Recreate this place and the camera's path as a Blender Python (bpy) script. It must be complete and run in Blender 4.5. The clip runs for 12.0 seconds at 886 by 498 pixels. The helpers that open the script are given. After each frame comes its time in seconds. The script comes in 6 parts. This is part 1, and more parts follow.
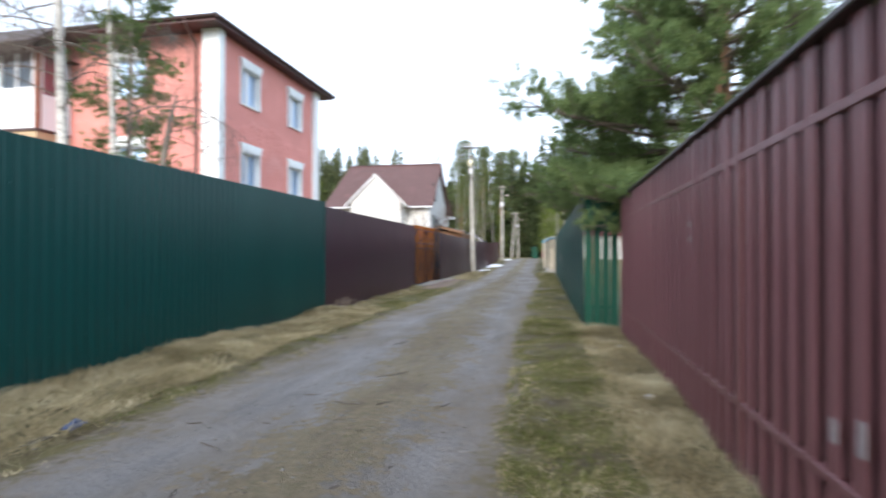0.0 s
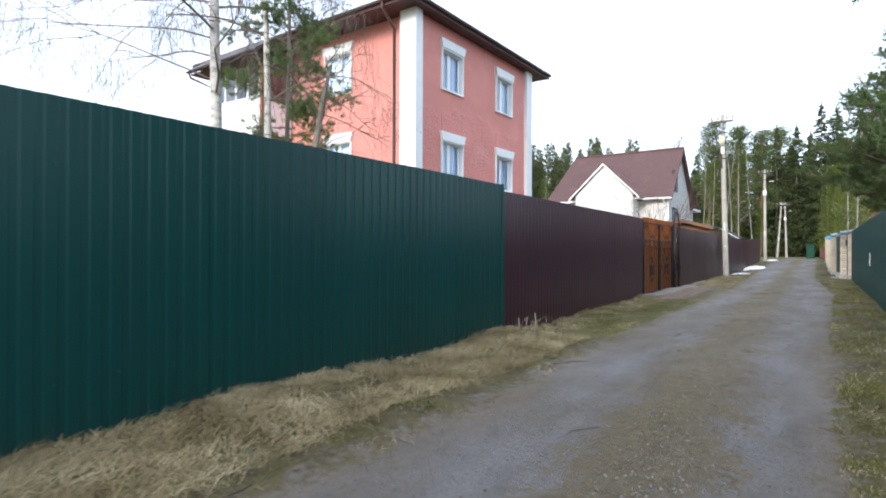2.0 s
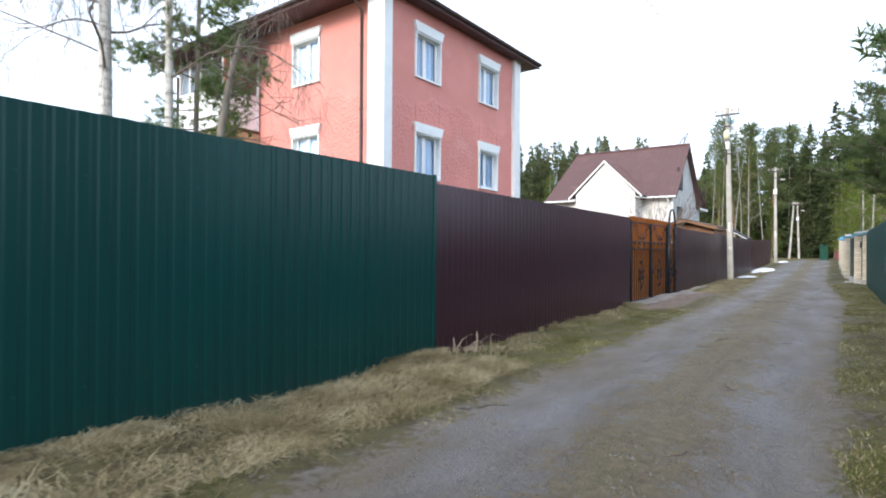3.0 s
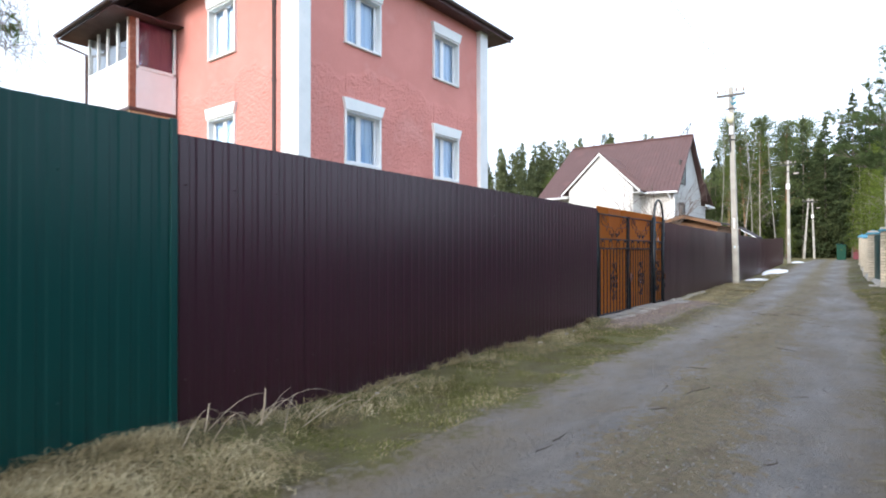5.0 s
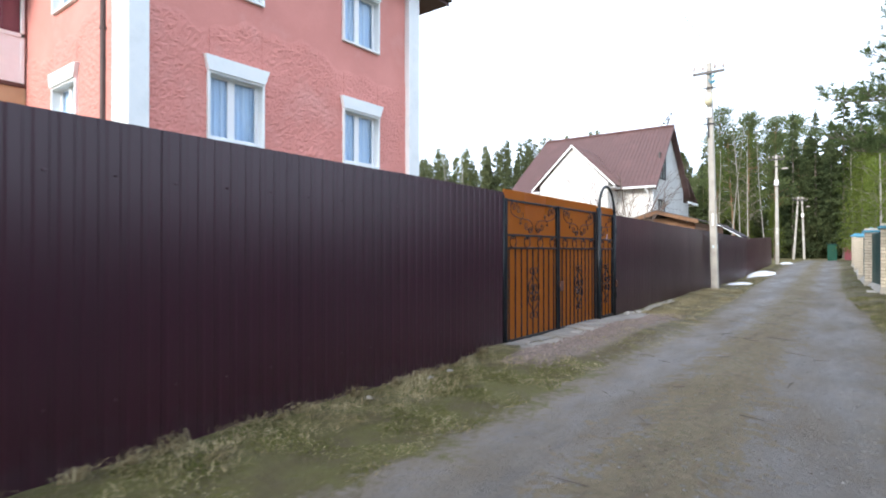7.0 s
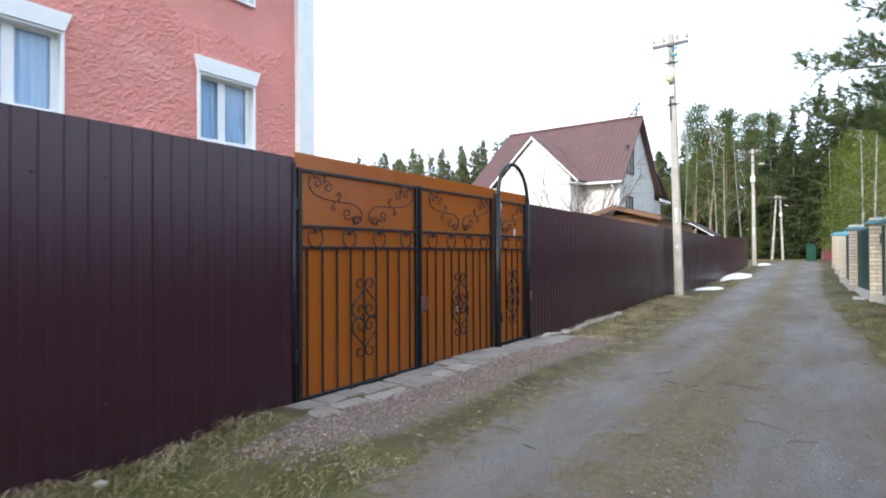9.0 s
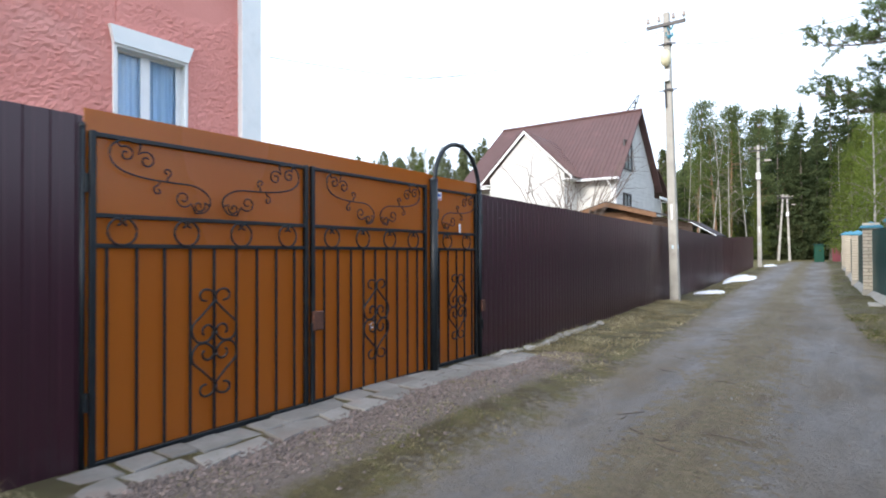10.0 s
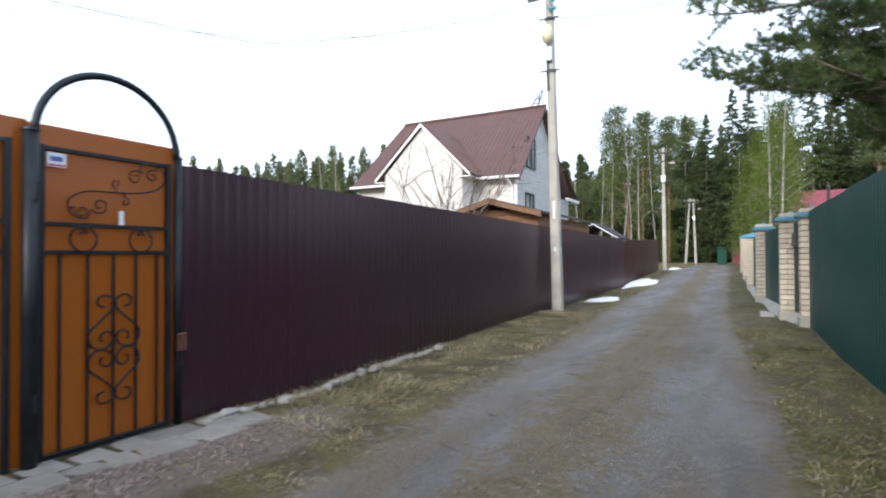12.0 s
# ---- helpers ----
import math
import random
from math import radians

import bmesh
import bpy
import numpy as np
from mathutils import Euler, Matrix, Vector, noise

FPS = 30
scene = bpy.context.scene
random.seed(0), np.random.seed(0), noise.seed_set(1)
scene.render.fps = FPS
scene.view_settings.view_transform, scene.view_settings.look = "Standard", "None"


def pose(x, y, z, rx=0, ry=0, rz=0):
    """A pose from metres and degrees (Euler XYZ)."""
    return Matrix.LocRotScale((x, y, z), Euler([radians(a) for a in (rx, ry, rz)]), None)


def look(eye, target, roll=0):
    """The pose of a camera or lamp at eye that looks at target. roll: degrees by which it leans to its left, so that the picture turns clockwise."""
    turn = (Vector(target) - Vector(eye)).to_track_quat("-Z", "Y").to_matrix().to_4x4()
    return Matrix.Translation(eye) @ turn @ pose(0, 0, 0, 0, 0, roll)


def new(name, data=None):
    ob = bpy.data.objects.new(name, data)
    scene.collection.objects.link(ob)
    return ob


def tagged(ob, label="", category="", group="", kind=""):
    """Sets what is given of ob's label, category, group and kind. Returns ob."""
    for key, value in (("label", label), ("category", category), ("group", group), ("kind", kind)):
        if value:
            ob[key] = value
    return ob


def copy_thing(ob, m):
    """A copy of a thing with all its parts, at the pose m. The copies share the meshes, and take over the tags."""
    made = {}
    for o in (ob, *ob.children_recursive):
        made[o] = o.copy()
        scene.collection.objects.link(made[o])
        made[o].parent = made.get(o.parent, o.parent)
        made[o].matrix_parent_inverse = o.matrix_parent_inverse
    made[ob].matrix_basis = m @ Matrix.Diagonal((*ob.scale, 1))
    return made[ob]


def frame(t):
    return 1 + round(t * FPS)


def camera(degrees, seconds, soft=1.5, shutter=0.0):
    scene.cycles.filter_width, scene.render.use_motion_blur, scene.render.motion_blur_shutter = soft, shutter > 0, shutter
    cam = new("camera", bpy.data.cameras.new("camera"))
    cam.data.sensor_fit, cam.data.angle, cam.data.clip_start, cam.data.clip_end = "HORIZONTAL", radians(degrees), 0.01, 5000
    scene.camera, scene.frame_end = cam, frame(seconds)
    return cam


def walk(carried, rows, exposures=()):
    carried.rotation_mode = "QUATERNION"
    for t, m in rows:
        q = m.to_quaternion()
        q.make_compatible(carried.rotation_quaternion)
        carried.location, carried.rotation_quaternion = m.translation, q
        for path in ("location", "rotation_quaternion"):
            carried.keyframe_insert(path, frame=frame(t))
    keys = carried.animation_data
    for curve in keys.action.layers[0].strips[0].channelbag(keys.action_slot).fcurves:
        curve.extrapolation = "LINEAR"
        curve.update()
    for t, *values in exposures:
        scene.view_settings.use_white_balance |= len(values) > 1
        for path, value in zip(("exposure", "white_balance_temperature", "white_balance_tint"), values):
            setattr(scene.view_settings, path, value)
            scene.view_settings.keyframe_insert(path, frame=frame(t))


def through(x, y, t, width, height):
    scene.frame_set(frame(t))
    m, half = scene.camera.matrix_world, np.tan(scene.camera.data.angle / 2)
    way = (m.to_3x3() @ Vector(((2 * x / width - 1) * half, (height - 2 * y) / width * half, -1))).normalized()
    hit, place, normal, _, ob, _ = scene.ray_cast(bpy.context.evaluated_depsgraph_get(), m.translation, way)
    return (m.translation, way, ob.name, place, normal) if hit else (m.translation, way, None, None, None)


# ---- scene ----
cam = camera(77.8, 12.0, soft=1.9, shutter=0.3)
PATH = [
    (0, (4.758, -18.354, 1.131), (4.357, -16.394, 1.146), 0.1),
    (0.2, (4.686, -18.018, 1.061), (4.023, -16.132, 1.075), -0.1),
    (0.5, (4.606, -17.629, 1.126), (3.764, -15.815, 1.138), 0.3),
    (0.7, (4.56, -17.265, 1.104), (3.654, -15.482, 1.113), 0.1),
    (1, (4.464, -16.852, 1.141), (3.456, -15.124, 1.151), 0.1),
    (1.5, (4.306, -15.956, 1.187), (3.164, -14.314, 1.19), 0.3),
    (2, (4.212, -15.158, 1.187), (3.049, -13.53, 1.192), 0.2),
    (2.5, (4.173, -14.235, 1.224), (2.99, -12.622, 1.227), 0.2),
    (3, (4.271, -13.355, 1.262), (3.079, -11.749, 1.264), 0.4),
    (3.2, (4.198, -13.059, 1.171), (3.007, -11.453, 1.176), 0.2),
    (4.8, (4.011, -10.23, 1.212), (2.796, -8.642, 1.217), 0.2),
    (5, (4.017, -9.963, 1.245), (2.795, -8.38, 1.255), 0.0),
    (5.5, (3.94, -9.045, 1.265), (2.701, -7.474, 1.272), 0.0),
    (6, (3.879, -8.223, 1.28), (2.636, -6.656, 1.287), 0.0),
    (6.5, (3.805, -7.283, 1.269), (2.566, -5.713, 1.276), 0.1),
    (7, (3.807, -6.44, 1.254), (2.605, -4.842, 1.265), -0.0),
    (7.2, (3.77, -6.061, 1.204), (2.573, -4.459, 1.209), 0.1),
    (8.8, (3.667, -3.302, 1.225), (2.514, -1.668, 1.236), -0.1),
    (9, (3.658, -3.021, 1.249), (2.499, -1.391, 1.268), -0.3),
    (9.5, (3.603, -2.122, 1.236), (2.432, -0.501, 1.252), -0.2),
    (10, (3.545, -1.356, 1.254), (2.372, 0.263, 1.273), -0.2),
    (10.5, (3.462, -0.514, 1.252), (2.29, 1.106, 1.271), -0.2),
    (11, (3.444, 0.206, 1.26), (2.296, 1.844, 1.282), -0.1),
    (11.5, (3.522, 1.01, 1.273), (2.394, 2.662, 1.291), 0.1),
    (11.7, (3.625, 1.268, 1.252), (2.553, 2.957, 1.269), 0.1),
    (11.9, (3.722, 1.51, 1.256), (2.728, 3.246, 1.278), -0.0),
    (12, (3.786, 1.622, 1.274), (2.824, 3.375, 1.302), -0.2),
]
walk(cam, [(t, look(eye, target, roll)) for t, eye, target, roll in PATH],
     [(0, 1.15), (0.5, 0.9), (1.5, 0.92), (2.5, 1.08), (5.5, 1.15), (7, 1.25), (9.5, 1.15), (10.5, 1.0), (12, 0.95)])

# ---- world and light ----
world = bpy.data.worlds.new("sky")
scene.world = world
world.use_nodes = True
wn, wl = world.node_tree.nodes, world.node_tree.links
sky = wn.new("ShaderNodeTexSky")
sky.sky_type = "NISHITA"
sky.sun_disc = False
sky.sun_elevation, sky.sun_rotation = radians(27), radians(181)
sky.dust_density, sky.air_density = 3.0, 1.2
haze = wn.new("ShaderNodeMixRGB")
haze.inputs[0].default_value = 0.72
haze.inputs[2].default_value = (8.9, 10.45, 13.0, 1)
wl.new(sky.outputs[0], haze.inputs[1])
wl.new(haze.outputs[0], wn["Background"].inputs[0])
wn["Background"].inputs[1].default_value = 0.1
sun = new("sun", bpy.data.lights.new("sun", "SUN"))
sun.data.energy, sun.data.angle, sun.data.color = 1.8, radians(18), (1.0, 0.95, 0.89)
sun.matrix_world = look((-0.2, -18.0, 9.0), (0, 0, 0))


# ---- mesh building ----
class M:
    """Gathers vertices and faces of one mesh in world metres."""

    def __init__(self):
        self.v, self.f, self.n = [], [], 0

    def add(self, v, f):
        v = np.asarray(v, float).reshape(-1, 3)
        if len(f):
            self.f.append(np.asarray(f, int) + self.n)
        self.v.append(v)
        self.n += len(v)
        return self

    def poly(self, *corners):
        return self.add(corners, [list(range(len(corners)))])

    def box(self, lo, hi, c=0.0, m=None):
        lo, hi = np.minimum(lo, hi), np.maximum(lo, hi)
        c = min(c, *((hi - lo) * 0.45))
        if c <= 0:
            v = [(x, y, z) for x in (lo[0], hi[0]) for y in (lo[1], hi[1]) for z in (lo[2], hi[2])]
            f = [(0, 1, 3, 2), (4, 6, 7, 5), (0, 4, 5, 1), (2, 3, 7, 6), (0, 2, 6, 4), (1, 5, 7, 3)]
            v = np.array(v)
            if m is not None:
                v = np.array([m @ Vector(p) for p in v])
            return self.add(v, f)
        ids, v = {}, []
        for i in (0, 1):
            for j in (0, 1):
                for k in (0, 1):
                    p = np.array((hi[0] if i else lo[0], hi[1] if j else lo[1], hi[2] if k else lo[2]))
                    s = np.array((1 - 2 * i, 1 - 2 * j, 1 - 2 * k)) * c
                    for a in range(3):
                        q = p + s
                        q[a] = p[a]
                        ids[i, j, k, a] = len(v)
                        v.append(q)
        quads, tris = [], []
        for a in range(3):
            b, d = (a + 1) % 3, (a + 2) % 3
            for s in (0, 1):
                quad = []
                for u, w in ((0, 0), (1, 0), (1, 1), (0, 1)):
                    key = [0, 0, 0]
                    key[a], key[b], key[d] = s, u, w
                    quad.append(ids[(*key, a)])
                quads.append(quad if s else quad[::-1])
            for u in (0, 1):
                for w in (0, 1):
                    k0, k1 = [0, 0, 0], [0, 0, 0]
                    k0[b], k0[d], k1[b], k1[d] = u, w, u, w
                    k1[a] = 1
                    q = [ids[(*k0, b)], ids[(*k1, b)], ids[(*k1, d)], ids[(*k0, d)]]
                    quads.append(q if (u + w) % 2 == 0 else q[::-1])
        for i in (0, 1):
            for j in (0, 1):
                for k in (0, 1):
                    t = [ids[i, j, k, a] for a in range(3)]
                    tris.append(t if (i + j + k) % 2 else t[::-1])
        v = np.array(v)
        if m is not None:
            v = np.array([m @ Vector(p) for p in v])
        base = self.n
        self.add(v, quads)
        self.f.append(np.array(tris) + base)
        return self

    def tube(self, pts, radii, sides=6, cap=True):
        p = np.asarray(pts, float)
        r = np.broadcast_to(np.asarray(radii, float), (len(p),))
        t = np.gradient(p, axis=0)
        t /= np.linalg.norm(t, axis=1)[:, None] + 1e-9
        ref = np.array((0, 0, 1.0)) if abs(t[:, 2]).mean() < 0.8 else np.array((1.0, 0, 0))
        u = np.cross(t, ref)
        u /= np.linalg.norm(u, axis=1)[:, None] + 1e-9
        w = np.cross(t, u)
        a = np.arange(sides) * 2 * math.pi / sides
        v = p[:, None] + r[:, None, None] * (np.cos(a)[None, :, None] * u[:, None] + np.sin(a)[None, :, None] * w[:, None])
        i = np.arange(len(p) - 1)[:, None] * sides
        k = np.arange(sides)[None]
        k2 = (k + 1) % sides
        f = np.stack([i + k, i + k2, i + sides + k2, i + sides + k], -1).reshape(-1, 4)
        base = self.n
        self.add(v, f)
        if cap:
            e = (len(p) - 1) * sides
            self.f.append(np.array([list(range(sides))[::-1]]) + base)
            self.f.append(np.array([[e + q for q in range(sides)]]) + base)
        return self

    def mesh(self, name, off=(0, 0, 0), smooth=False):
        me = bpy.data.meshes.new(name)
        v = np.concatenate(self.v) - np.asarray(off, float)
        me.vertices.add(len(v))
        me.vertices.foreach_set("co", v.ravel())
        loops = np.concatenate([f.ravel() for f in self.f])
        sizes = np.concatenate([np.full(len(f), f.shape[1]) for f in self.f])
        me.loops.add(len(loops))
        me.loops.foreach_set("vertex_index", loops)
        me.polygons.add(len(sizes))
        me.polygons.foreach_set("loop_start", np.concatenate([[0], np.cumsum(sizes)[:-1]]))
        me.polygons.foreach_set("loop_total", sizes)
        me.polygons.foreach_set("use_smooth", np.full(len(sizes), smooth))
        me.update(calc_edges=True)
        me.validate()
        return me


def origin(ob):
    o = Vector((0, 0, 0))
    while ob:
        o += ob.location
        ob = ob.parent
    return o


def part(name, m, material, parent, label="", smooth=False):
    """One mesh, given in world metres, as a part of parent."""
    me = m.mesh(name, origin(parent), smooth)
    me.materials.append(material)
    ob = new(name, me)
    ob.parent = parent
    return tagged(ob, label)


def piece(name, me, parent, m):
    """One more object on a shared mesh, at the local pose m."""
    ob = new(name, me)
    ob.parent = parent
    ob.matrix_basis = m
    return ob


def thing(name, at, label, category, group="", kind=""):
    ob = new(name)
    ob.location = at
    ob.empty_display_size = 0.2
    return tagged(ob, label, category, group, kind)


def solid(name, m, material, label, category, group="", kind="", at=(0, 0, 0), smooth=False):
    """A thing that is one mesh."""
    me = m.mesh(name, at, smooth)
    me.materials.append(material)
    ob = new(name, me)
    ob.location = at
    return tagged(ob, label, category, group, kind)


# ---- materials ----
def mat(name, a, b, scale=2.0, rough=0.6, metal=0.0, bump=0.15, bscale=80.0, rnd=0.0, island=0.0, stain=None, stain_scale=0.7, stain_amount=0.5, stretch=(1, 1, 1), rough_var=0.15, spec=0.5):
    """Two colours mixed by a coarse and a fine noise, optional stains, relief and variation from piece to piece."""
    m = bpy.data.materials.new(name)
    m.use_nodes = True
    n, l = m.node_tree.nodes, m.node_tree.links
    bsdf = n["Principled BSDF"]
    geo = n.new("ShaderNodeNewGeometry")
    mp = n.new("ShaderNodeMapping")
    mp.inputs["Scale"].default_value = stretch
    l.new(geo.outputs["Position"], mp.inputs[0])
    co = n.new("ShaderNodeTexNoise")
    co.inputs["Scale"].default_value, co.inputs["Detail"].default_value = scale, 4
    fi = n.new("ShaderNodeTexNoise")
    fi.inputs["Scale"].default_value, fi.inputs["Detail"].default_value = bscale, 5
    for t in (co, fi):
        l.new(mp.outputs[0], t.inputs["Vector"])
    ramp = n.new("ShaderNodeMapRange")
    ramp.inputs[1].default_value, ramp.inputs[2].default_value = 0.3, 0.7
    mixf = n.new("ShaderNodeMath")
    mixf.operation = "MULTIPLY_ADD"
    mixf.inputs[1].default_value = 0.35
    l.new(fi.outputs[0], mixf.inputs[0])
    sub = n.new("ShaderNodeMath")
    sub.inputs[1].default_value = -0.175
    l.new(co.outputs[0], sub.inputs[0])
    l.new(sub.outputs[0], mixf.inputs[2])
    l.new(mixf.outputs[0], ramp.inputs[0])
    mix = n.new("ShaderNodeMixRGB")
    mix.inputs[1].default_value, mix.inputs[2].default_value = (*a, 1), (*b, 1)
    l.new(ramp.outputs[0], mix.inputs[0])
    col = mix.outputs[0]
    if stain:
        sn = n.new("ShaderNodeTexNoise")
        sn.inputs["Scale"].default_value, sn.inputs["Detail"].default_value = stain_scale, 6
        sn.inputs["Roughness"].default_value = 0.65
        l.new(mp.outputs[0], sn.inputs["Vector"])
        sr = n.new("ShaderNodeMapRange")
        sr.inputs[1].default_value, sr.inputs[2].default_value, sr.inputs[4].default_value = 0.52, 0.72, stain_amount
        l.new(sn.outputs[0], sr.inputs[0])
        sm = n.new("ShaderNodeMixRGB")
        sm.inputs[2].default_value = (*stain, 1)
        l.new(sr.outputs[0], sm.inputs[0])
        l.new(col, sm.inputs[1])
        col = sm.outputs[0]
    for amount, node, out in ((rnd, "ShaderNodeObjectInfo", "Random"), (island, "ShaderNodeNewGeometry", "Random Per Island")):
        if amount:
            info = n.new(node)
            mr = n.new("ShaderNodeMapRange")
            mr.inputs[3].default_value, mr.inputs[4].default_value = 1 - amount, 1 + amount
            l.new(info.outputs[out], mr.inputs[0])
            hs = n.new("ShaderNodeHueSaturation")
            l.new(mr.outputs[0], hs.inputs["Value"])
            l.new(col, hs.inputs["Color"])
            col = hs.outputs[0]
    l.new(col, bsdf.inputs["Base Color"])
    rr = n.new("ShaderNodeMapRange")
    rr.inputs[3].default_value, rr.inputs[4].default_value = max(0.03, rough - rough_var), min(1, rough + rough_var)
    l.new(co.outputs[0], rr.inputs[0])
    l.new(rr.outputs[0], bsdf.inputs["Roughness"])
    bsdf.inputs["Metallic"].default_value = metal
    bsdf.inputs["Specular IOR Level"].default_value = spec
    if bump:
        bp = n.new("ShaderNodeBump")
        bp.inputs["Strength"].default_value, bp.inputs["Distance"].default_value = bump, 0.01
        l.new(fi.outputs[0], bp.inputs["Height"])
        l.new(bp.outputs[0], bsdf.inputs["Normal"])
    return m


def leafy(name, a, b, c, through=0.35, scale=0.9):
    """Leaves or needles: colour varies from blade to blade and over the crown; some light passes through."""
    m = bpy.data.materials.new(name)
    m.use_nodes = True
    n, l = m.node_tree.nodes, m.node_tree.links
    n.remove(n["Principled BSDF"])
    geo = n.new("ShaderNodeNewGeometry")
    ramp = n.new("ShaderNodeValToRGB")
    ramp.color_ramp.elements[0].color, ramp.color_ramp.elements[1].color = (*a, 1), (*c, 1)
    ramp.color_ramp.elements.new(0.5).color = (*b, 1)
    no = n.new("ShaderNodeTexNoise")
    no.inputs["Scale"].default_value = scale
    l.new(geo.outputs["Position"], no.inputs["Vector"])
    ad = n.new("ShaderNodeMath")
    ad.operation = "MULTIPLY_ADD"
    ad.inputs[1].default_value = 0.5
    l.new(geo.outputs["Random Per Island"], ad.inputs[0])
    sb = n.new("ShaderNodeMath")
    sb.operation = "MULTIPLY_ADD"
    sb.inputs[1].default_value, sb.inputs[2].default_value = 1.4, -0.45
    l.new(no.outputs[0], sb.inputs[0])
    l.new(sb.outputs[0], ad.inputs[2])
    l.new(ad.outputs[0], ramp.inputs[0])
    hs = n.new("ShaderNodeHueSaturation")
    info = n.new("ShaderNodeObjectInfo")
    mr = n.new("ShaderNodeMapRange")
    mr.inputs[3].default_value, mr.inputs[4].default_value = 0.75, 1.25
    l.new(info.outputs["Random"], mr.inputs[0])
    l.new(mr.outputs[0], hs.inputs["Value"])
    l.new(ramp.outputs[0], hs.inputs["Color"])
    di, tr, mx = n.new("ShaderNodeBsdfDiffuse"), n.new("ShaderNodeBsdfTranslucent"), n.new("ShaderNodeMixShader")
    mx.inputs[0].default_value = through
    l.new(hs.outputs[0], di.inputs[0])
    l.new(hs.outputs[0], tr.inputs[0])
    l.new(di.outputs[0], mx.inputs[1])
    l.new(tr.outputs[0], mx.inputs[2])
    l.new(mx.outputs[0], n["Material Output"].inputs[0])
    return m


def sheet_paint(name, a, b, dust, rough=0.36, gloss=0.38):
    """Painted profiled steel: slight unevenness, streaks down the sheet, dried mud splashed up from the ground."""
    m = mat(name, a, b, 1.3, rough, 0.0, 0.04, 30, rnd=0.07, stretch=(1, 1, 0.25), rough_var=0.06, spec=gloss)
    n, l = m.node_tree.nodes, m.node_tree.links
    bsdf = n["Principled BSDF"]
    old = bsdf.inputs["Base Color"].links[0].from_socket
    geo = n.new("ShaderNodeNewGeometry")
    sep = n.new("ShaderNodeSeparateXYZ")
    l.new(geo.outputs["Position"], sep.inputs[0])
    no = n.new("ShaderNodeTexNoise")
    no.inputs["Scale"].default_value, no.inputs["Detail"].default_value = 9, 6
    l.new(geo.outputs["Position"], no.inputs["Vector"])
    ad = n.new("ShaderNodeMath")
    ad.operation = "MULTIPLY_ADD"
    ad.inputs[1].default_value = -0.55
    l.new(no.outputs[0], ad.inputs[0])
    l.new(sep.outputs["Z"], ad.inputs[2])
    mr = n.new("ShaderNodeMapRange")
    mr.inputs[1].default_value, mr.inputs[2].default_value, mr.inputs[3].default_value, mr.inputs[4].default_value = -0.34, -0.08, 0.2, 0.0
    l.new(ad.outputs[0], mr.inputs[0])
    mx = n.new("ShaderNodeMixRGB")
    mx.inputs[2].default_value = (*dust, 1)
    l.new(mr.outputs[0], mx.inputs[0])
    l.new(old, mx.inputs[1])
    l.new(mx.outputs[0], bsdf.inputs["Base Color"])
    return m


def plain_glass(name, tint=(0.85, 0.92, 0.97)):
    m = bpy.data.materials.new(name)
    m.use_nodes = True
    b = m.node_tree.nodes["Principled BSDF"]
    b.inputs["Base Color"].default_value = (*tint, 1)
    b.inputs["Roughness"].default_value = 0.02
    b.inputs["Transmission Weight"].default_value = 1.0
    b.inputs["IOR"].default_value = 1.45
    return m


def poly_sheet(name):
    """Amber cellular polycarbonate: fine upright cells, part of the light passes through."""
    m = mat(name, (0.36, 0.124, 0.027), (0.285, 0.09, 0.023), 0.9, 0.25, 0, 0.05, 60, stretch=(1, 1, 0.2))
    n, l = m.node_tree.nodes, m.node_tree.links
    b = n["Principled BSDF"]
    tr, mx = n.new("ShaderNodeBsdfTranslucent"), n.new("ShaderNodeMixShader")
    tr.inputs[0].default_value = (0.76, 0.40, 0.065, 1)
    mx.inputs[0].default_value = 0.45
    l.new(b.outputs[0], mx.inputs[1])
    l.new(tr.outputs[0], mx.inputs[2])
    l.new(mx.outputs[0], n["Material Output"].inputs[0])
    return m


GREEN = sheet_paint("green_steel", (0.0008, 0.047, 0.043), (0.0006, 0.040, 0.037), (0.035, 0.045, 0.04), 0.36, 0.32)
MAROON = sheet_paint("chocolate_steel", (0.037, 0.0088, 0.0178), (0.031, 0.0074, 0.0150), (0.052, 0.046, 0.056), 0.33, 0.55)
WINE = sheet_paint("wine_steel", (0.05, 0.012, 0.017), (0.042, 0.010, 0.015), (0.12, 0.11, 0.11))
PICKET = sheet_paint("picket_steel", (0.160, 0.064, 0.068), (0.14, 0.056, 0.060), (0.16, 0.13, 0.12), 0.42)
PICKET_GREEN = sheet_paint("green_picket_steel", (0.003, 0.052, 0.032), (0.002, 0.044, 0.027), (0.06, 0.07, 0.05), 0.5, 0.2)
CAPRAIL = mat("dark_rail", (0.02, 0.014, 0.013), (0.03, 0.02, 0.018), 4, 0.5)
AMBER = poly_sheet("amber_polycarbonate")
IRON = mat("black_green_iron", (0.006, 0.009, 0.013), (0.009, 0.014, 0.019), 7, 0.42, 0.0, 0.15, 120, stain=(0.05, 0.055, 0.045), stain_scale=5, stain_amount=0.35, spec=0.35)
RUST = mat("rusty_steel", (0.075, 0.028, 0.018), (0.125, 0.05, 0.03), 18, 0.8, 0, 0.4, 150)
PLASTER = mat("salmon_plaster", (0.68, 0.278, 0.240), (0.585, 0.23, 0.198), 0.8, 0.9, 0, 0.55, 38, stain=(0.72, 0.36, 0.32), stain_scale=0.8, stain_amount=0.6)
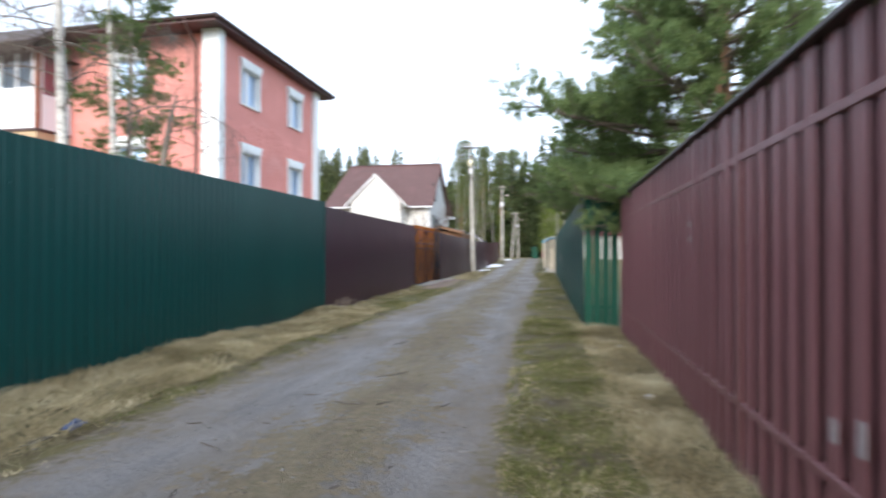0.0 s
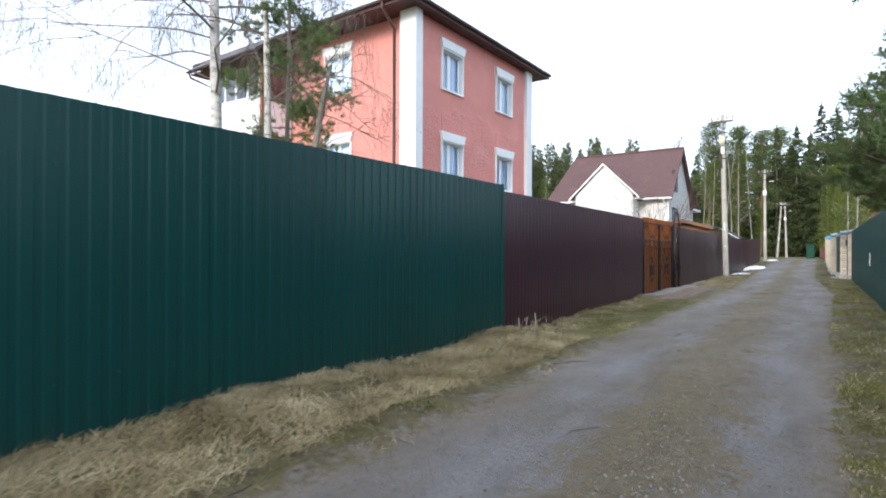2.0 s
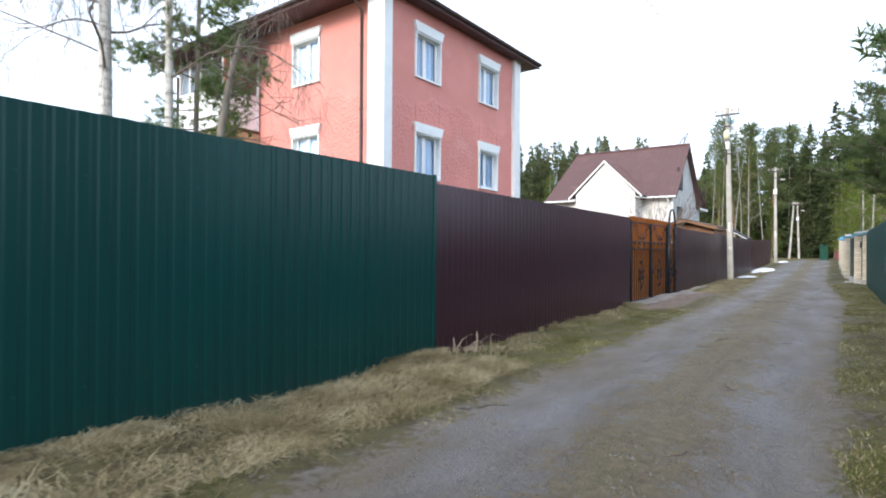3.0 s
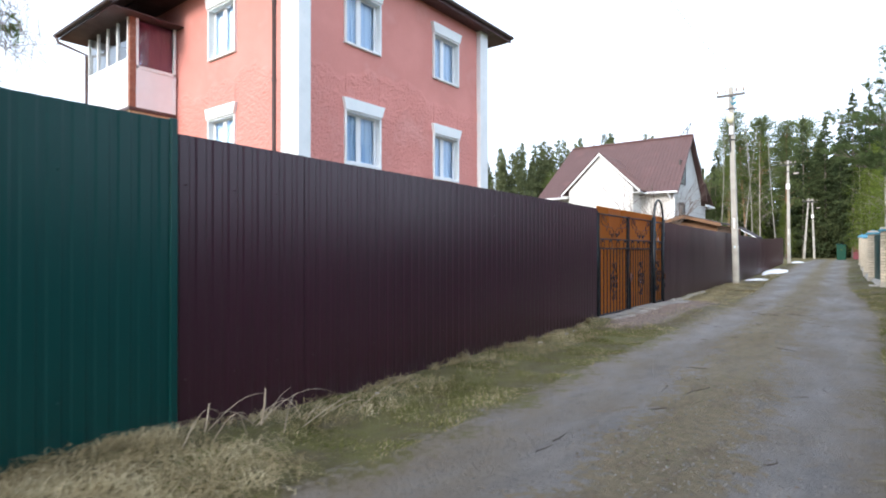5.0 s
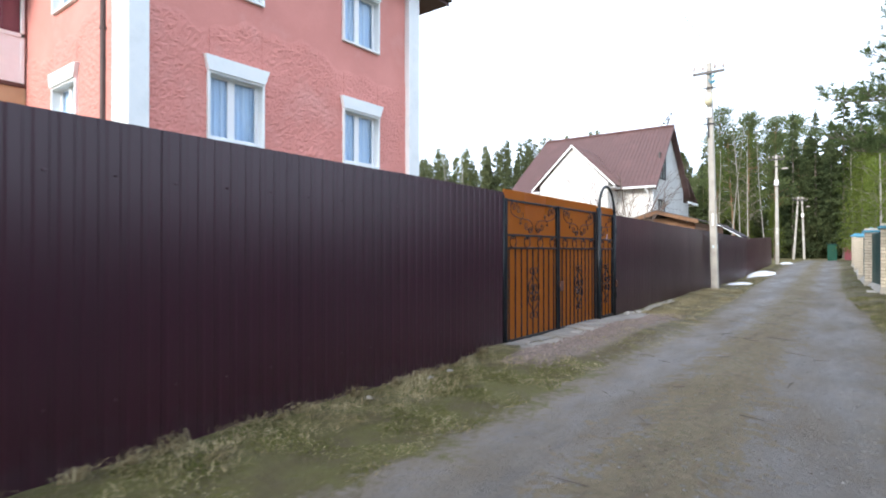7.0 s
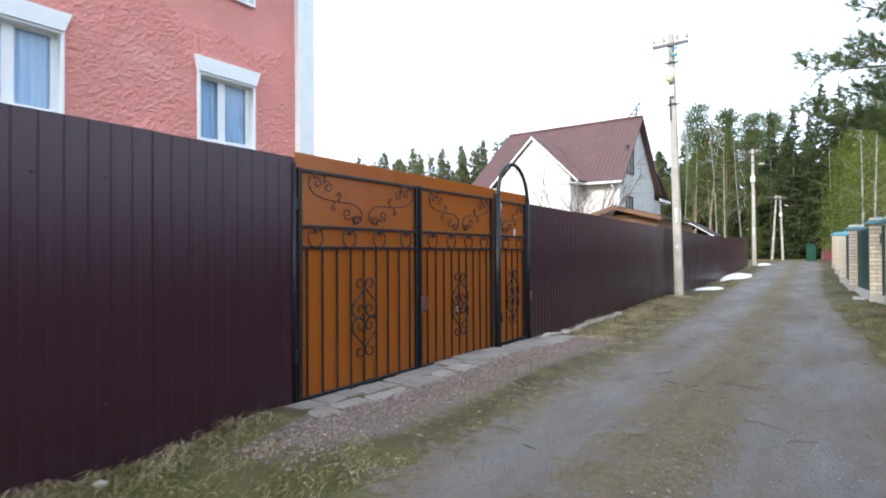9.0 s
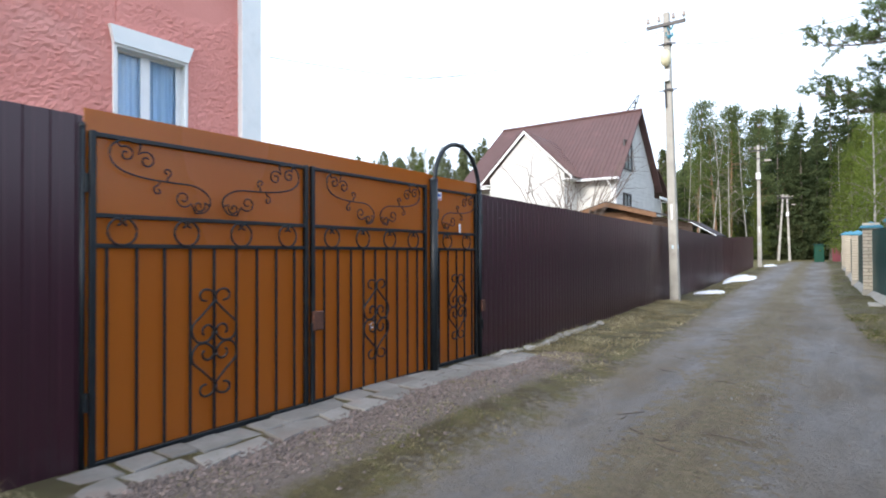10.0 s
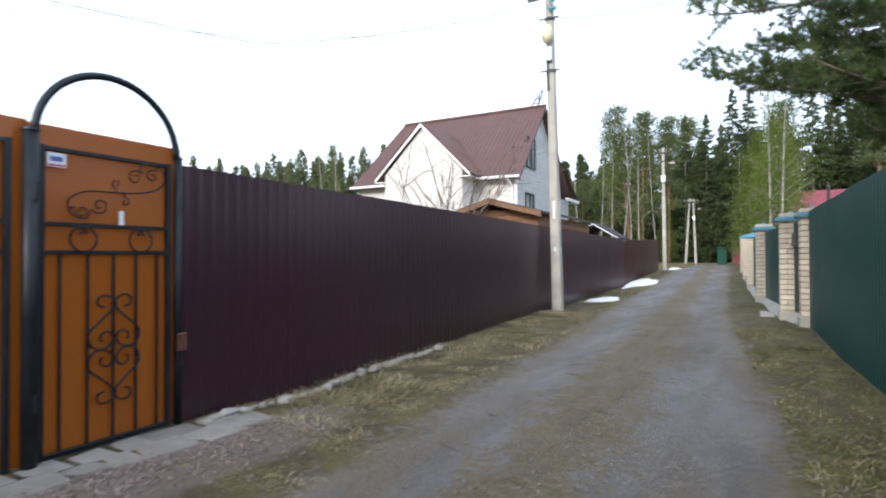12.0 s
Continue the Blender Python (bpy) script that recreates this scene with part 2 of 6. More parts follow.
WHITE = mat("white_paint", (0.74, 0.78, 0.80), (0.80, 0.82, 0.83), 3, 0.6, 0, 0.1, 60, stain=(0.55, 0.58, 0.58), stain_scale=2.5, stain_amount=0.3)
PVC = mat("white_pvc", (0.82, 0.83, 0.85), (0.78, 0.79, 0.81), 5, 0.35, 0, 0.02, 60)
ROOF_BROWN = mat("brown_roof_steel", (0.05, 0.026, 0.022), (0.035, 0.02, 0.018), 2, 0.5)
SOFFIT = mat("brown_soffit", (0.075, 0.03, 0.03), (0.06, 0.025, 0.026), 3, 0.6)
PIPE = mat("brown_pipe", (0.075, 0.035, 0.03), (0.06, 0.03, 0.026), 5, 0.45)
BRICKBROWN = mat("brown_brick", (0.30, 0.12, 0.075), (0.24, 0.09, 0.06), 9, 0.85, 0, 0.5, 60, stain=(0.45, 0.35, 0.3), stain_scale=8, stain_amount=0.4)
BEIGE = mat("beige_board", (0.50, 0.36, 0.22), (0.44, 0.31, 0.19), 2, 0.75, 0, 0.15, 30)
GLASS = plain_glass("window_glass")
# Inner walls: the rooms' dimness is put into this dark colour.
ROOM_SHADE = mat("room_shade", (0.16, 0.17, 0.18), (0.11, 0.12, 0.13), 1, 0.9)
# Curtain cloth; the panes' blue sky reflection is put into its colour.
CURTAIN_SKY = mat("sky_tinted_curtain", (0.48, 0.68, 0.92), (0.68, 0.80, 0.93), 3, 0.9, stretch=(1, 4, 0.3))
CURTAIN_RED = mat("red_curtain", (0.34, 0.06, 0.10), (0.26, 0.04, 0.08), 3, 0.9, stretch=(1, 4, 0.3))
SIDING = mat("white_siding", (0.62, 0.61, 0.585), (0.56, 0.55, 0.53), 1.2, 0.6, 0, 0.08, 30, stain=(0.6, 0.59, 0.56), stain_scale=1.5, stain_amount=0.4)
# Greyer copy of SIDING, stained: the gable wall's shade is in the colour.
SIDING_GREY_SHADE = mat("shade_grey_siding", (0.56, 0.56, 0.54), (0.48, 0.48, 0.47), 1.5, 0.65, 0, 0.1, 30, stain=(0.36, 0.36, 0.34), stain_scale=2.5, stain_amount=0.5)
ROOF_RED = mat("wine_roof_steel", (0.105, 0.052, 0.047), (0.082, 0.042, 0.039), 0.8, 0.55, 0, 0.05, 30, stain=(0.2, 0.1, 0.095), stain_scale=0.8, stain_amount=0.5)
ROOF_CRIMSON = mat("crimson_roof_steel", (0.22, 0.04, 0.055), (0.18, 0.035, 0.045), 0.8, 0.5)
WINDOW_DARK = mat("dark_frame_and_room", (0.03, 0.028, 0.028), (0.045, 0.04, 0.04), 6, 0.5)
WOOD = mat("brown_shed_wood", (0.24, 0.125, 0.065), (0.17, 0.088, 0.046), 3, 0.75, 0, 0.3, 40, rnd=0.15, stretch=(6, 1, 6))
SHEDROOF = mat("dark_shed_roof", (0.075, 0.05, 0.04), (0.055, 0.04, 0.035), 3, 0.8)
SLATE = mat("dark_hut_roof", (0.045, 0.04, 0.045), (0.06, 0.05, 0.055), 3, 0.9, spec=0.2)
CONCRETE = mat("pole_concrete", (0.42, 0.40, 0.36), (0.34, 0.325, 0.295), 2.5, 0.9, 0, 0.35, 60, stain=(0.24, 0.225, 0.2), stain_scale=3, stain_amount=0.6)
LIMEWASH = mat("limewash", (0.74, 0.73, 0.69), (0.6, 0.59, 0.55), 14, 0.9, 0, 0.2, 80)
PAINTBLUE = mat("pale_blue_paint", (0.40, 0.55, 0.65), (0.5, 0.6, 0.66), 14, 0.8)
STEEL = mat("dark_steel", (0.05, 0.05, 0.055), (0.08, 0.075, 0.07), 8, 0.5, 0.6)
LAMPCOVER = mat("cream_lamp_cover", (0.66, 0.62, 0.44), (0.6, 0.55, 0.38), 10, 0.35)
PORCELAIN = mat("insulator", (0.5, 0.45, 0.42), (0.3, 0.25, 0.22), 20, 0.2)
TEAL = mat("teal_wrap", (0.03, 0.22, 0.30), (0.02, 0.16, 0.24), 20, 0.5)
CABLE = mat("cable", (0.05, 0.05, 0.055), (0.075, 0.075, 0.08), 8, 0.6)
PALEBRICK = mat("pale_yellow_brick", (0.56, 0.50, 0.40), (0.47, 0.41, 0.325), 14, 0.85, 0, 0.35, 90, rnd=0.12)
MORTAR = mat("grey_mortar", (0.23, 0.21, 0.18), (0.18, 0.165, 0.145), 14, 0.95, 0, 0.4, 80)
CAPBLUE = mat("teal_blue_cap", (0.035, 0.17, 0.25), (0.045, 0.2, 0.27), 4, 0.4)
PLINTH = mat("concrete_plinth", (0.36, 0.34, 0.30), (0.29, 0.275, 0.245), 4, 0.9, 0, 0.4, 60, stain=(0.2, 0.19, 0.16), stain_scale=3, stain_amount=0.5)
SNOW = mat("old_snow", (0.80, 0.82, 0.86), (0.68, 0.70, 0.74), 5, 0.7, 0, 0.5, 25, stain=(0.4, 0.39, 0.37), stain_scale=6, stain_amount=0.5)
FLAG = mat("flagstone", (0.22, 0.21, 0.20), (0.16, 0.152, 0.142), 5, 0.85, 0, 0.35, 50, rnd=0.18, stain=(0.23, 0.165, 0.14), stain_scale=3, stain_amount=0.6)
PEBBLE = mat("road_pebble", (0.125, 0.122, 0.12), (0.095, 0.093, 0.09), 20, 0.9, 0, 0.3, 90, island=0.3)
PINKGRAVEL = mat("pink_crushed_stone", (0.145, 0.112, 0.104), (0.092, 0.074, 0.068), 20, 0.85, 0, 0.3, 90, island=0.4)
ROCK = mat("pale_rock", (0.36, 0.345, 0.32), (0.25, 0.24, 0.225), 12, 0.85, 0, 0.4, 60, rnd=0.2)
BARK_BIRCH = mat("birch_bark", (0.58, 0.56, 0.52), (0.46, 0.435, 0.40), 4, 0.7, 0, 0.2, 40, stain=(0.05, 0.045, 0.04), stain_scale=5, stain_amount=0.95, stretch=(1, 1, 3))
BARK_FAR = mat("far_birch_bark", (0.36, 0.34, 0.30), (0.26, 0.24, 0.21), 4, 0.8, 0, 0.2, 40, stain=(0.08, 0.07, 0.06), stain_scale=3, stain_amount=0.8)
BARK_PINE = mat("pine_bark", (0.26, 0.15, 0.09), (0.19, 0.105, 0.065), 6, 0.9, 0, 0.6, 50, stretch=(2, 2, 0.6))
BARK_GREY = mat("grey_bark", (0.22, 0.19, 0.155), (0.15, 0.13, 0.11), 6, 0.9, 0, 0.5, 50, stretch=(2, 2, 0.6))
TWIG = mat("brown_twig", (0.12, 0.095, 0.08), (0.165, 0.135, 0.11), 6, 0.85, 0, 0.0)
BARK_DARK = mat("damp_dark_bark", (0.045, 0.036, 0.030), (0.07, 0.055, 0.045), 8, 0.8, 0, 0.0)
TWIG_PALE = mat("pale_dry_stalk", (0.36, 0.30, 0.23), (0.26, 0.215, 0.165), 8, 0.85, 0, 0.0)
NEEDLE = leafy("pine_needles", (0.085, 0.132, 0.058), (0.158, 0.218, 0.092), (0.24, 0.29, 0.125), 0.55)
NEEDLE_DARK = leafy("spruce_needles", (0.052, 0.076, 0.038), (0.088, 0.116, 0.054), (0.138, 0.166, 0.074), 0.45, 0.35)
NEEDLE_FAR = leafy("far_pine_needles", (0.080, 0.108, 0.048), (0.124, 0.156, 0.068), (0.172, 0.20, 0.088), 0.5, 0.4)
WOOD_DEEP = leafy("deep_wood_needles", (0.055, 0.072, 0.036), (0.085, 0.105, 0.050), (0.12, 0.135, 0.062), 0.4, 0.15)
# Paler than the nearer needles: distance haze is put into the colour.
WOOD_HAZED = leafy("haze_paled_needles", (0.14, 0.17, 0.085), (0.18, 0.205, 0.105), (0.22, 0.235, 0.12), 0.5, 0.1)
LEAF_SPRING = leafy("spring_leaves", (0.07, 0.10, 0.02), (0.11, 0.15, 0.03), (0.15, 0.17, 0.045), 0.4, 0.6)
GRASS_DRY = leafy("dry_grass_blades", (0.11, 0.088, 0.048), (0.31, 0.26, 0.155), (0.58, 0.52, 0.36), 0.25, 1.8)
GRASS_GREEN = leafy("green_grass_blades", (0.068, 0.078, 0.028), (0.115, 0.128, 0.044), (0.20, 0.18, 0.088), 0.3, 1.8)
RAGBLUE = mat("blue_cloth", (0.010, 0.030, 0.095), (0.02, 0.05, 0.13), 20, 0.9)
RAGBLACK = mat("black_cloth", (0.012, 0.012, 0.014), (0.02, 0.02, 0.022), 20, 0.9)
SIGNWHITE = mat("white_sign", (0.75, 0.75, 0.76), (0.7, 0.7, 0.71), 20, 0.5)
SIGNGREY = mat("faded_label", (0.27, 0.235, 0.235), (0.21, 0.18, 0.18), 30, 0.7)
SIGNBLUE = mat("blue_print", (0.05, 0.12, 0.4), (0.06, 0.13, 0.38), 20, 0.5)
SIGNRED = mat("red_print", (0.45, 0.03, 0.04), (0.4, 0.03, 0.04), 20, 0.5)


# ---- ground ----
def ground_z(y):
    """The lane is level and climbs gently towards the wood."""
    return np.interp(y, [24, 39, 60, 75], [0.0, 0.40, 0.42, 0.45])


EDGE_Y = [-40, -16, -11, -6, 0, 3.5, 7, 12, 15.5, 24, 39, 60]
EDGE_L = [2.05, 1.98, 1.86, 1.64, 1.55, 1.55, 1.45, 1.15, 0.85, 0.40, -0.1, -0.3]
EDGE_R = [4.75, 4.58, 4.34, 4.20, 4.20, 4.22, 4.05, 3.70, 3.46, 3.25, 3.0, 2.4]
MID_Y, MID_X = [-40, -14, -11, -8, 0, 6, 12, 24, 60], [3.5, 3.45, 3.27, 3.1, 2.75, 2.65, 2.45, 1.95, 1.05]
rng = np.random.default_rng(7)
WAVES = [(rng.normal(0, 1, 2) * k, rng.uniform(0, 6.28), 1 / k) for k in (0.9, 1.3, 2.1, 3.4, 5.5, 8.0, 12.0) for _ in range(4)]


def rough_noise(x, y):
    return sum(a * np.sin(w[0] * x + w[1] * y + p) for w, p, a in WAVES) / 2.2


def relief(x, y):
    """Height of the ground: wheel ruts, a low crown with a grass strip, verges a little higher."""
    left, right = np.interp(y, EDGE_Y, EDGE_L), np.interp(y, EDGE_Y, EDGE_R)
    inside = np.minimum(x - left, right - x)
    mid = np.interp(y, MID_Y, MID_X)
    rise = np.where(x < left, np.interp(y, [-1.2, -0.4, 4.7, 5.6], [-0.035, 0.05, 0.05, -0.02]), 0.05)
    verge = np.clip(-inside / 0.5, 0, 1) * rise
    crown = 0.03 * np.exp(-(((x - mid) / 0.35) ** 2))
    near = (np.abs(x - 3) < 5) & (y > -30) & (y < 62)
    bumps = rough_noise(x, y) * np.where(inside > 0, 0.003, 0.018)
    matted = np.clip(-inside / 0.25, 0, 1) * np.clip((-7.6 - y) / 0.6, 0, 1) * (x < 3)
    bumps = bumps + matted * (0.045 * np.clip(rough_noise(x * 1.6 + 3, y * 1.1), 0, 1.6) - 0.012)
    ruts = -0.018 * (np.exp(-(((x - mid - 0.72) / 0.26) ** 2)) + np.exp(-(((x - mid + 0.72) / 0.26) ** 2)))
    bumps = bumps + np.where(inside > 0, ruts, 0.0)
    return ground_z(y) + np.where(near, verge + crown + bumps - 0.02, 0.0)


gx = np.unique(np.concatenate([np.arange(-1.2, 6.4, 0.09), np.linspace(-12, -1.2, 14), np.linspace(6.4, 16, 14), [-2000, -600, -200, -90, -50, -30, -20, 24, 34, 50, 90, 200, 600, 2000]]))
gy = np.unique(np.concatenate([np.arange(-20, 20, 0.1), np.arange(20, 64, 0.4), [-2000, -600, -200, -90, -50, -38, -32, -26, -23, 70, 80, 100, 140, 200, 600, 2000]]))
X, Y = np.meshgrid(gx, gy)
Z = relief(X, Y)
nx, ny = len(gx), len(gy)
gi = (np.arange(ny - 1)[:, None] * nx + np.arange(nx - 1)[None]).ravel()
gm = M().add(np.stack([X, Y, Z], -1), np.stack([gi, gi + 1, gi + nx + 1, gi + nx], -1))


def ground_material():
    """Damp grey earth road with gravel, an old grass strip between the ruts, matted grass on the verges, crushed stone by the gate."""
    m = bpy.data.materials.new("lane_ground")
    m.use_nodes = True
    n, l = m.node_tree.nodes, m.node_tree.links
    b = n["Principled BSDF"]
    geo = n.new("ShaderNodeNewGeometry")

    drawn = n.new("ShaderNodeMapping")
    drawn.inputs["Scale"].default_value = (1.0, 0.28, 1.0)
    l.new(geo.outputs["Position"], drawn.inputs[0])

    def noise_tex(scale, detail=5, rough=0.6, along=False):
        t = n.new("ShaderNodeTexNoise")
        t.inputs["Scale"].default_value, t.inputs["Detail"].default_value, t.inputs["Roughness"].default_value = scale, detail, rough
        l.new(drawn.outputs[0] if along else geo.outputs["Position"], t.inputs["Vector"])
        return t.outputs[0]

    def ranged(sock, lo, hi, a=0.0, c=1.0):
        r = n.new("ShaderNodeMapRange")
        r.inputs[1].default_value, r.inputs[2].default_value, r.inputs[3].default_value, r.inputs[4].default_value = lo, hi, a, c
        l.new(sock, r.inputs[0])
        return r.outputs[0]

    def mix(f, a, c):
        x = n.new("ShaderNodeMixRGB")
        for i, s in ((0, f), (1, a), (2, c)):
            if isinstance(s, tuple):
                x.inputs[i].default_value = (*s, 1)
            else:
                l.new(s, x.inputs[i])
        return x.outputs[0]

    def math_node(op, a, c):
        x = n.new("ShaderNodeMath")
        x.operation = op
        for i, s in ((0, a), (1, c)):
            if isinstance(s, (int, float)):
                x.inputs[i].default_value = s
            else:
                l.new(s, x.inputs[i])
        return x.outputs[0]

    def attr(name):
        a = n.new("ShaderNodeAttribute")
        a.attribute_name = name
        return a.outputs["Fac"]

    big, med, fine, grit = noise_tex(1.2, 5, 0.6, True), noise_tex(2.6), noise_tex(14), noise_tex(70, 6, 0.7)
    streak, track = noise_tex(5.5, 6, 0.65, True), noise_tex(1.7, 4, 0.6, True)
    earth = mix(ranged(streak, 0.32, 0.68), (0.142, 0.140, 0.145), (0.198, 0.192, 0.193))
    earth = mix(ranged(track, 0.48, 0.70, 0, 0.6), earth, (0.150, 0.130, 0.104))
    earth = mix(ranged(grit, 0.50, 0.70, 0, 0.6), earth, (0.225, 0.215, 0.205))
    crumb = noise_tex(32, 4, 0.7)
    earth = mix(ranged(crumb, 0.55, 0.66, 0, 0.5), earth, (0.076, 0.072, 0.068))
    earth = mix(ranged(big, 0.42, 0.66, 0, 0.7), earth, (0.125, 0.103, 0.076))
    grass = mix(ranged(fine, 0.3, 0.7), (0.125, 0.100, 0.053), (0.078, 0.082, 0.026))
    grass = mix(ranged(med, 0.42, 0.60), grass, (0.050, 0.040, 0.022))
    grass = mix(ranged(grit, 0.45, 0.7, 0, 0.6), grass, (0.165, 0.132, 0.072))
    moss = mix(ranged(grit, 0.35, 0.65), (0.088, 0.088, 0.032), (0.120, 0.112, 0.046))
    grass = mix(attr("moss"), grass, mix(ranged(med, 0.40, 0.62, 0, 0.75), moss, (0.075, 0.060, 0.038)))
    strip = mix(ranged(fine, 0.35, 0.65), (0.168, 0.134, 0.090), (0.108, 0.095, 0.056))
    strip = mix(ranged(streak, 0.50, 0.66, 0, 0.6), strip, (0.082, 0.064, 0.048))
    strip = mix(ranged(grit, 0.52, 0.7, 0, 0.55), strip, (0.22, 0.195, 0.155))
    edge = math_node("ADD", attr("road"), math_node("MULTIPLY", math_node("SUBTRACT", math_node("ADD", med, fine), 1.0), 1.0))
    mid = math_node("ADD", attr("strip"), math_node("MULTIPLY", math_node("SUBTRACT", math_node("ADD", med, fine), 1.0), 1.3))
    chips = n.new("ShaderNodeTexVoronoi")
    chips.inputs["Scale"].default_value = 55
    l.new(geo.outputs["Position"], chips.inputs["Vector"])
    earth = mix(math_node("MULTIPLY", ranged(chips.outputs["Distance"], 0.10, 0.30, 0.8, 0.0), ranged(med, 0.42, 0.62)), earth, (0.20, 0.192, 0.18))
    damp = noise_tex(2.2, 6, 0.7, True)
    earth = mix(ranged(damp, 0.53, 0.63, 0, 0.5), earth, (0.098, 0.096, 0.098))
    road = mix(ranged(mid, 0.28, 0.48, 1.0, 0.0), earth, strip)
    road = mix(ranged(edge, 0.08, 0.5, 0.45, 0.0), road, (0.172, 0.138, 0.098))
    col = mix(ranged(edge, -0.12, 0.14), grass, road)
    stone = mix(ranged(grit, 0.35, 0.65), (0.13, 0.108, 0.092), (0.19, 0.16, 0.145))
    col = mix(ranged(math_node("ADD", attr("gravel"), math_node("MULTIPLY", math_node("SUBTRACT", fine, 0.5), 0.7)), 0.35, 0.65), col, stone)
    yard = mix(ranged(med, 0.3, 0.7), (0.10, 0.10, 0.035), (0.17, 0.135, 0.065))
    col = mix(attr("yard"), col, yard)
    b.inputs["Specular IOR Level"].default_value = 0.22
    l.new(col, b.inputs["Base Color"])
    l.new(ranged(big, 0.35, 0.65, 0.55, 0.85), b.inputs["Roughness"])
    bp = n.new("ShaderNodeBump")
    bp.inputs["Strength"].default_value, bp.inputs["Distance"].default_value = 1.0, 0.03
    l.new(math_node("ADD", math_node("ADD", math_node("MULTIPLY", grit, 0.8), fine), math_node("MULTIPLY", crumb, 0.6)), bp.inputs["Height"])
    l.new(bp.outputs[0], b.inputs["Normal"])
    return m


GROUND = ground_material()
ground = solid("ground", gm, GROUND, "grey earth lane with matted grass verges", "ground", kind="structure", smooth=True)
gl, gr = np.interp(Y, EDGE_Y, EDGE_L), np.interp(Y, EDGE_Y, EDGE_R)
road_d = np.where(Y < 62, np.minimum(X - gl, gr - X), -1.0)
strip_d = np.abs(X - np.interp(Y, MID_Y, MID_X))
gravel_d = np.clip(1 - np.abs(X - 0.75) / 0.6, 0, 1) * np.clip((Y + 0.9) / 0.8, 0, 1) * np.clip((5.6 - Y) / 1.0, 0, 1) * 1.5
yard_d = ((X < -0.6) | (X > 5.9) | (Y > 62) | (Y < -24)).astype(float)
for key, val in (("road", road_d), ("strip", strip_d), ("gravel", gravel_d), ("moss", np.clip((Y + 8.6) / 0.9, 0, 1) * np.clip(0.6 - Y, 0, 1) * (X < 3)), ("yard", yard_d)):
    ground.data.attributes.new(key, "FLOAT", "POINT").data.foreach_set("value", val.ravel().astype(np.float32))


# ---- profiled steel fences ----
def sheet_mesh(name, material, height, ribs=9, pitch=0.128):
    """One sheet: trapezoid ribs 5.5 mm deep, 1.5 mm thick; runs along +y, its face to +x, bottom at z = 0."""
    prof = []
    for i in range(ribs):
        y = i * pitch
        prof += [(0.0, y), (0.0, y + 0.034), (0.0055, y + 0.050), (0.0055, y + 0.114)]
    prof += [(-0.002, ribs * pitch + 0.001), (-0.002, ribs * pitch + 0.03)]
    prof = np.array(prof)
    zs = [0, height * 0.35, height * 0.7, height]
    m = M()
    k = len(prof)
    for side, off in ((1, 0.0), (-1, -0.0015)):
        v = [(x + off, y, z) for z in zs for x, y in prof]
        f = []
        for r in range(len(zs) - 1):
            for i in range(k - 1):
                q = (r * k + i, r * k + i + 1, (r + 1) * k + i + 1, (r + 1) * k + i)
                f.append(q if side > 0 else q[::-1])
        m.add(v, f)
    t, u = (len(zs) - 1) * k, len(zs) * k + (len(zs) - 1) * k
    m.f.append(np.array([(t + i, t + i + 1, u + i + 1, u + i) for i in range(k - 1)]))
    me = m.mesh(name)
    me.materials.append(material)
    return me


def steel_fence(label, material, start, end, height, drop=0.14, pitch=0.128, jitter=0.004, rails=(0.35, 1.72)):
    """A fence of steel sheets on hidden rails and posts; faces to the left of start to end turned by -90 degrees."""
    p, q = Vector((*start, 0)), Vector((*end, 0))
    length, ang = (q - p).length, math.atan2((q - p).y, (q - p).x) - math.pi / 2
    fence = thing("metal_fence", (p.x, p.y, float(ground_z(p.y)) - drop), label, "fence")
    w = 9 * pitch
    count = round(length / w)
    me = sheet_mesh("fence_sheet", material, height + drop, 9, length / count / 9)
    d = (q - p) / count
    r = random.Random(round(length * 100))
    for i in range(count):
        o = d * i
        z = float(ground_z(p.y + o.y)) - float(ground_z(p.y))
        piece("sheet", me, fence, pose(o.x, o.y, z + r.uniform(-jitter, jitter), 0, r.uniform(-0.06, 0.06), math.degrees(ang) + r.uniform(-0.03, 0.03)))
    face = Vector((math.cos(ang), math.sin(ang), 0))
    u = (q - p).normalized()
    screws = M()
    for h in rails:
        rail = M()
        a, b = p - face * 0.035, q - face * 0.035
        za, zb = float(ground_z(p.y)) + h, float(ground_z(q.y)) + h
        rail.tube([(a.x, a.y, za), (b.x, b.y, zb)], 0.02, 4)
        part("rail", rail, CAPRAIL, fence)
        for i in range(int(length / 0.384)):
            c = p + u * (i * 0.384 + 0.09) + face * 0.012
            z = float(ground_z(c.y)) + h + r.uniform(-0.012, 0.012)
            screws.tube([c + Vector((0, 0, z)), c + face * 0.006 + Vector((0, 0, z))], [0.009, 0.006], 6)
    tagged(part("screws", screws, material, fence), "", "", "", "stuff")
    for i in range(int(length / 2.5) + 1):
        c = p + u * min(i * 2.5, length - 0.05) - face * 0.09
        g = float(ground_z(c.y))
        part("post", M().box((c.x - 0.03, c.y - 0.03, g - 0.1), (c.x + 0.03, c.y + 0.03, g + height - 0.1)), CAPRAIL, fence)
    return fence


steel_fence("dark green profiled steel sheet fence beside the lane", GREEN, (0.24, -30.0), (0.24, -8.12), 2.15)
steel_fence("chocolate brown profiled steel fence up to the gate", MAROON, (0.215, -8.1), (0.0, -0.04), 2.065)
steel_fence("chocolate brown profiled steel fence behind the concrete pole", MAROON, (-0.03, 4.378), (-0.80, 26.3), 1.99)
steel_fence("wine-red profiled steel fence at the far end", WINE, (-0.80, 26.35), (-1.02, 39.0), 1.92)
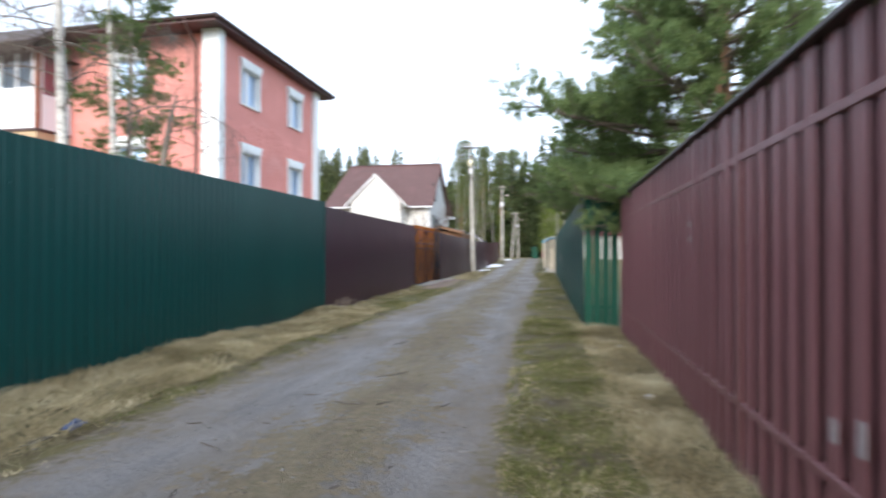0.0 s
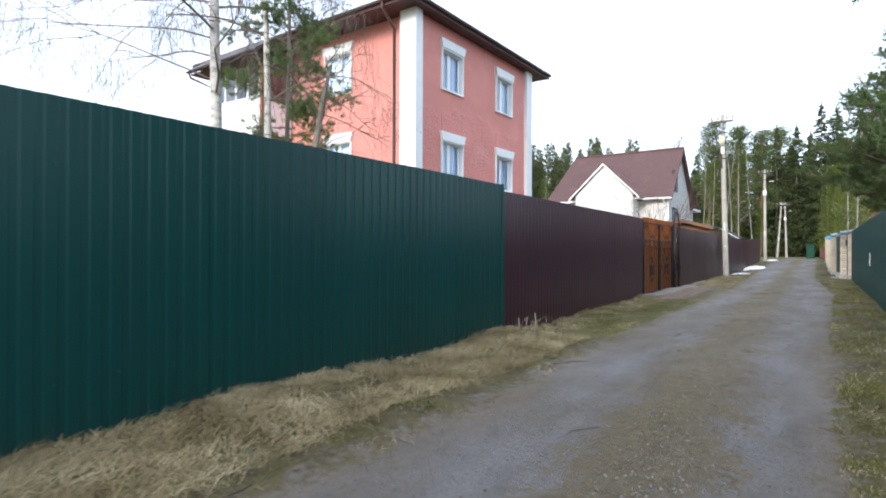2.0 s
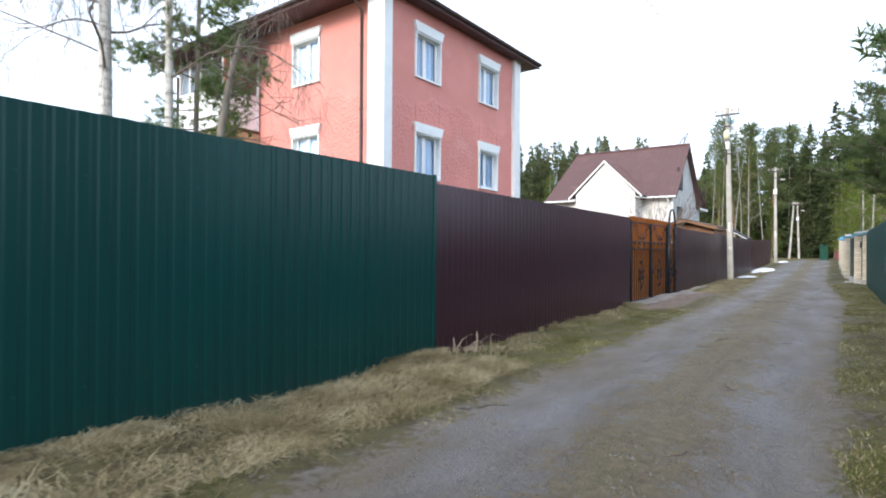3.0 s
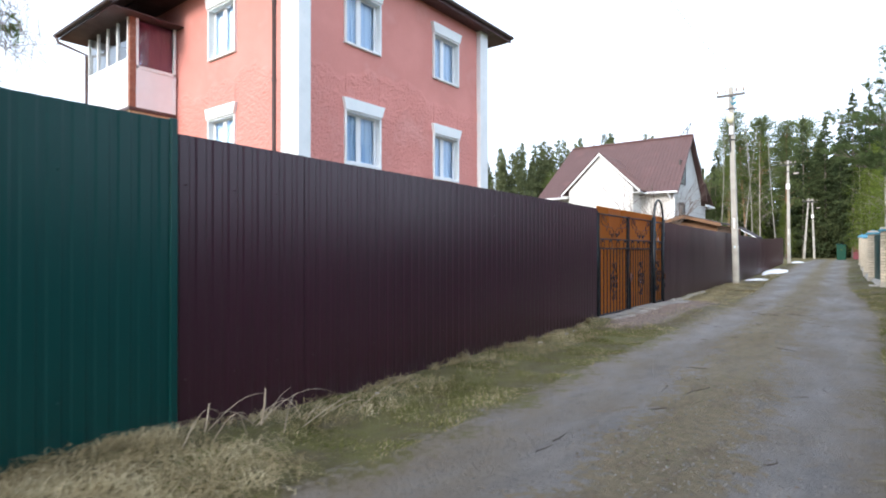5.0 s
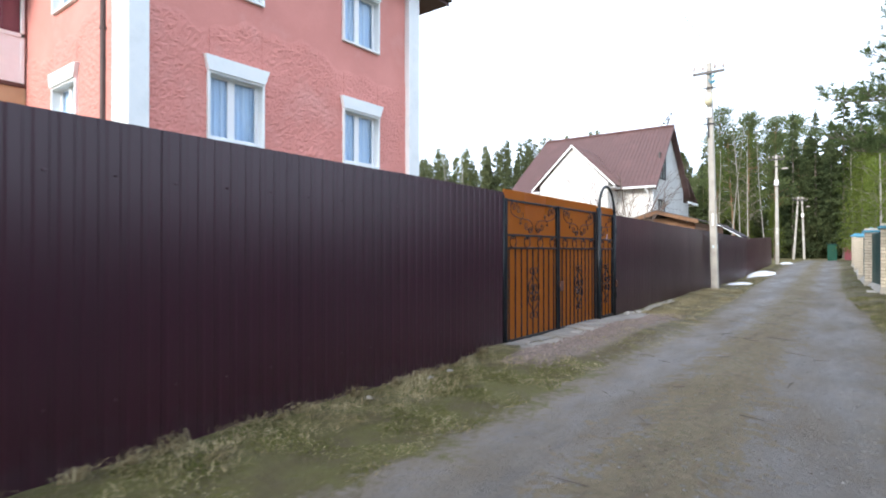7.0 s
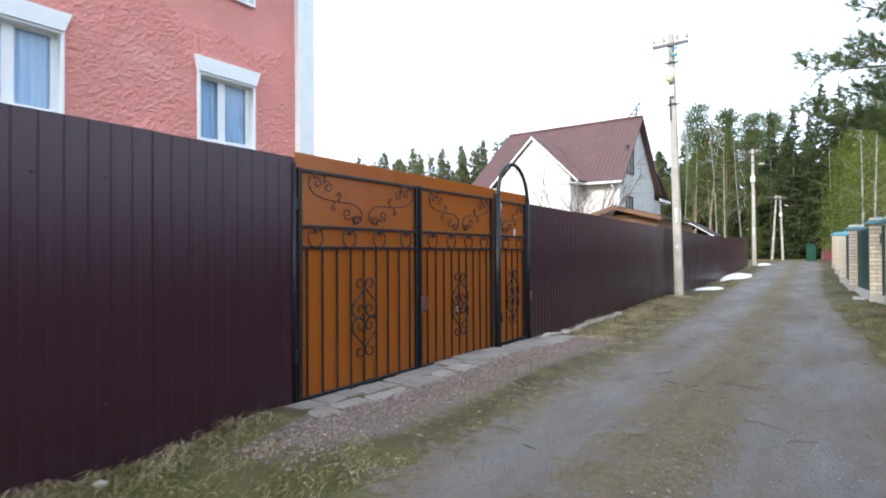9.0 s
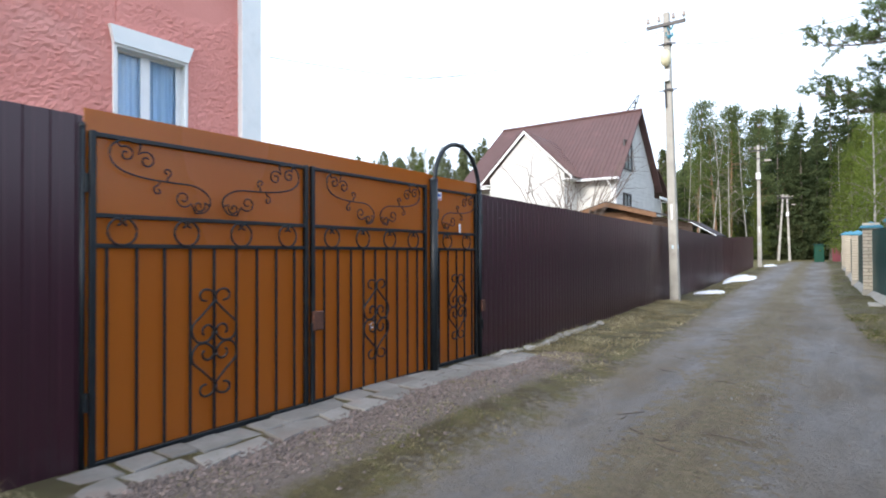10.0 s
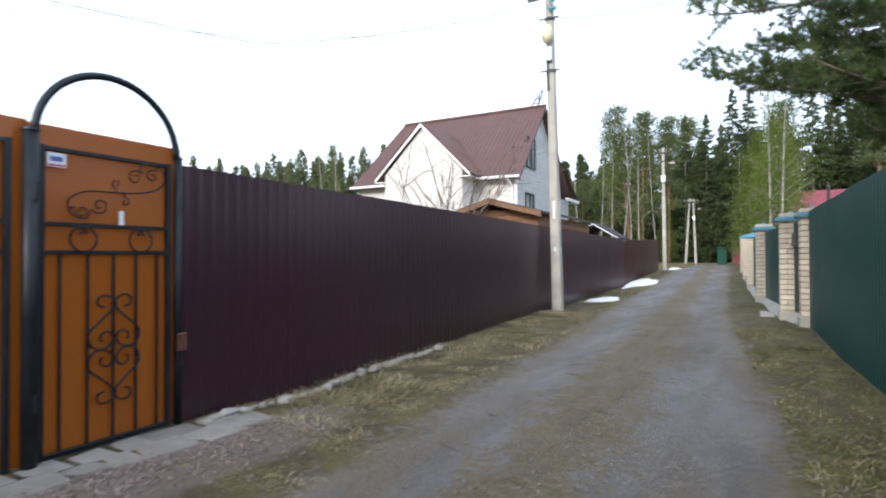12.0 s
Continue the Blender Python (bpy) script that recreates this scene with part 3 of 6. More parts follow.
steel_fence("dark green profiled steel fence by the grass verge", GREEN, (4.76, 12.88), (5.18, -9.72), 2.03)
# green edge strip that closes the green fence
solid("fence_edge_strip", M().box((0.225, -8.135, -0.06), (0.262, -8.085, 2.16), 0.004), GREEN, "narrow dark green steel corner strip on the fence end", "fence trim", at=(0.24, -8.1, 0))


# ---- picket fences ----
def picket_mesh(name, material, width, height):
    """One steel picket: rounded ridged profile, rolled edges, arched top."""
    m = M()
    n = 9
    prof = []
    for i in range(n):
        s = i / (n - 1)
        prof.append((0.012 * math.sin(math.pi * s) + 0.005 * math.sin(3 * math.pi * s), (s - 0.5) * width, 0.014 * math.sin(math.pi * s)))
    rows = [(0.0, 0), (height * 0.5, 0), (height - 0.014, 1)]
    for side, off in ((1, 0.0), (-1, -0.002)):
        v = [(x + off, y, z + (h if t else 0)) for z, t in rows for x, y, h in prof]
        f = []
        for r in range(2):
            for i in range(n - 1):
                q = (r * n + i, r * n + i + 1, (r + 1) * n + i + 1, (r + 1) * n + i)
                f.append(q if side > 0 else q[::-1])
        m.add(v, f)
    me = m.mesh(name, smooth=True)
    me.materials.append(material)
    return me


pickets = thing("picket_fence", (5.70, -10.25, -0.05), "wine-brown steel picket fence with slats on both sides", "fence")
front, back = picket_mesh("front_picket", PICKET, 0.112, 1.95), picket_mesh("back_picket", PICKET, 0.176, 1.945)
for i in range(66):
    y = -0.06 - i * 0.165
    piece("picket", front, pickets, pose(-0.022 + 0.012 * (i / 40), y, random.uniform(-0.004, 0.004), 0, random.uniform(-0.2, 0.2), 180 + random.uniform(-1, 1)))
    piece("picket", back, pickets, pose(0.012 + 0.012 * (i / 40), y - 0.0825, random.uniform(-0.01, 0.01), 0, random.uniform(-0.2, 0.2), 180 + random.uniform(-1, 1)))
for z in (0.36, 1.62):
    part("rail", M().box((5.675, -21.2, z - 0.02), (5.725, -10.27, z + 0.02), 0.004), PICKET, pickets)
part("cap_rail", M().box((5.64, -21.2, 1.895), (5.755, -10.25, 1.925), 0.006), CAPRAIL, pickets, "dark cap rail along the top")
for y in (-10.3, -12.8, -15.3, -17.8, -20.3):
    part("post", M().box((5.672, y - 0.03, -0.1), (5.728, y + 0.03, 1.89)), PICKET, pickets)

for y, z, h in ((-16.325, 0.51, 0.08), (-16.495, 0.52, 0.11), (-14.35, 1.31, 0.04), (-14.35, 1.21, 0.04)):
    part("paper_label", M().box((5.652, y - 0.022, z), (5.655, y + 0.022, z + h)), SIGNGREY, pickets, "faded pale paper label")

green_pickets = thing("picket_fence", (5.18, -9.76, -0.05), "short green steel picket fence joining two fences", "fence")
gp = picket_mesh("green_picket", PICKET_GREEN, 0.110, 2.0)
for i in range(4):
    piece("picket", gp, green_pickets, pose(0.07 + i * 0.125, -0.02, 0, 0, 0, -90 + random.uniform(-1, 1)))
for z in (0.32, 1.6):
    part("rail", M().box((5.18, -9.75, z - 0.02), (5.66, -9.72, z + 0.02)), PICKET_GREEN, green_pickets)


# ---- wrought iron gate ----
def spiral(cy, cz, r, a0, turns, shrink=0.25, n=18):
    """Points of a scroll in the gate's plane, from its outer end to its eye."""
    pts = []
    for i in range(n):
        s = i / (n - 1)
        a, q = a0 + turns * 2 * math.pi * s, r * (1 - (1 - shrink) * s)
        pts.append((cy + q * math.cos(a), cz + q * math.sin(a)))
    return pts


def iron(m, pts, r=0.0078, x=0.028):
    m.tube([(x, y, z) for y, z in pts], r, 5)


def c_scroll(m, y, z, r):
    """A ring open at the top whose ends curl inwards."""
    ring = [(y + r * math.sin(a), z - r * math.cos(a)) for a in np.linspace(-2.45, 2.45, 22)]
    right = spiral(ring[-1][0] - r * 0.32, ring[-1][1] - r * 0.12, r * 0.33, 0.35, 0.7, 0.55, 10)
    left = [(2 * y - p, q) for p, q in right][::-1]
    iron(m, left + ring + right)


def smooth_curve(knots, steps=4):
    """Points of a smooth curve through the knots."""
    pts = []
    for i in range(len(knots) - 1):
        q = [np.array(knots[max(0, min(len(knots) - 1, i + d))]) for d in (-1, 0, 1, 2)]
        for t in np.linspace(0, 1, steps + 1)[:-1]:
            pts.append(0.5 * (2 * q[1] + (q[2] - q[0]) * t + (2 * q[0] - 5 * q[1] + 4 * q[2] - q[3]) * t ** 2 + (3 * q[1] - q[0] - 3 * q[2] + q[3]) * t ** 3))
    return pts + [np.array(knots[-1])]


def s_scroll(m, y0, y1, z0=1.955, h=0.42):
    """A long S of flat iron from the upper outer loop to the lower inner loop, with scrolls branching off."""
    s = 1 if y1 > y0 else -1
    knots = [(0.28, 0.03), (0.12, 0.0), (0.01, 0.11), (0.01, 0.32), (0.13, 0.46), (0.35, 0.53), (0.59, 0.55), (0.82, 0.57), (0.96, 0.68), (1.0, 0.82), (0.94, 0.97), (0.83, 1.0)]
    pts = [(y0 + (y1 - y0) * c[0], z0 - h * c[1]) for c in smooth_curve(knots)]
    iron(m, pts, 0.0062)
    for u, v, r, a0, turns in ((0.33, 0.26, 0.058, 2.6, -1.3), (0.14, 0.20, 0.05, 2.2, -1.2), (0.70, 0.78, 0.06, -0.5, -1.3), (0.87, 0.88, 0.045, 0.6, -1.2), (0.53, 0.40, 0.032, -1.4, 1.0), (0.44, 0.69, 0.032, 1.6, 1.0)):
        cy, cz = y0 + (y1 - y0) * u, z0 - h * v
        curl = [(cy + s * p, cz + q) for p, q in spiral(0, 0, r, a0, turns, 0.22, 22)]
        near = min(pts, key=lambda e: (e[0] - curl[0][0]) ** 2 + (e[1] - curl[0][1]) ** 2)
        iron(m, [near, ((near[0] + curl[0][0]) / 2, (near[1] + curl[0][1]) / 2)] + curl, 0.0058)


def medallion(m, y, half=0.165, top=1.02):
    """Four mirrored scrolls round the middle bar: a horn, a slanting arm, a round lobe that curls in beside the bar."""
    k = half / 0.165
    horn = [(0.063, -0.081), (0.100, -0.070), (0.111, -0.036), (0.090, -0.006), (0.055, -0.002), (0.018, -0.02), (0.003, -0.057), (0.006, -0.085)]
    lobe = [(0.093, -0.175), (0.150, -0.227), (0.166, -0.262), (0.162, -0.308), (0.135, -0.350), (0.093, -0.363), (0.048, -0.352), (0.016, -0.316), (0.015, -0.275), (0.036, -0.249), (0.066, -0.249), (0.090, -0.272), (0.091, -0.300), (0.078, -0.311)]
    path = smooth_curve(horn + lobe)
    for s in (-1, 1):
        for flip in (False, True):
            iron(m, [(y + s * k * p, top + (-0.73 - q if flip else q)) for p, q in path], 0.0085)
    for z in (-0.07, -0.29, -0.44, -0.66):
        m.box((0.012, y - 0.013, top + z - 0.022), (0.036, y + 0.013, top + z + 0.022), 0.004)


def gate_leaf(name, label, y0, y1, bars, mid, rings, scrolls, ext=0.02, half=0.165, pre=0.02):
    leaf = thing(name, (0.0, y0, 0.0), label, "gate")
    part("panel", M().box((-0.022, y0 - pre, 0.03), (-0.012, y1 + ext, 2.115)), AMBER, leaf, "amber translucent polycarbonate sheet")
    for z, r in ((0.03, 0.018), (1.31, 0.014), (1.49, 0.014), (1.965, 0.014)):
        part("rail", M().box((-0.008, y0, z - r), (0.024, y1, z + r), 0.004), IRON, leaf)
    for y in (y0 + 0.015, y1 - 0.015):
        part("stile", M().box((-0.010, y - 0.018, 0.012), (0.028, y + 0.018, 1.985), 0.004), IRON, leaf)
    for y in bars:
        part("bar", M().box((0.003, y - 0.0085, 0.045), (0.020, y + 0.0085, 1.30), 0.002), IRON, leaf)
    m = M()
    medallion(m, mid, half)
    part("medallion", m, IRON, leaf, smooth=True)
    for y in rings:
        m = M()
        c_scroll(m, y, 1.398, 0.084)
        part("ring_scroll", m, IRON, leaf, smooth=True)
    for a in scrolls:
        m = M()
        s_scroll(m, *a)
        part("s_scroll", m, IRON, leaf, smooth=True)
    return leaf


leaf_a = gate_leaf("gate_leaf", "amber panelled gate leaf with black iron scrolls", 0.02, 1.63, [0.113 + 0.173 * i for i in range(9)], 0.802, [0.195, 0.60, 1.01, 1.42], [(0.125, 0.768), (1.527, 0.858)])
leaf_b = gate_leaf("gate_leaf", "amber panelled gate leaf with rusty lock box", 1.67, 3.22, [1.81 + 0.157 * i for i in range(9)], 2.438, [1.885, 2.26, 2.627, 2.985], [(1.83, 2.407), (3.09, 2.49)], 0.095)
part("lock_box", M().box((0.03, 1.655, 0.63), (0.062, 1.765, 0.79), 0.008), RUST, leaf_b, "rusty steel lock box")
part("wire_loop", M().tube([(0.04, 2.36 + 0.03 * math.cos(t) * (1 - 0.05 * t), 0.62 + 0.012 * math.sin(t) - 0.006 * t) for t in np.linspace(0, 9, 30)], 0.0024, 5), SIGNWHITE, leaf_b, "whitish wire wound on the scroll")
wicket = gate_leaf("wicket_gate", "narrow amber wicket gate with iron scrolls", 3.39, 4.28, [3.515, 3.685, 3.855, 4.015, 4.175], 3.855, [3.65, 4.04], [(4.22, 3.55)], 0.10, 0.172, 0.065)
part("lock_box", M().box((0.045, 4.31, 0.56), (0.075, 4.39, 0.70), 0.008), RUST, wicket, "rusty steel lock box")
part("sticker", M().box((0.026, 3.43, 1.85), (0.029, 3.54, 1.94)), SIGNWHITE, wicket, "small white sticker")
part("sticker_print", M().box((0.0295, 3.447, 1.885), (0.0305, 3.52, 1.915)), SIGNBLUE, wicket)
part("sticker_edge", M().box((0.0295, 3.435, 1.855), (0.0305, 3.535, 1.866)), SIGNRED, wicket)
wicket.location.x = -0.05
part("latch_tag", M().box((-0.024, 3.88, 1.50), (-0.02, 3.915, 1.60)), SIGNWHITE, wicket)

for y, r, h, nm in ((-0.012, 0.016, 2.0, "black iron gate post beside brown fence"), (1.65, 0.0, 0, ""), (3.31, 0.044, 2.04, "thick black iron post with the arch on it"), (4.345, 0.03, 2.03, "black iron post at the wicket gate")):
    if r:
        post = thing("gate_post", (0.045 if r > 0.04 else (-0.035 if y > 4 else 0.0), y, -0.1), nm, "gate post")
        x = post.location.x
        part("tube", M().tube([(x, y, -0.1), (x, y, h)], r, 14), IRON, post, smooth=True)
        part("cap", M().tube([(x, y, h), (x, y, h + 0.012), (x, y, h + 0.03)], [r * 1.15, r * 1.1, r * 0.4], 14), IRON, post)
        for z in (0.35, 1.62):
            part("hinge", M().tube([(x + r, y + 0.012, z), (x + r, y + 0.012, z + 0.11)], 0.014, 8), IRON, post)
drop_bolt = solid("drop_bolt", M().tube([(0.045, 1.65, -0.06), (0.045, 1.65, 0.7)], 0.011, 8), IRON, "iron drop bolt where the gate leaves meet", "bolt", at=(0.045, 1.65, -0.06))
arch = M()
arch.tube([(0.005 + 0.04 * math.cos(a), 3.83 - 0.50 * math.cos(a), 2.03 + 0.47 * math.sin(a)) for a in np.linspace(0.0, math.pi, 26)], 0.025, 12)
solid("gate_arch", arch, IRON, "black iron arch over the wicket gate", "arch", at=(0.045, 3.33, 2.03), smooth=True)


# ---- salmon house ----
HX, HB, HY0, HY1, HTOP = -6.22, -16.4, -1.92, 5.55, 8.60
house = thing("house", (HX, HY0, 0), "salmon plastered house with white corners and brown hip roof", "house")


def rough_edge(u):
    return 5.85 + 0.16 * math.sin(u * 1.3) + 0.09 * math.sin(u * 3.7 + 1) + 0.05 * math.sin(u * 9.1)


def plaster_wall(name, u0, u1, holes, place):
    """A wall face with window openings; the lower part is thickly thrown plaster with a wavy upper edge."""
    us = sorted(set(np.round(np.concatenate([np.arange(u0, u1, 0.034), [u1], [e for h in holes for e in h[:2]]]), 4)))
    zs = sorted(set(np.round(np.concatenate([np.arange(2.4, 6.3, 0.034), [0, 1.2, 7.0, HTOP], [e for h in holes for e in h[2:]]]), 4)))
    v, f, ids = [], [], {}
    edges = {round(e, 4) for h in holes for e in h[:2]} | {round(u0, 4), round(u1, 4)}
    for j, z in enumerate(zs):
        for i, u in enumerate(us):
            d = 0.0
            if u not in edges:
                k = max(0.0, min(1.0, (rough_edge(u) - z) / 0.12))
                d = k * (0.016 + 0.007 * noise.noise(Vector((u * 6.0, z * 13.0, 3.1))) + 0.019 * noise.noise(Vector((u * 19, z * 23, 7.7))))
                d += 0.004 * noise.noise(Vector((u * 1.7, z * 1.3, 1.1)))
            ids[i, j] = len(v)
            v.append(place(u, z, d))
    for j in range(len(zs) - 1):
        for i in range(len(us) - 1):
            uc, zc = (us[i] + us[i + 1]) / 2, (zs[j] + zs[j + 1]) / 2
            if not any(h[0] < uc < h[1] and h[2] < zc < h[3] for h in holes):
                f.append((ids[i, j], ids[i + 1, j], ids[i + 1, j + 1], ids[i, j + 1]))
    part(name, M().add(v, f), PLASTER, house, smooth=False)


fw = [(-0.675, 0.50, 3.46, 4.78), (2.825, 4.005, 3.46, 4.78), (-0.675, 0.50, 6.47, 7.80), (2.825, 4.005, 6.47, 7.80)]
sw = [(-10.28, -9.05, 6.52, 7.90), (-10.28, -9.05, 3.50, 4.86)]
plaster_wall("front_wall", HY0, HY1, fw, lambda u, z, d: (HX + d, u, z))
plaster_wall("side_wall", HB, HX, sw, lambda u, z, d: (u, HY0 - d, z))
back = M()
back.poly((HX, HY1, 0), (HB, HY1, 0), (HB, HY1, HTOP), (HX, HY1, HTOP))
back.poly((HB, HY1, 0), (HB, HY0, 0), (HB, HY0, HTOP), (HB, HY1, HTOP))
part("back_wall", back, PLASTER, house)
part("inner_wall", M().box((HB + 0.4, HY0 + 0.55, 0.1), (HX - 0.55, HY1 - 0.4, HTOP - 0.2)), ROOM_SHADE, house)
# corner pilasters
part("corner_pilaster", M().box((-6.70, -2.22, 0), (-6.06, -1.86, HTOP - 0.02), 0.012), WHITE, house, "white painted corner")
part("corner_pilaster", M().box((HX - 0.45, 5.12, 0), (-6.06, 5.57, HTOP - 0.02), 0.012), WHITE, house, "white painted corner")


def house_window(u0, u1, z0, z1, place, box_place, red=False):
    """White window: lintel block with slanted ends, surround, frame, mullion, two panes, curtain behind."""
    win = part("window", window_box(box_place, u0, u1, z0, z1, -0.14, -0.10, 0.055, None), PVC, house)
    mid = (u0 + u1) / 2 - 0.05
    part("mullion", window_bar(box_place, mid - 0.045, mid + 0.045, z0 + 0.05, z1 - 0.05, -0.14, -0.085), PVC, win)
    for a, b in ((u0 + 0.05, mid - 0.04), (mid + 0.04, u1 - 0.05)):
        part("sash", window_box(box_place, a, b, z0 + 0.05, z1 - 0.05, -0.135, -0.09, 0.04, None), PVC, win)
        pane = part("pane", window_bar(box_place, a + 0.03, b - 0.03, z0 + 0.08, z1 - 0.08, -0.118, -0.112), GLASS, win)
        pane.visible_shadow = False
    cur = M()
    n = 40
    zz = (z0 + 0.02, z1 - 0.02)
    v = [place(u0 + (u1 - u0) * i / n, z, -0.185 + 0.02 * math.sin(i * 1.1) + 0.01 * math.sin(i * 2.7)) for z in zz for i in range(n + 1)]
    cur.add(v, [(i, i + 1, n + 2 + i, n + 1 + i) for i in range(n)])
    part("curtain", cur, CURTAIN_RED if red else CURTAIN_SKY, win, "curtain with the panes' pale blue sky reflection in its colour")
    part("surround", window_box(box_place, u0 - 0.05, u1 + 0.05, z0 - 0.05, z1, -0.16, 0.07, 0.055, None), WHITE, win)
    lint = M()
    lo, hi, w = z1 - 0.01, z1 + 0.285, 0.11
    ends = ((u0 - 0.05, lo), (u1 + 0.04, lo), (u1 + 0.14, hi), (u0 - 0.12, hi))
    a, b = ([place(u, z, d) for u, z in ends] for d in (0.0, w))
    lint.add(a + b, [(4, 5, 6, 7), (0, 1, 5, 4), (1, 2, 6, 5), (2, 3, 7, 6), (3, 0, 4, 7), (3, 2, 1, 0)])
    part("lintel", lint, WHITE, win, "white block lintel")
    return win


def window_bar(bp, u0, u1, z0, z1, d0, d1):
    lo, hi = bp(u0, z0, d0), bp(u1, z1, d1)
    return M().box(lo, hi, 0.004)


def window_box(bp, u0, u1, z0, z1, d0, d1, w, m):
    """A rectangular frame of four bars."""
    m = m or M()
    for a, b, c, d in ((u0, u0 + w, z0, z1), (u1 - w, u1, z0, z1), (u0 + w, u1 - w, z0, z0 + w), (u0 + w, u1 - w, z1 - w, z1)):
        m.box(bp(a, c, d0), bp(b, d, d1), 0.005)
    return m


for h in fw:
    house_window(*h, lambda u, z, d: (HX + d, u, z), lambda u, z, d: (HX + d, u, z))
for h in sw:
    house_window(*h, lambda u, z, d: (u, HY0 - d, z), lambda u, z, d: (u, HY0 - d, z))

# hip roof with soffit, fascia and gutter
ex0, ex1, ey0, ey1, ez = HB - 0.7, -5.78, -2.82, 6.60, 8.54
roof = M()
ym, rz = (ey0 + ey1) / 2, ez + 1.75
ra, rb = (ex0 + 4.4, ym, rz), (ex1 - 4.4, ym, rz)
c = [(ex0, ey0, ez + 0.16), (ex1, ey0, ez + 0.16), (ex1, ey1, ez + 0.16), (ex0, ey1, ez + 0.16)]
roof.add(c + [ra, rb], [(0, 1, 5, 4), (2, 3, 4, 5)])
roof.f.append(np.array([(1, 2, 5), (3, 0, 4)]))
part("roof", roof, ROOF_BROWN, house, "dark brown steel hip roof")
rib = M()
for i in range(48):
    x = ex0 + (ex1 - ex0) * (i + 0.5) / 48
    k = min(1.0, (x - ex0) / 4.4, (ex1 - x) / 4.4)
    rib.tube([(x, ey0, ez + 0.17), (x, ey0 + (ym - ey0) * k, ez + 0.17 + (rz - ez - 0.16) * k)], 0.022, 4)
for i in range(42):
    y = ey0 + (ey1 - ey0) * (i + 0.5) / 42
    k = min(1.0, (y - ey0) / (ym - ey0), (ey1 - y) / (ym - ey0))
    rib.tube([(ex1, y, ez + 0.17), (ex1 - 4.4 * k, y, ez + 0.17 + (rz - ez - 0.16) * k)], 0.022, 4)
tagged(part("roof_ribs", rib, ROOF_BROWN, house), kind="stuff")
for a, b in ((c[1], rb), (c[2], rb), (c[0], ra)):
    part("hip_cap", M().tube([a, b], 0.07, 6), ROOF_BROWN, house)
soff = M()
soff.box((ex0, ey0, ez), (ex1, ey1, ez + 0.02))
part("soffit", soff, SOFFIT, house, "brown soffit boards")
for lo, hi in (((ex1 - 0.03, ey0, ez - 0.03), (ex1 + 0.01, ey1, ez + 0.16)), ((ex0, ey0 - 0.01, ez - 0.03), (ex1 - 0.03, ey0 + 0.03, ez + 0.16))):
    part("fascia", M().box(lo, hi, 0.004), SOFFIT, house)
part("gutter", M().tube([(ex0, ey0 - 0.06, ez + 0.10), (ex1, ey0 - 0.06, ez + 0.12)], 0.06, 8), ROOF_BROWN, house)
part("gutter", M().tube([(ex1 + 0.06, ey0, ez + 0.12), (ex1 + 0.06, ey1, ez + 0.12)], 0.06, 8), ROOF_BROWN, house)
part("downpipe", M().tube([(-6.83, ey0 - 0.06, ez + 0.08), (-6.83, ey0 - 0.05, ez - 0.1), (-6.83, -2.31, ez - 0.55), (-6.83, -2.31, 4.0), (-6.83, -2.31, 0.2)], 0.05, 10), PIPE, house, "brown downpipe", smooth=True)
for z in (3.4, 5.2, 7.0):
    part("pipe_clip", M().tube([(-6.83, -2.31, z), (-6.83, -2.31, z + 0.05)], 0.062, 10), PIPE, house)

# glazed bay
bx0, bx1, by0, by1, bz0, bz1 = -14.95, -12.10, -3.26, -1.92, 5.27, 7.86
bay = part("bay", M().box((bx0, by0 - 0.04, bz0 - 0.10), (bx1 + 0.04, by1 - 0.06, bz0), 0.01), PIPE, house, "brown floor edge of the bay")
wedge = M()
wedge.add([(bx0, by0, bz0 - 0.1), (bx1, by0, bz0 - 0.1), (bx1, by1 - 0.03, bz0 - 0.1), (bx0, by1 - 0.03, bz0 - 0.1), (bx0, by1 - 0.03, bz0 - 1.0), (bx1, by1 - 0.03, bz0 - 1.0), (bx0, by0, bz0 - 0.32), (bx1, by0, bz0 - 0.32)],
          [(0, 1, 7, 6), (6, 7, 5, 4), (1, 2, 5, 7), (3, 0, 6, 4), (3, 2, 1, 0)])
part("under_board", wedge, BEIGE, bay, "beige boarding below the bay")
part("bay_corner", M().box((bx1 - 0.10, by0 - 0.01, bz0), (bx1 + 0.02, by0 + 0.16, bz1), 0.006), BRICKBROWN, bay, "brown brick strip")
part("lower_panel", M().box((bx1 - 0.06, by0 + 0.16, bz0), (bx1, by1 - 0.06, 6.42), 0.006), PVC, bay)
part("front_panel", M().box((bx0, by0, bz0), (bx1 - 0.10, by0 + 0.06, 6.60), 0.006), PVC, bay)
fr = M()
for lo, hi in (((bx1 - 0.07, by0 + 0.16, 6.36), (bx1 + 0.02, by1 - 0.06, 6.46)), ((bx1 - 0.07, by0 + 0.16, bz0), (bx1 + 0.02, by0 + 0.23, bz1)), ((bx1 - 0.07, by1 - 0.13, bz0), (bx1 + 0.02, by1 - 0.06, bz1)), ((bx1 - 0.07, by0 + 0.16, bz1 - 0.08), (bx1 + 0.02, by1 - 0.06, bz1))):
    fr.box(lo, hi, 0.006)
part("side_frame", fr, PVC, bay)
for i in range(5):
    x = bx0 + (bx1 - 0.14 - bx0) * i / 4
    part("front_mullion", M().box((x - 0.035, by0 - 0.01, 6.58), (x + 0.035, by0 + 0.06, bz1), 0.006), PVC, bay)
part("front_rail", M().box((bx0, by0 - 0.02, 6.57), (bx1 - 0.10, by0 + 0.06, 6.64), 0.006), PVC, bay)
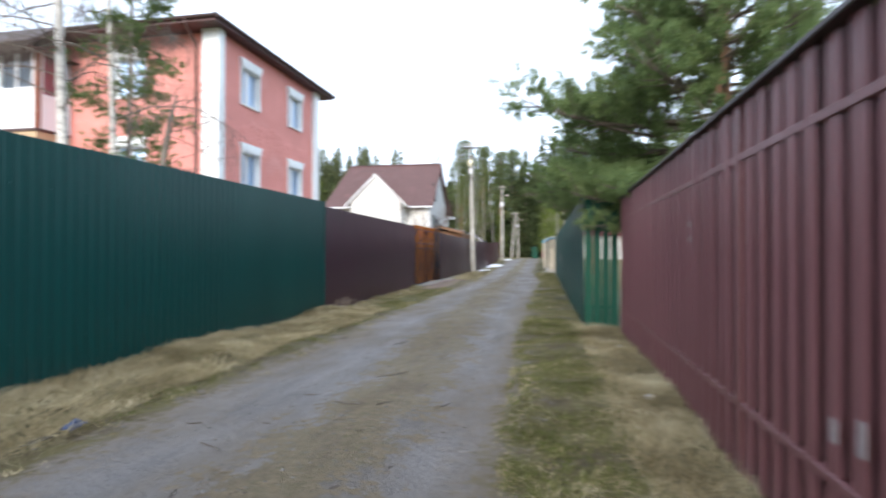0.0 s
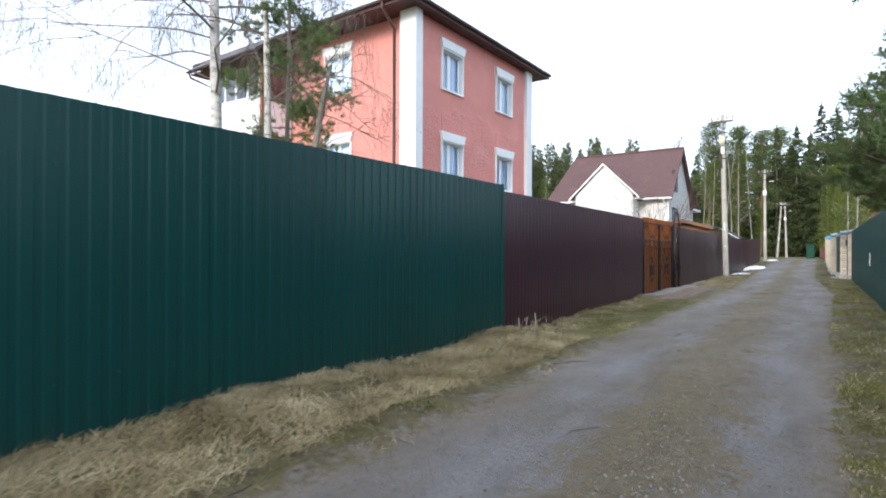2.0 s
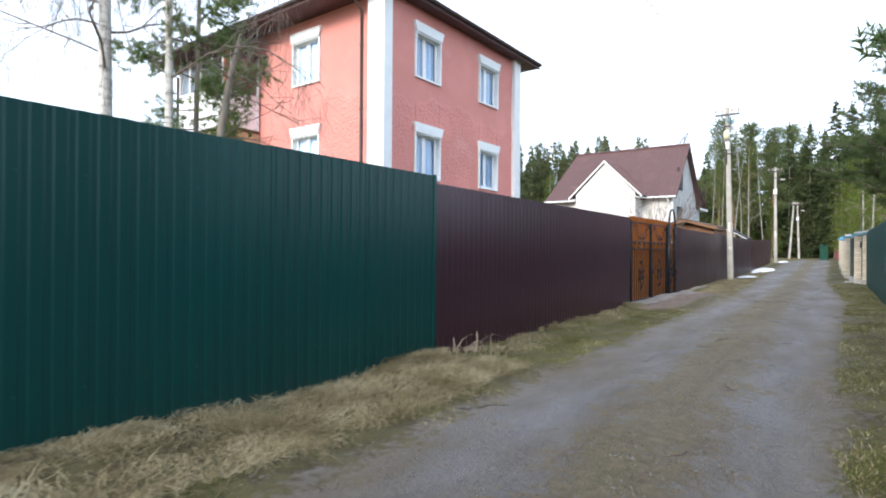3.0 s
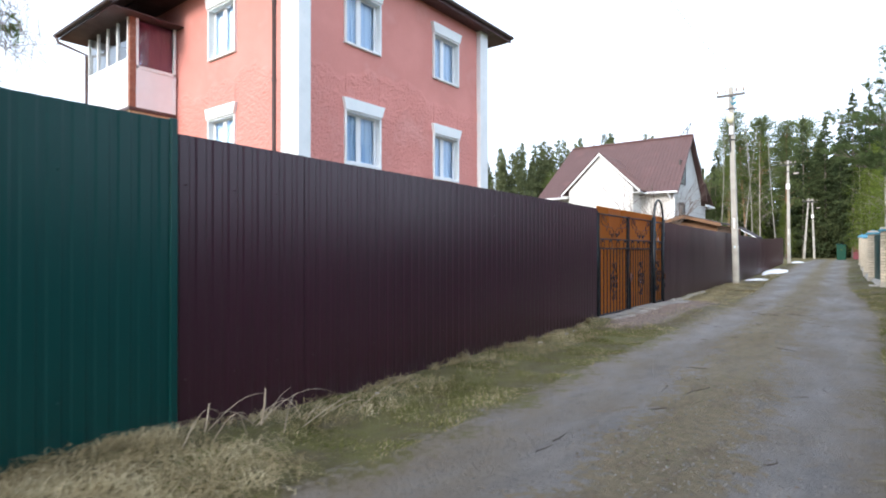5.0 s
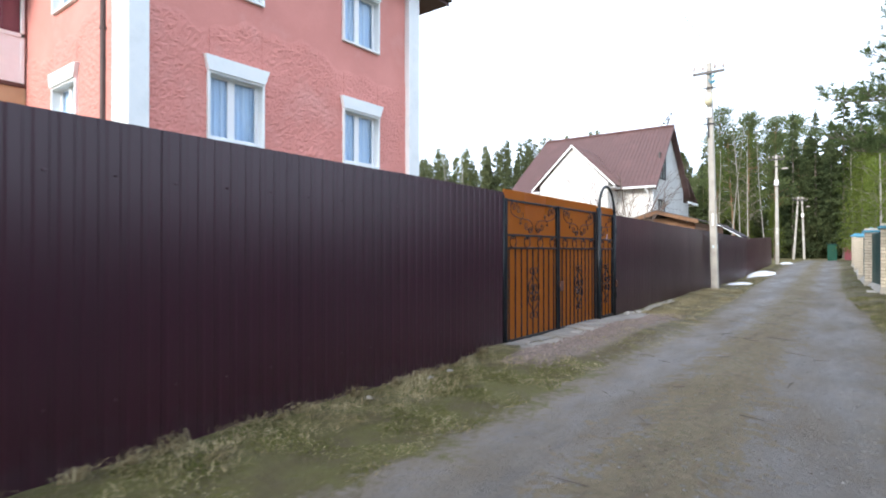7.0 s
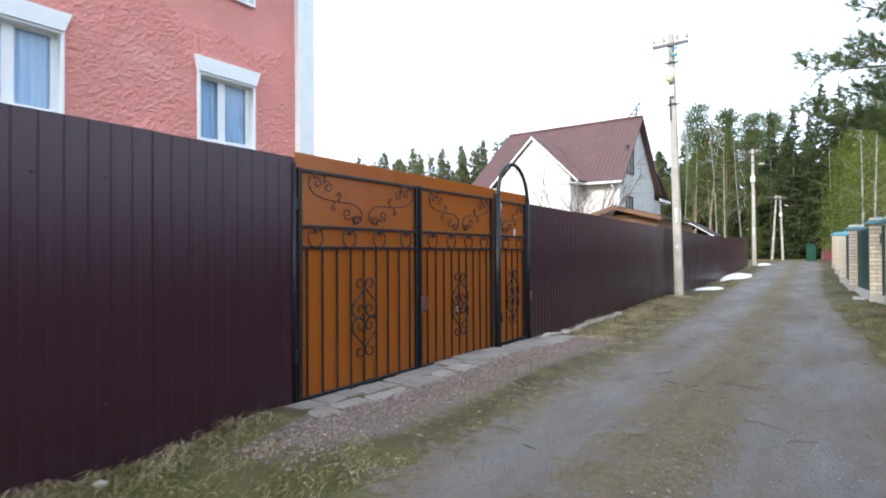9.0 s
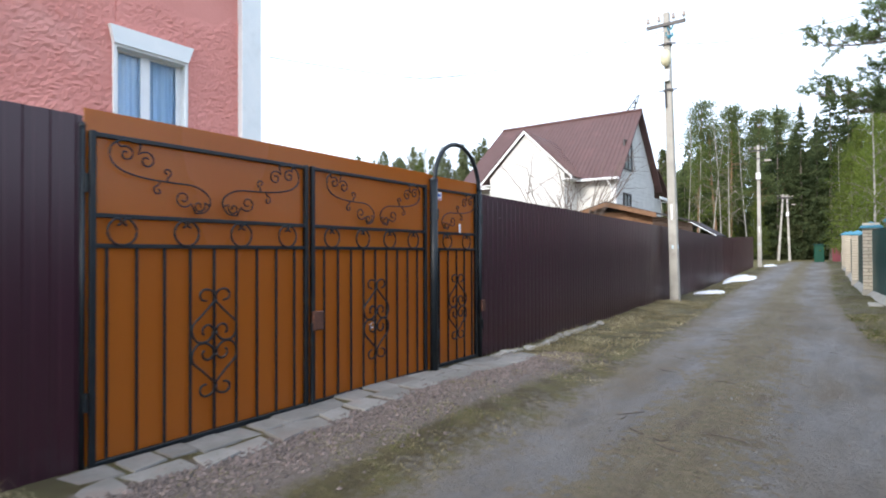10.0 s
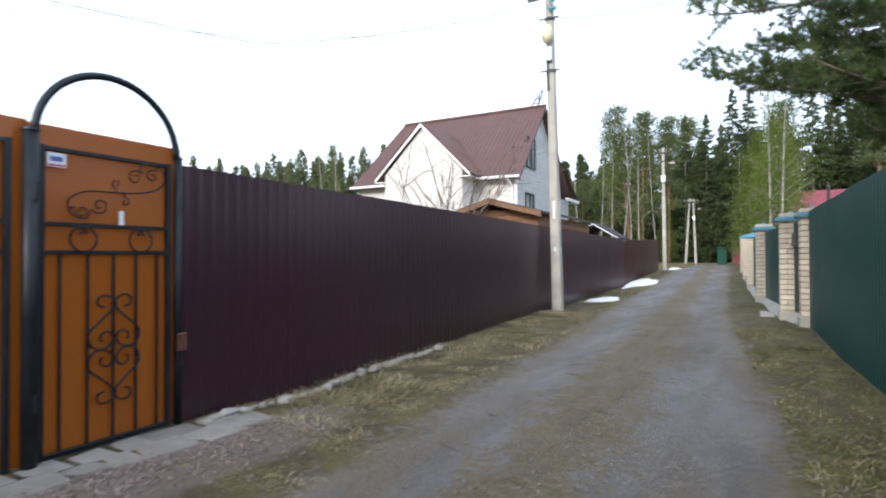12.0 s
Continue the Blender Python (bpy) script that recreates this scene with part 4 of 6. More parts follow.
p1 = part("side_pane", M().box((bx1 - 0.035, by0 + 0.22, 6.46), (bx1 - 0.028, by1 - 0.12, bz1 - 0.08)), GLASS, bay)
p2 = part("front_pane", M().box((bx0, by0 + 0.028, 6.64), (bx1 - 0.1, by0 + 0.035, bz1)), GLASS, bay)
p1.visible_shadow = p2.visible_shadow = False
part("red_curtain", M().box((bx1 - 0.16, by0 + 0.2, 6.3), (bx1 - 0.14, by1 - 0.1, bz1)), CURTAIN_RED, bay, "dark red curtain")
part("bay_inner_wall", M().box((bx0 + 0.05, by1 - 0.14, bz0), (bx1 - 0.2, by1 - 0.1, bz1)), ROOM_SHADE, bay)
part("bay_end", M().box((bx0, by0 + 0.06, bz0), (bx0 + 0.05, by1 - 0.06, bz1)), PVC, bay)
br = M()
bl, brr, bf = bx0 - 0.75, bx1 + 0.42, by0 - 0.62
br.add([(bl, bf, 7.80), (brr, bf, 7.80), (brr, ey0 + 0.05, 8.62), (bl, ey0 + 0.05, 8.62), (bl, bf, 7.96), (brr, bf, 7.96), (brr, ey0 + 0.05, 8.80), (bl, ey0 + 0.05, 8.80)],
       [(4, 5, 6, 7), (0, 1, 5, 4), (1, 2, 6, 5), (3, 0, 4, 7), (3, 2, 1, 0)])
part("bay_roof", br, ROOF_BROWN, bay, "brown sloping roof over the bay")
part("bay_soffit", M().box((bl + 0.04, bf + 0.04, 7.775), (brr - 0.04, by1, 7.797)), SOFFIT, bay)
part("bay_gutter", M().tube([(bl, bf - 0.05, 7.86), (brr, bf - 0.05, 7.88)], 0.055, 8), ROOF_BROWN, bay)
part("bay_downpipe", M().tube([(bl + 0.12, bf - 0.05, 7.82), (bl + 0.14, bf, 7.65), (bx0 - 0.06, by0 - 0.04, 7.30), (bx0 - 0.06, by0 - 0.04, 3.0), (bx0 - 0.06, by0 - 0.04, 0.1)], 0.045, 8), PIPE, bay, smooth=True)

# ---- white house with the wine-red roof ----
villa = thing("house", (-5.0, 24.9, 0), "white clapboard house with wine-red steel gable roof", "house")


def siding_wall(name, poly_left, poly_right, z0, z1, place, material):
    """Lapped boards 0.2 m high between two slanted or upright sides; place(u, z, proud)."""
    wall = part(name, M().add([place(poly_left(z0), z0, -0.03), place(poly_right(z0), z0, -0.03), place(poly_right(z0), z0 + 0.3, -0.03), place(poly_left(z0), z0 + 0.3, -0.03)], [(0, 1, 2, 3)]), material, villa)
    z = z0
    while z < z1 - 0.01:
        m = M()
        t = min(z + 0.2, z1)
        a0, b0, a1, b1 = poly_left(z), poly_right(z), poly_left(t), poly_right(t)
        if b0 - a0 < 0.02:
            break
        b1, a1 = max(b1, a1 + 0.005), a1
        m.add([place(a0, z, 0.022), place(b0, z, 0.022), place(b1, t, 0.004), place(a1, t, 0.004), place(a0, z, -0.03), place(b0, z, -0.03)], [(0, 1, 2, 3), (4, 5, 1, 0)])
        part("siding_board", m, material, wall)
        z = t
    return wall


def lin(z, za, ua, zb, ub):
    return ua if z <= za else ua + (ub - ua) * min(1.0, (z - za) / (zb - za))


GX, GY0, GY1, RY, RZ, EZ = -5.25, 25.0, 31.8, 28.3, 8.75, 5.15
# Gable is greyer than the front: its shade is in the siding colour.
siding_wall("gable_wall", lambda z: lin(z, EZ, GY0, RZ, RY), lambda z: lin(z, EZ, GY1, RZ, RY), 0, RZ - 0.05, lambda u, z, d: (GX + d, u, z), SIDING_GREY_SHADE)
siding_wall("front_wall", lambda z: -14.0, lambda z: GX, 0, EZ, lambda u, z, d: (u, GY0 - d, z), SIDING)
part("back_wall", M().box((-14.0, 31.5, 0), (GX - 0.04, 31.8, EZ)), SIDING_GREY_SHADE, villa)
part("corner_board", M().box((GX - 0.06, GY0 - 0.05, 0), (GX + 0.05, GY0 + 0.08, EZ), 0.006), PVC, villa)
siding_wall("cross_gable_wall", lambda z: lin(z, 5.2, -11.35, 7.3, -9.28), lambda z: lin(z, 5.2, -7.25, 7.3, -9.28), 0, 7.3, lambda u, z, d: (u, 23.48 - d, z), SIDING)
for x, s in ((-7.25, 1), (-11.35, -1)):
    part("cross_side_wall", M().box((x - 0.04, 23.5, 0), (x + 0.04, 25.0, 5.2)), SIDING, villa)


def ribbed_roof(name, a, b, c, d, n, material, parent):
    """A roof slope a-b (eave) to d-c (ridge), 6 cm thick, with upstanding ribs."""
    a, b, c, d = (Vector(p) for p in (a, b, c, d))
    nrm = (b - a).cross(d - a).normalized()
    if nrm.z < 0:
        nrm = -nrm
    m = M()
    t = nrm * -0.06
    m.add([a, b, c, d, a + t, b + t, c + t, d + t], [(0, 1, 2, 3), (7, 6, 5, 4), (0, 4, 5, 1), (1, 5, 6, 2), (2, 6, 7, 3), (3, 7, 4, 0)])
    slope = part(name, m, material, parent)
    r = M()
    for i in range(n + 1):
        k = i / n
        r.tube([a.lerp(b, k) + nrm * 0.005, d.lerp(c, k) + nrm * 0.005], 0.02, 4)
    tagged(part("roof_ribs", r, material, slope), kind="stuff")
    return slope


RX0, RX1 = -13.3, -4.92
k = (RZ - EZ) / (RY - GY0)
ribbed_roof("roof_slope", (RX1 + 0.0, GY0 - 0.45, EZ - 0.45 * k + 0.12), (RX0 - 1.1, GY0 - 0.45, EZ - 0.45 * k + 0.12), (RX0, RY, RZ + 0.1), (RX1, RY, RZ + 0.1), 40, ROOF_RED, villa)
ribbed_roof("roof_slope", (RX1, GY1 + 0.45, EZ - 0.3), (RX0 - 1.1, GY1 + 0.45, EZ - 0.3), (RX0, RY, RZ + 0.1), (RX1, RY, RZ + 0.1), 20, ROOF_RED, villa)
part("ridge_cap", M().tube([(RX0, RY, RZ + 0.12), (RX1 + 0.02, RY, RZ + 0.12)], 0.08, 6), ROOF_RED, villa)
ax, az, ay = -9.28, 7.46, 23.3
yb = GY0 + (az - EZ) / k
for ex, s in ((-6.75, 1), (-11.85, -1)):
    ezz = 4.98
    yv = GY0 - 0.35
    ribbed_roof("cross_roof_slope", (ex, ay, ezz), (ex, yv, ezz), (ax, yb, az), (ax, ay, az), 14, ROOF_RED, villa)
    barge = M()
    barge.add([(ex, ay - 0.02, ezz + 0.02), (ax, ay - 0.02, az + 0.02), (ax, ay - 0.02, az - 0.17), (ex, ay - 0.02, ezz - 0.14), (ex, ay + 0.02, ezz + 0.02), (ax, ay + 0.02, az + 0.02), (ax, ay + 0.02, az - 0.17), (ex, ay + 0.02, ezz - 0.14)],
              [(0, 1, 2, 3), (7, 6, 5, 4), (0, 4, 5, 1), (2, 6, 7, 3)])
    part("bargeboard", barge, PVC, villa, "white bargeboard")
    part("trim_strip", M().tube([(ex, ay - 0.03, ezz + 0.04), (ax, ay - 0.03, az + 0.04)], 0.035, 4), ROOF_RED, villa)
    part("white_soffit", M().box((min(ex, ex - s * 0.55), ay, 4.82), (max(ex, ex - s * 0.55), GY0, 4.86)), PVC, villa)
for s, yy in ((0, GY0), (1, GY1)):
    g = M()
    ye, ze = (GY0 - 0.45, EZ - 0.45 * k + 0.1) if not s else (GY1 + 0.45, EZ - 0.3)
    g.add([(RX1 - 0.02, ye, ze), (RX1 - 0.02, RY, RZ + 0.08), (RX1 - 0.02, RY, RZ - 0.02), (RX1 - 0.02, ye, ze - 0.08), (RX1 + 0.02, ye, ze), (RX1 + 0.02, RY, RZ + 0.08), (RX1 + 0.02, RY, RZ - 0.02), (RX1 + 0.02, ye, ze - 0.08)],
          [(0, 1, 2, 3), (7, 6, 5, 4), (0, 4, 5, 1), (2, 6, 7, 3)])
    part("bargeboard", g, ROOF_RED, villa)
part("gutter", M().tube([(-6.8, GY0 - 0.52, 4.86), (RX1, GY0 - 0.52, 4.84)], 0.065, 8), PVC, villa, "white gutter")
part("eave_soffit", M().box((-6.8, GY0 - 0.45, 4.78), (RX1, GY0, 4.82)), PVC, villa)
part("downpipe", M().tube([(-5.5, GY0 - 0.5, 4.82), (-5.42, GY0 - 0.35, 4.6), (-5.38, GY0 - 0.12, 4.4), (-5.38, GY0 - 0.12, 0.2)], 0.05, 8), PVC, villa, "white downpipe")
part("gutter", M().tube([(-14.3, GY0 - 0.52, 4.86), (-11.85, GY0 - 0.52, 4.86)], 0.065, 8), PVC, villa)
for y0, y1, z0, z1 in ((26.35, 27.45, 5.55, 6.95), (26.15, 27.25, 3.35, 4.25)):
    w = part("window", M().box((GX, y0, z0), (GX + 0.03, y1, z1)), GLASS, villa, "dark window")
    f = window_box(lambda u, z, d: (GX + d, u, z), y0 - 0.06, y1 + 0.06, z0 - 0.06, z1 + 0.06, -0.02, 0.07, 0.09, None)
    part("frame", f, WINDOW_DARK, w)
    part("mullion", M().box((GX + 0.02, (y0 + y1) / 2 - 0.03, z0), (GX + 0.06, (y0 + y1) / 2 + 0.03, z1)), WINDOW_DARK, w)
    # Added dark sheet behind the glass: the room's shade as a colour.
    part("dark_room", M().box((GX - 0.015, y0, z0), (GX - 0.005, y1, z1)), WINDOW_DARK, w)
lean = M()
lean.box((-9.0, 31.8, 0), (-5.4, 33.9, 4.55))
part("annex_wall", lean, SIDING_GREY_SHADE, villa)
ribbed_roof("annex_roof", (-4.95, 34.6, 4.55), (-9.3, 34.6, 4.55), (-9.3, 31.7, 6.1), (-4.95, 31.7, 6.1), 12, ROOF_RED, villa)
part("gutter", M().tube([(-5.0, 34.65, 4.5), (-9.3, 34.65, 4.5)], 0.065, 8), PVC, villa)
part("annex_fascia", M().box((-4.98, 31.9, 4.42), (-4.92, 34.6, 4.58)), PVC, villa)
mast = M()
for a, b in (((-5.35, RY, RZ + 0.1), (-4.95, RY - 0.3, RZ + 0.85)), ((-5.75, RY, RZ + 0.1), (-5.0, RY - 0.3, RZ + 0.85)), ((-5.3, RY, RZ + 0.1), (-5.25, RY, RZ + 0.7)), ((-5.55, RY, RZ + 0.3), (-5.2, RY, RZ + 0.3)), ((-5.35, RY - 0.1, RZ + 0.5), (-5.1, RY - 0.1, RZ + 0.5))):
    mast.tube([a, b], 0.028, 5)
part("roof_ladder", mast, STEEL, villa, "small steel ladder hook on the ridge")

# ---- shed, hut, far red-roofed house ----
shed = thing("shed", (-2.0, 15.6, 0), "brown wooden shed with low roof behind the fence", "shed")
for i in range(17):
    z = i * 0.15
    half = 1.05 if z < 2.3 else max(0.1, 1.05 - (z - 2.3) * 2.3)
    part("board", M().box((-2.05 - half, 15.58, z), (-2.05 + half, 15.62, z + 0.143), 0.006), WOOD, shed)
for i in range(16):
    part("side_board", M().box((-1.03, 15.6, i * 0.15), (-0.99, 21.0, i * 0.15 + 0.143), 0.006), WOOD, shed)
part("shed_back", M().box((-3.1, 15.7, 0), (-1.05, 21, 2.3)), WOOD, shed)
for a, b in (((-3.25, 2.52), (-2.28, 2.80)), ((-2.28, 2.80), (-0.80, 2.40))):
    r = M()
    r.add([(a[0], 15.25, a[1]), (b[0], 15.25, b[1]), (b[0], 21.2, b[1]), (a[0], 21.2, a[1]), (a[0], 15.25, a[1] + 0.06), (b[0], 15.25, b[1] + 0.06), (b[0], 21.2, b[1] + 0.06), (a[0], 21.2, a[1] + 0.06)],
          [(3, 2, 1, 0), (4, 5, 6, 7), (0, 1, 5, 4), (1, 2, 6, 5), (3, 0, 4, 7)])
    part("shed_roof", r, SHEDROOF, shed)
    part("verge_board", M().add([(a[0], 15.22, a[1] - 0.10), (b[0], 15.22, b[1] - 0.10), (b[0], 15.22, b[1] + 0.03), (a[0], 15.22, a[1] + 0.03), (a[0], 15.25, a[1] - 0.10), (b[0], 15.25, b[1] - 0.10), (b[0], 15.25, b[1] + 0.03), (a[0], 15.25, a[1] + 0.03)], [(0, 1, 2, 3), (7, 6, 5, 4), (3, 2, 6, 7), (0, 4, 5, 1)]), WOOD, shed)
hut = thing("hut", (-2.2, 27.6, 0), "small hut with dark gable roof behind the fence", "hut")
part("hut_wall", M().box((-3.0, 27.0, 0), (-1.4, 29.0, 2.08)), SIDING_GREY_SHADE, hut)
for s in (-1, 1):
    r = M()
    x0, x1 = -2.2, -2.2 + s * 1.1
    r.add([(x0, 26.6, 2.72), (x1, 26.6, 2.05), (x1, 29.3, 2.05), (x0, 29.3, 2.72), (x0, 26.6, 2.79), (x1, 26.6, 2.12), (x1, 29.3, 2.12), (x0, 29.3, 2.79)], [(0, 1, 2, 3), (7, 6, 5, 4), (0, 4, 5, 1), (1, 5, 6, 2)])
    part("hut_roof", r, SLATE, hut)
    part("verge_trim", M().tube([(x0, 26.57, 2.73), (x1, 26.57, 2.07)], 0.02, 4), PVC, hut)

red = thing("house", (6.4, 51.0, 0.4), "far house with crimson steel roof among trees", "house")
part("wall", M().box((6.5, 51.6, 0.3), (17.5, 58.0, 3.6)), SIDING, red)
gab = M()
gab.add([(6.5, 51.6, 3.6), (6.5, 58.0, 3.6), (6.5, 54.8, 6.3), (6.8, 51.6, 3.6), (6.8, 58.0, 3.6), (6.8, 54.8, 6.3)], [(0, 2, 1), (3, 4, 5)])
part("gable", gab, SIDING, red)
ribbed_roof("roof_slope", (6.3, 51.2, 3.3), (17.8, 51.2, 3.3), (17.8, 54.8, 6.5), (6.3, 54.8, 6.5), 30, ROOF_CRIMSON, red)
ribbed_roof("roof_slope", (6.3, 58.4, 3.3), (17.8, 58.4, 3.3), (17.8, 54.8, 6.5), (6.3, 54.8, 6.5), 10, ROOF_CRIMSON, red)
part("vent_pipe", M().tube([(9.6, 53.6, 5.2), (9.6, 53.6, 6.6), (9.6, 53.6, 6.62), (9.6, 53.6, 6.8)], [0.1, 0.1, 0.2, 0.02], 8), STEEL, red)


# ---- brick pillars, gate and panels on the far side of the verge ----
def pillar(x, y, h=2.1):
    z0 = float(ground_z(y))
    p = thing("brick_pillar", (x, y, z0), "pale yellow brick pillar with blue metal cap", "pillar", "brick pillars along the lane")
    w = 0.19
    part("plinth", M().box((x - w - 0.025, y - w - 0.025, z0 - 0.1), (x + w + 0.025, y + w + 0.025, z0 + 0.215), 0.012), PLINTH, p)
    part("core", M().box((x - w + 0.012, y - w + 0.012, z0 + 0.2), (x + w - 0.012, y + w - 0.012, z0 + h)), MORTAR, p)
    cap = M()
    o = w + 0.07
    cap.add([(x - o, y - o, z0 + h), (x + o, y - o, z0 + h), (x + o, y + o, z0 + h), (x - o, y + o, z0 + h), (x - o, y - o, z0 + h + 0.05), (x + o, y - o, z0 + h + 0.05), (x + o, y + o, z0 + h + 0.05), (x - o, y + o, z0 + h + 0.05), (x, y, z0 + h + 0.2)],
            [(3, 2, 1, 0), (0, 1, 5, 4), (1, 2, 6, 5), (2, 3, 7, 6), (3, 0, 4, 7)])
    cap.f.append(np.array([(4, 5, 8), (5, 6, 8), (6, 7, 8), (7, 4, 8)]))
    part("cap", cap, CAPBLUE, p, "blue metal pyramid cap")
    return p


PILLARS = [(4.83, 13.12, 1.94), (4.58, 14.3, 1.94), (4.24, 18.3, 1.94), (4.07, 24.6, 1.9), (3.92, 30.5, 1.9), (3.78, 36.0, 1.9)]
pillar_obs = [pillar(*a) for a in PILLARS]
for (xa, ya, ha), (xb, yb2, hb) in zip(PILLARS, PILLARS[1:]):
    u = Vector((xb - xa, yb2 - ya, 0)).normalized()
    a, b = Vector((xa, ya, 0)) + u * 0.2, Vector((xb, yb2, 0)) - u * 0.2
    wide = (b - a).length
    z0 = float(ground_z(ya))
    inf = thing("metal_fence", (a.x, a.y, z0), "dark green steel panel between brick pillars", "fence", "panels between pillars")
    cnt = max(1, round(wide / 1.1))
    me = sheet_mesh("panel_sheet", GREEN, 1.72, 8, wide / cnt / 8)
    ang = math.degrees(math.atan2((a - b).y, (a - b).x)) - 90
    for i in range(cnt):
        q = b + (a - b) * i / cnt - a
        piece("sheet", me, inf, pose(q.x, q.y, 0.16, 0, 0, ang))
    part("footing", M().tube([(a.x, a.y, z0 + 0.03), (b.x, b.y, float(ground_z(b.y)) + 0.03)], 0.17, 4), PLINTH, inf)
lock = solid("letter_box", M().box((4.56, 13.55, 1.45), (4.62, 13.7, 1.68), 0.01), STEEL, "small dark letter box on the gate panel", "letter box", at=(4.59, 13.62, 1.45))
solid("concrete_slab", M().box((4.06, 14.7, -0.05), (4.34, 17.9, 0.03), 0.02), PLINTH, "pale concrete slab in front of the green gate", "slab", at=(4.1, 15.9, 0), kind="structure")
plate = thing("sign_plate", (4.94, 2.55, 0.85), "small white plate on the green fence", "sign")
part("plate", M().box((4.925, 2.42, 0.83), (4.935, 2.68, 1.15)), SIGNWHITE, plate)
for z in (1.08, 1.03, 0.98, 0.9):
    part("text_bar", M().box((4.921, 2.46, z - 0.012), (4.926, 2.64, z + 0.012)), STEEL, plate)
booth = thing("green_cabinet", (2.0, 61.0, 0.42), "small dark green steel cabinet at the wood's edge", "cabinet")
part("cabinet_body", M().box((1.5, 61, 0.35), (2.3, 61.8, 2.0), 0.03), PICKET_GREEN, booth)
part("cabinet_top", M().box((1.42, 60.9, 2.0), (2.38, 61.9, 2.08), 0.02), GREEN, booth)
solid("red_board", M().box((2.9, 61.5, 0.35), (3.7, 61.6, 1.8), 0.02), ROOF_CRIMSON, "faded red board beside the green cabinet", "board", at=(3.3, 61.55, 0.42))


# ---- concrete poles and wires ----
def concrete_pole(base, top, label, lamp=0, group=""):
    """Tapered concrete pole with a steel cross-arm, insulators, clamps and paint bands; lamp: 1 cream globe, 2 arm lamp."""
    b, t = Vector(base), Vector(top)
    p = thing("utility_pole", b, label, "pole", group)

    def at(h):
        return b.lerp(t, h / (t.z - b.z))

    w0, w1 = 0.118, 0.076
    shaft = M()
    rows = []
    for h in np.linspace(-0.2, t.z - b.z, 9):
        c = at(h)
        w = w0 + (w1 - w0) * max(0, h) / (t.z - b.z)
        k = w * 0.75
        rows.append([(c.x + dx, c.y + dy, c.z) for dx, dy in ((-w, -k), (-k, -w), (k, -w), (w, -k), (w, k), (k, w), (-k, w), (-w, k))])
    f = [(r * 8 + i, r * 8 + (i + 1) % 8, r * 8 + 8 + (i + 1) % 8, r * 8 + 8 + i) for r in range(8) for i in range(8)]
    shaft.add([q for r in rows for q in r], f)
    shaft.f.append(np.array([[64 + i for i in range(8)]]))
    part("shaft", shaft, CONCRETE, p)
    H = t.z - b.z
    for h, d, m_ in ((2.15, 0.42, LIMEWASH), (1.38, 0.10, PAINTBLUE)):
        c, e = at(h), at(h + d)
        w = w0 + (w1 - w0) * h / H + 0.004
        part("paint_band", M().tube([c, e], w * 1.06, 8), m_, p)
    c = at(H - 0.35)
    part("cross_arm", M().box((c.x - 0.50, c.y - 0.14, c.z - 0.045), (c.x + 0.50, c.y - 0.08, c.z + 0.045), 0.006), STEEL, p)
    for dx in (-0.46, -0.18, 0.2, 0.46):
        part("insulator_pin", M().tube([(c.x + dx, c.y - 0.11, c.z), (c.x + dx, c.y - 0.11, c.z + 0.16)], 0.01, 6), STEEL, p)
        part("insulator", M().tube([(c.x + dx, c.y - 0.11, c.z + 0.13), (c.x + dx, c.y - 0.11, c.z + 0.18), (c.x + dx, c.y - 0.11, c.z + 0.2), (c.x + dx, c.y - 0.11, c.z + 0.25), (c.x + dx, c.y - 0.11, c.z + 0.27)], [0.045, 0.05, 0.03, 0.042, 0.01], 8), PORCELAIN, p)
    for h in (H - 0.9, H - 2.15):
        c = at(h)
        part("clamp", M().tube([c, c + Vector((0, 0, 0.06))], 0.125, 8), STEEL, p)
        part("bracket", M().box((c.x - 0.22, c.y - 0.13, c.z), (c.x + 0.24, c.y - 0.10, c.z + 0.03)), STEEL, p)
    if lamp == 1:
        c = at(H - 1.28) + Vector((-0.02, -0.17, 0))
        rr = [0.03, 0.10, 0.135, 0.14, 0.12, 0.07]
        zz = [-0.22, -0.17, -0.07, 0.06, 0.16, 0.21]
        part("lamp", M().tube([c + Vector((0, 0, z)) for z in zz], rr, 12), LAMPCOVER, p, "cream plastic lamp", smooth=True)
        c = at(H - 1.75)
        part("fuse_box", M().box((c.x - 0.07, c.y - 0.2, c.z - 0.16), (c.x + 0.07, c.y - 0.1, c.z + 0.16), 0.01), SIGNWHITE, p)
        part("conduit", M().tube([at(H - 2.6) + Vector((-0.05, -0.11, 0)), at(H - 1.9) + Vector((-0.05, -0.11, 0))], 0.03, 6), STEEL, p)
        wrap = M()
        r = random.Random(3)
        q = at(H - 0.62)
        for i in range(9):
            a = q + Vector((r.uniform(-0.02, 0.2), -0.14, r.uniform(-0.12, 0.12)))
            wrap.tube([a, a + Vector((r.uniform(-0.12, 0.12), -0.02, r.uniform(-0.12, 0.12)))], 0.022, 5)
        part("teal_wrap", wrap, TEAL, p, "teal plastic wrap on cables")
    if lamp == 2:
        c = at(H - 1.35)
        part("lamp_arm", M().tube([c, c + Vector((0.2, -0.15, 0.2)), c + Vector((0.42, -0.25, 0.3))], 0.025, 6), STEEL, p)
        part("lamp_head", M().box(c + Vector((0.36, -0.36, 0.24)), c + Vector((0.72, -0.18, 0.35)), 0.03), PORCELAIN, p)
        part("meter_box", M().box(c + Vector((-0.12, -0.24, -0.85)), c + Vector((0.14, -0.1, -0.45)), 0.01), SIGNWHITE, p)
    return p


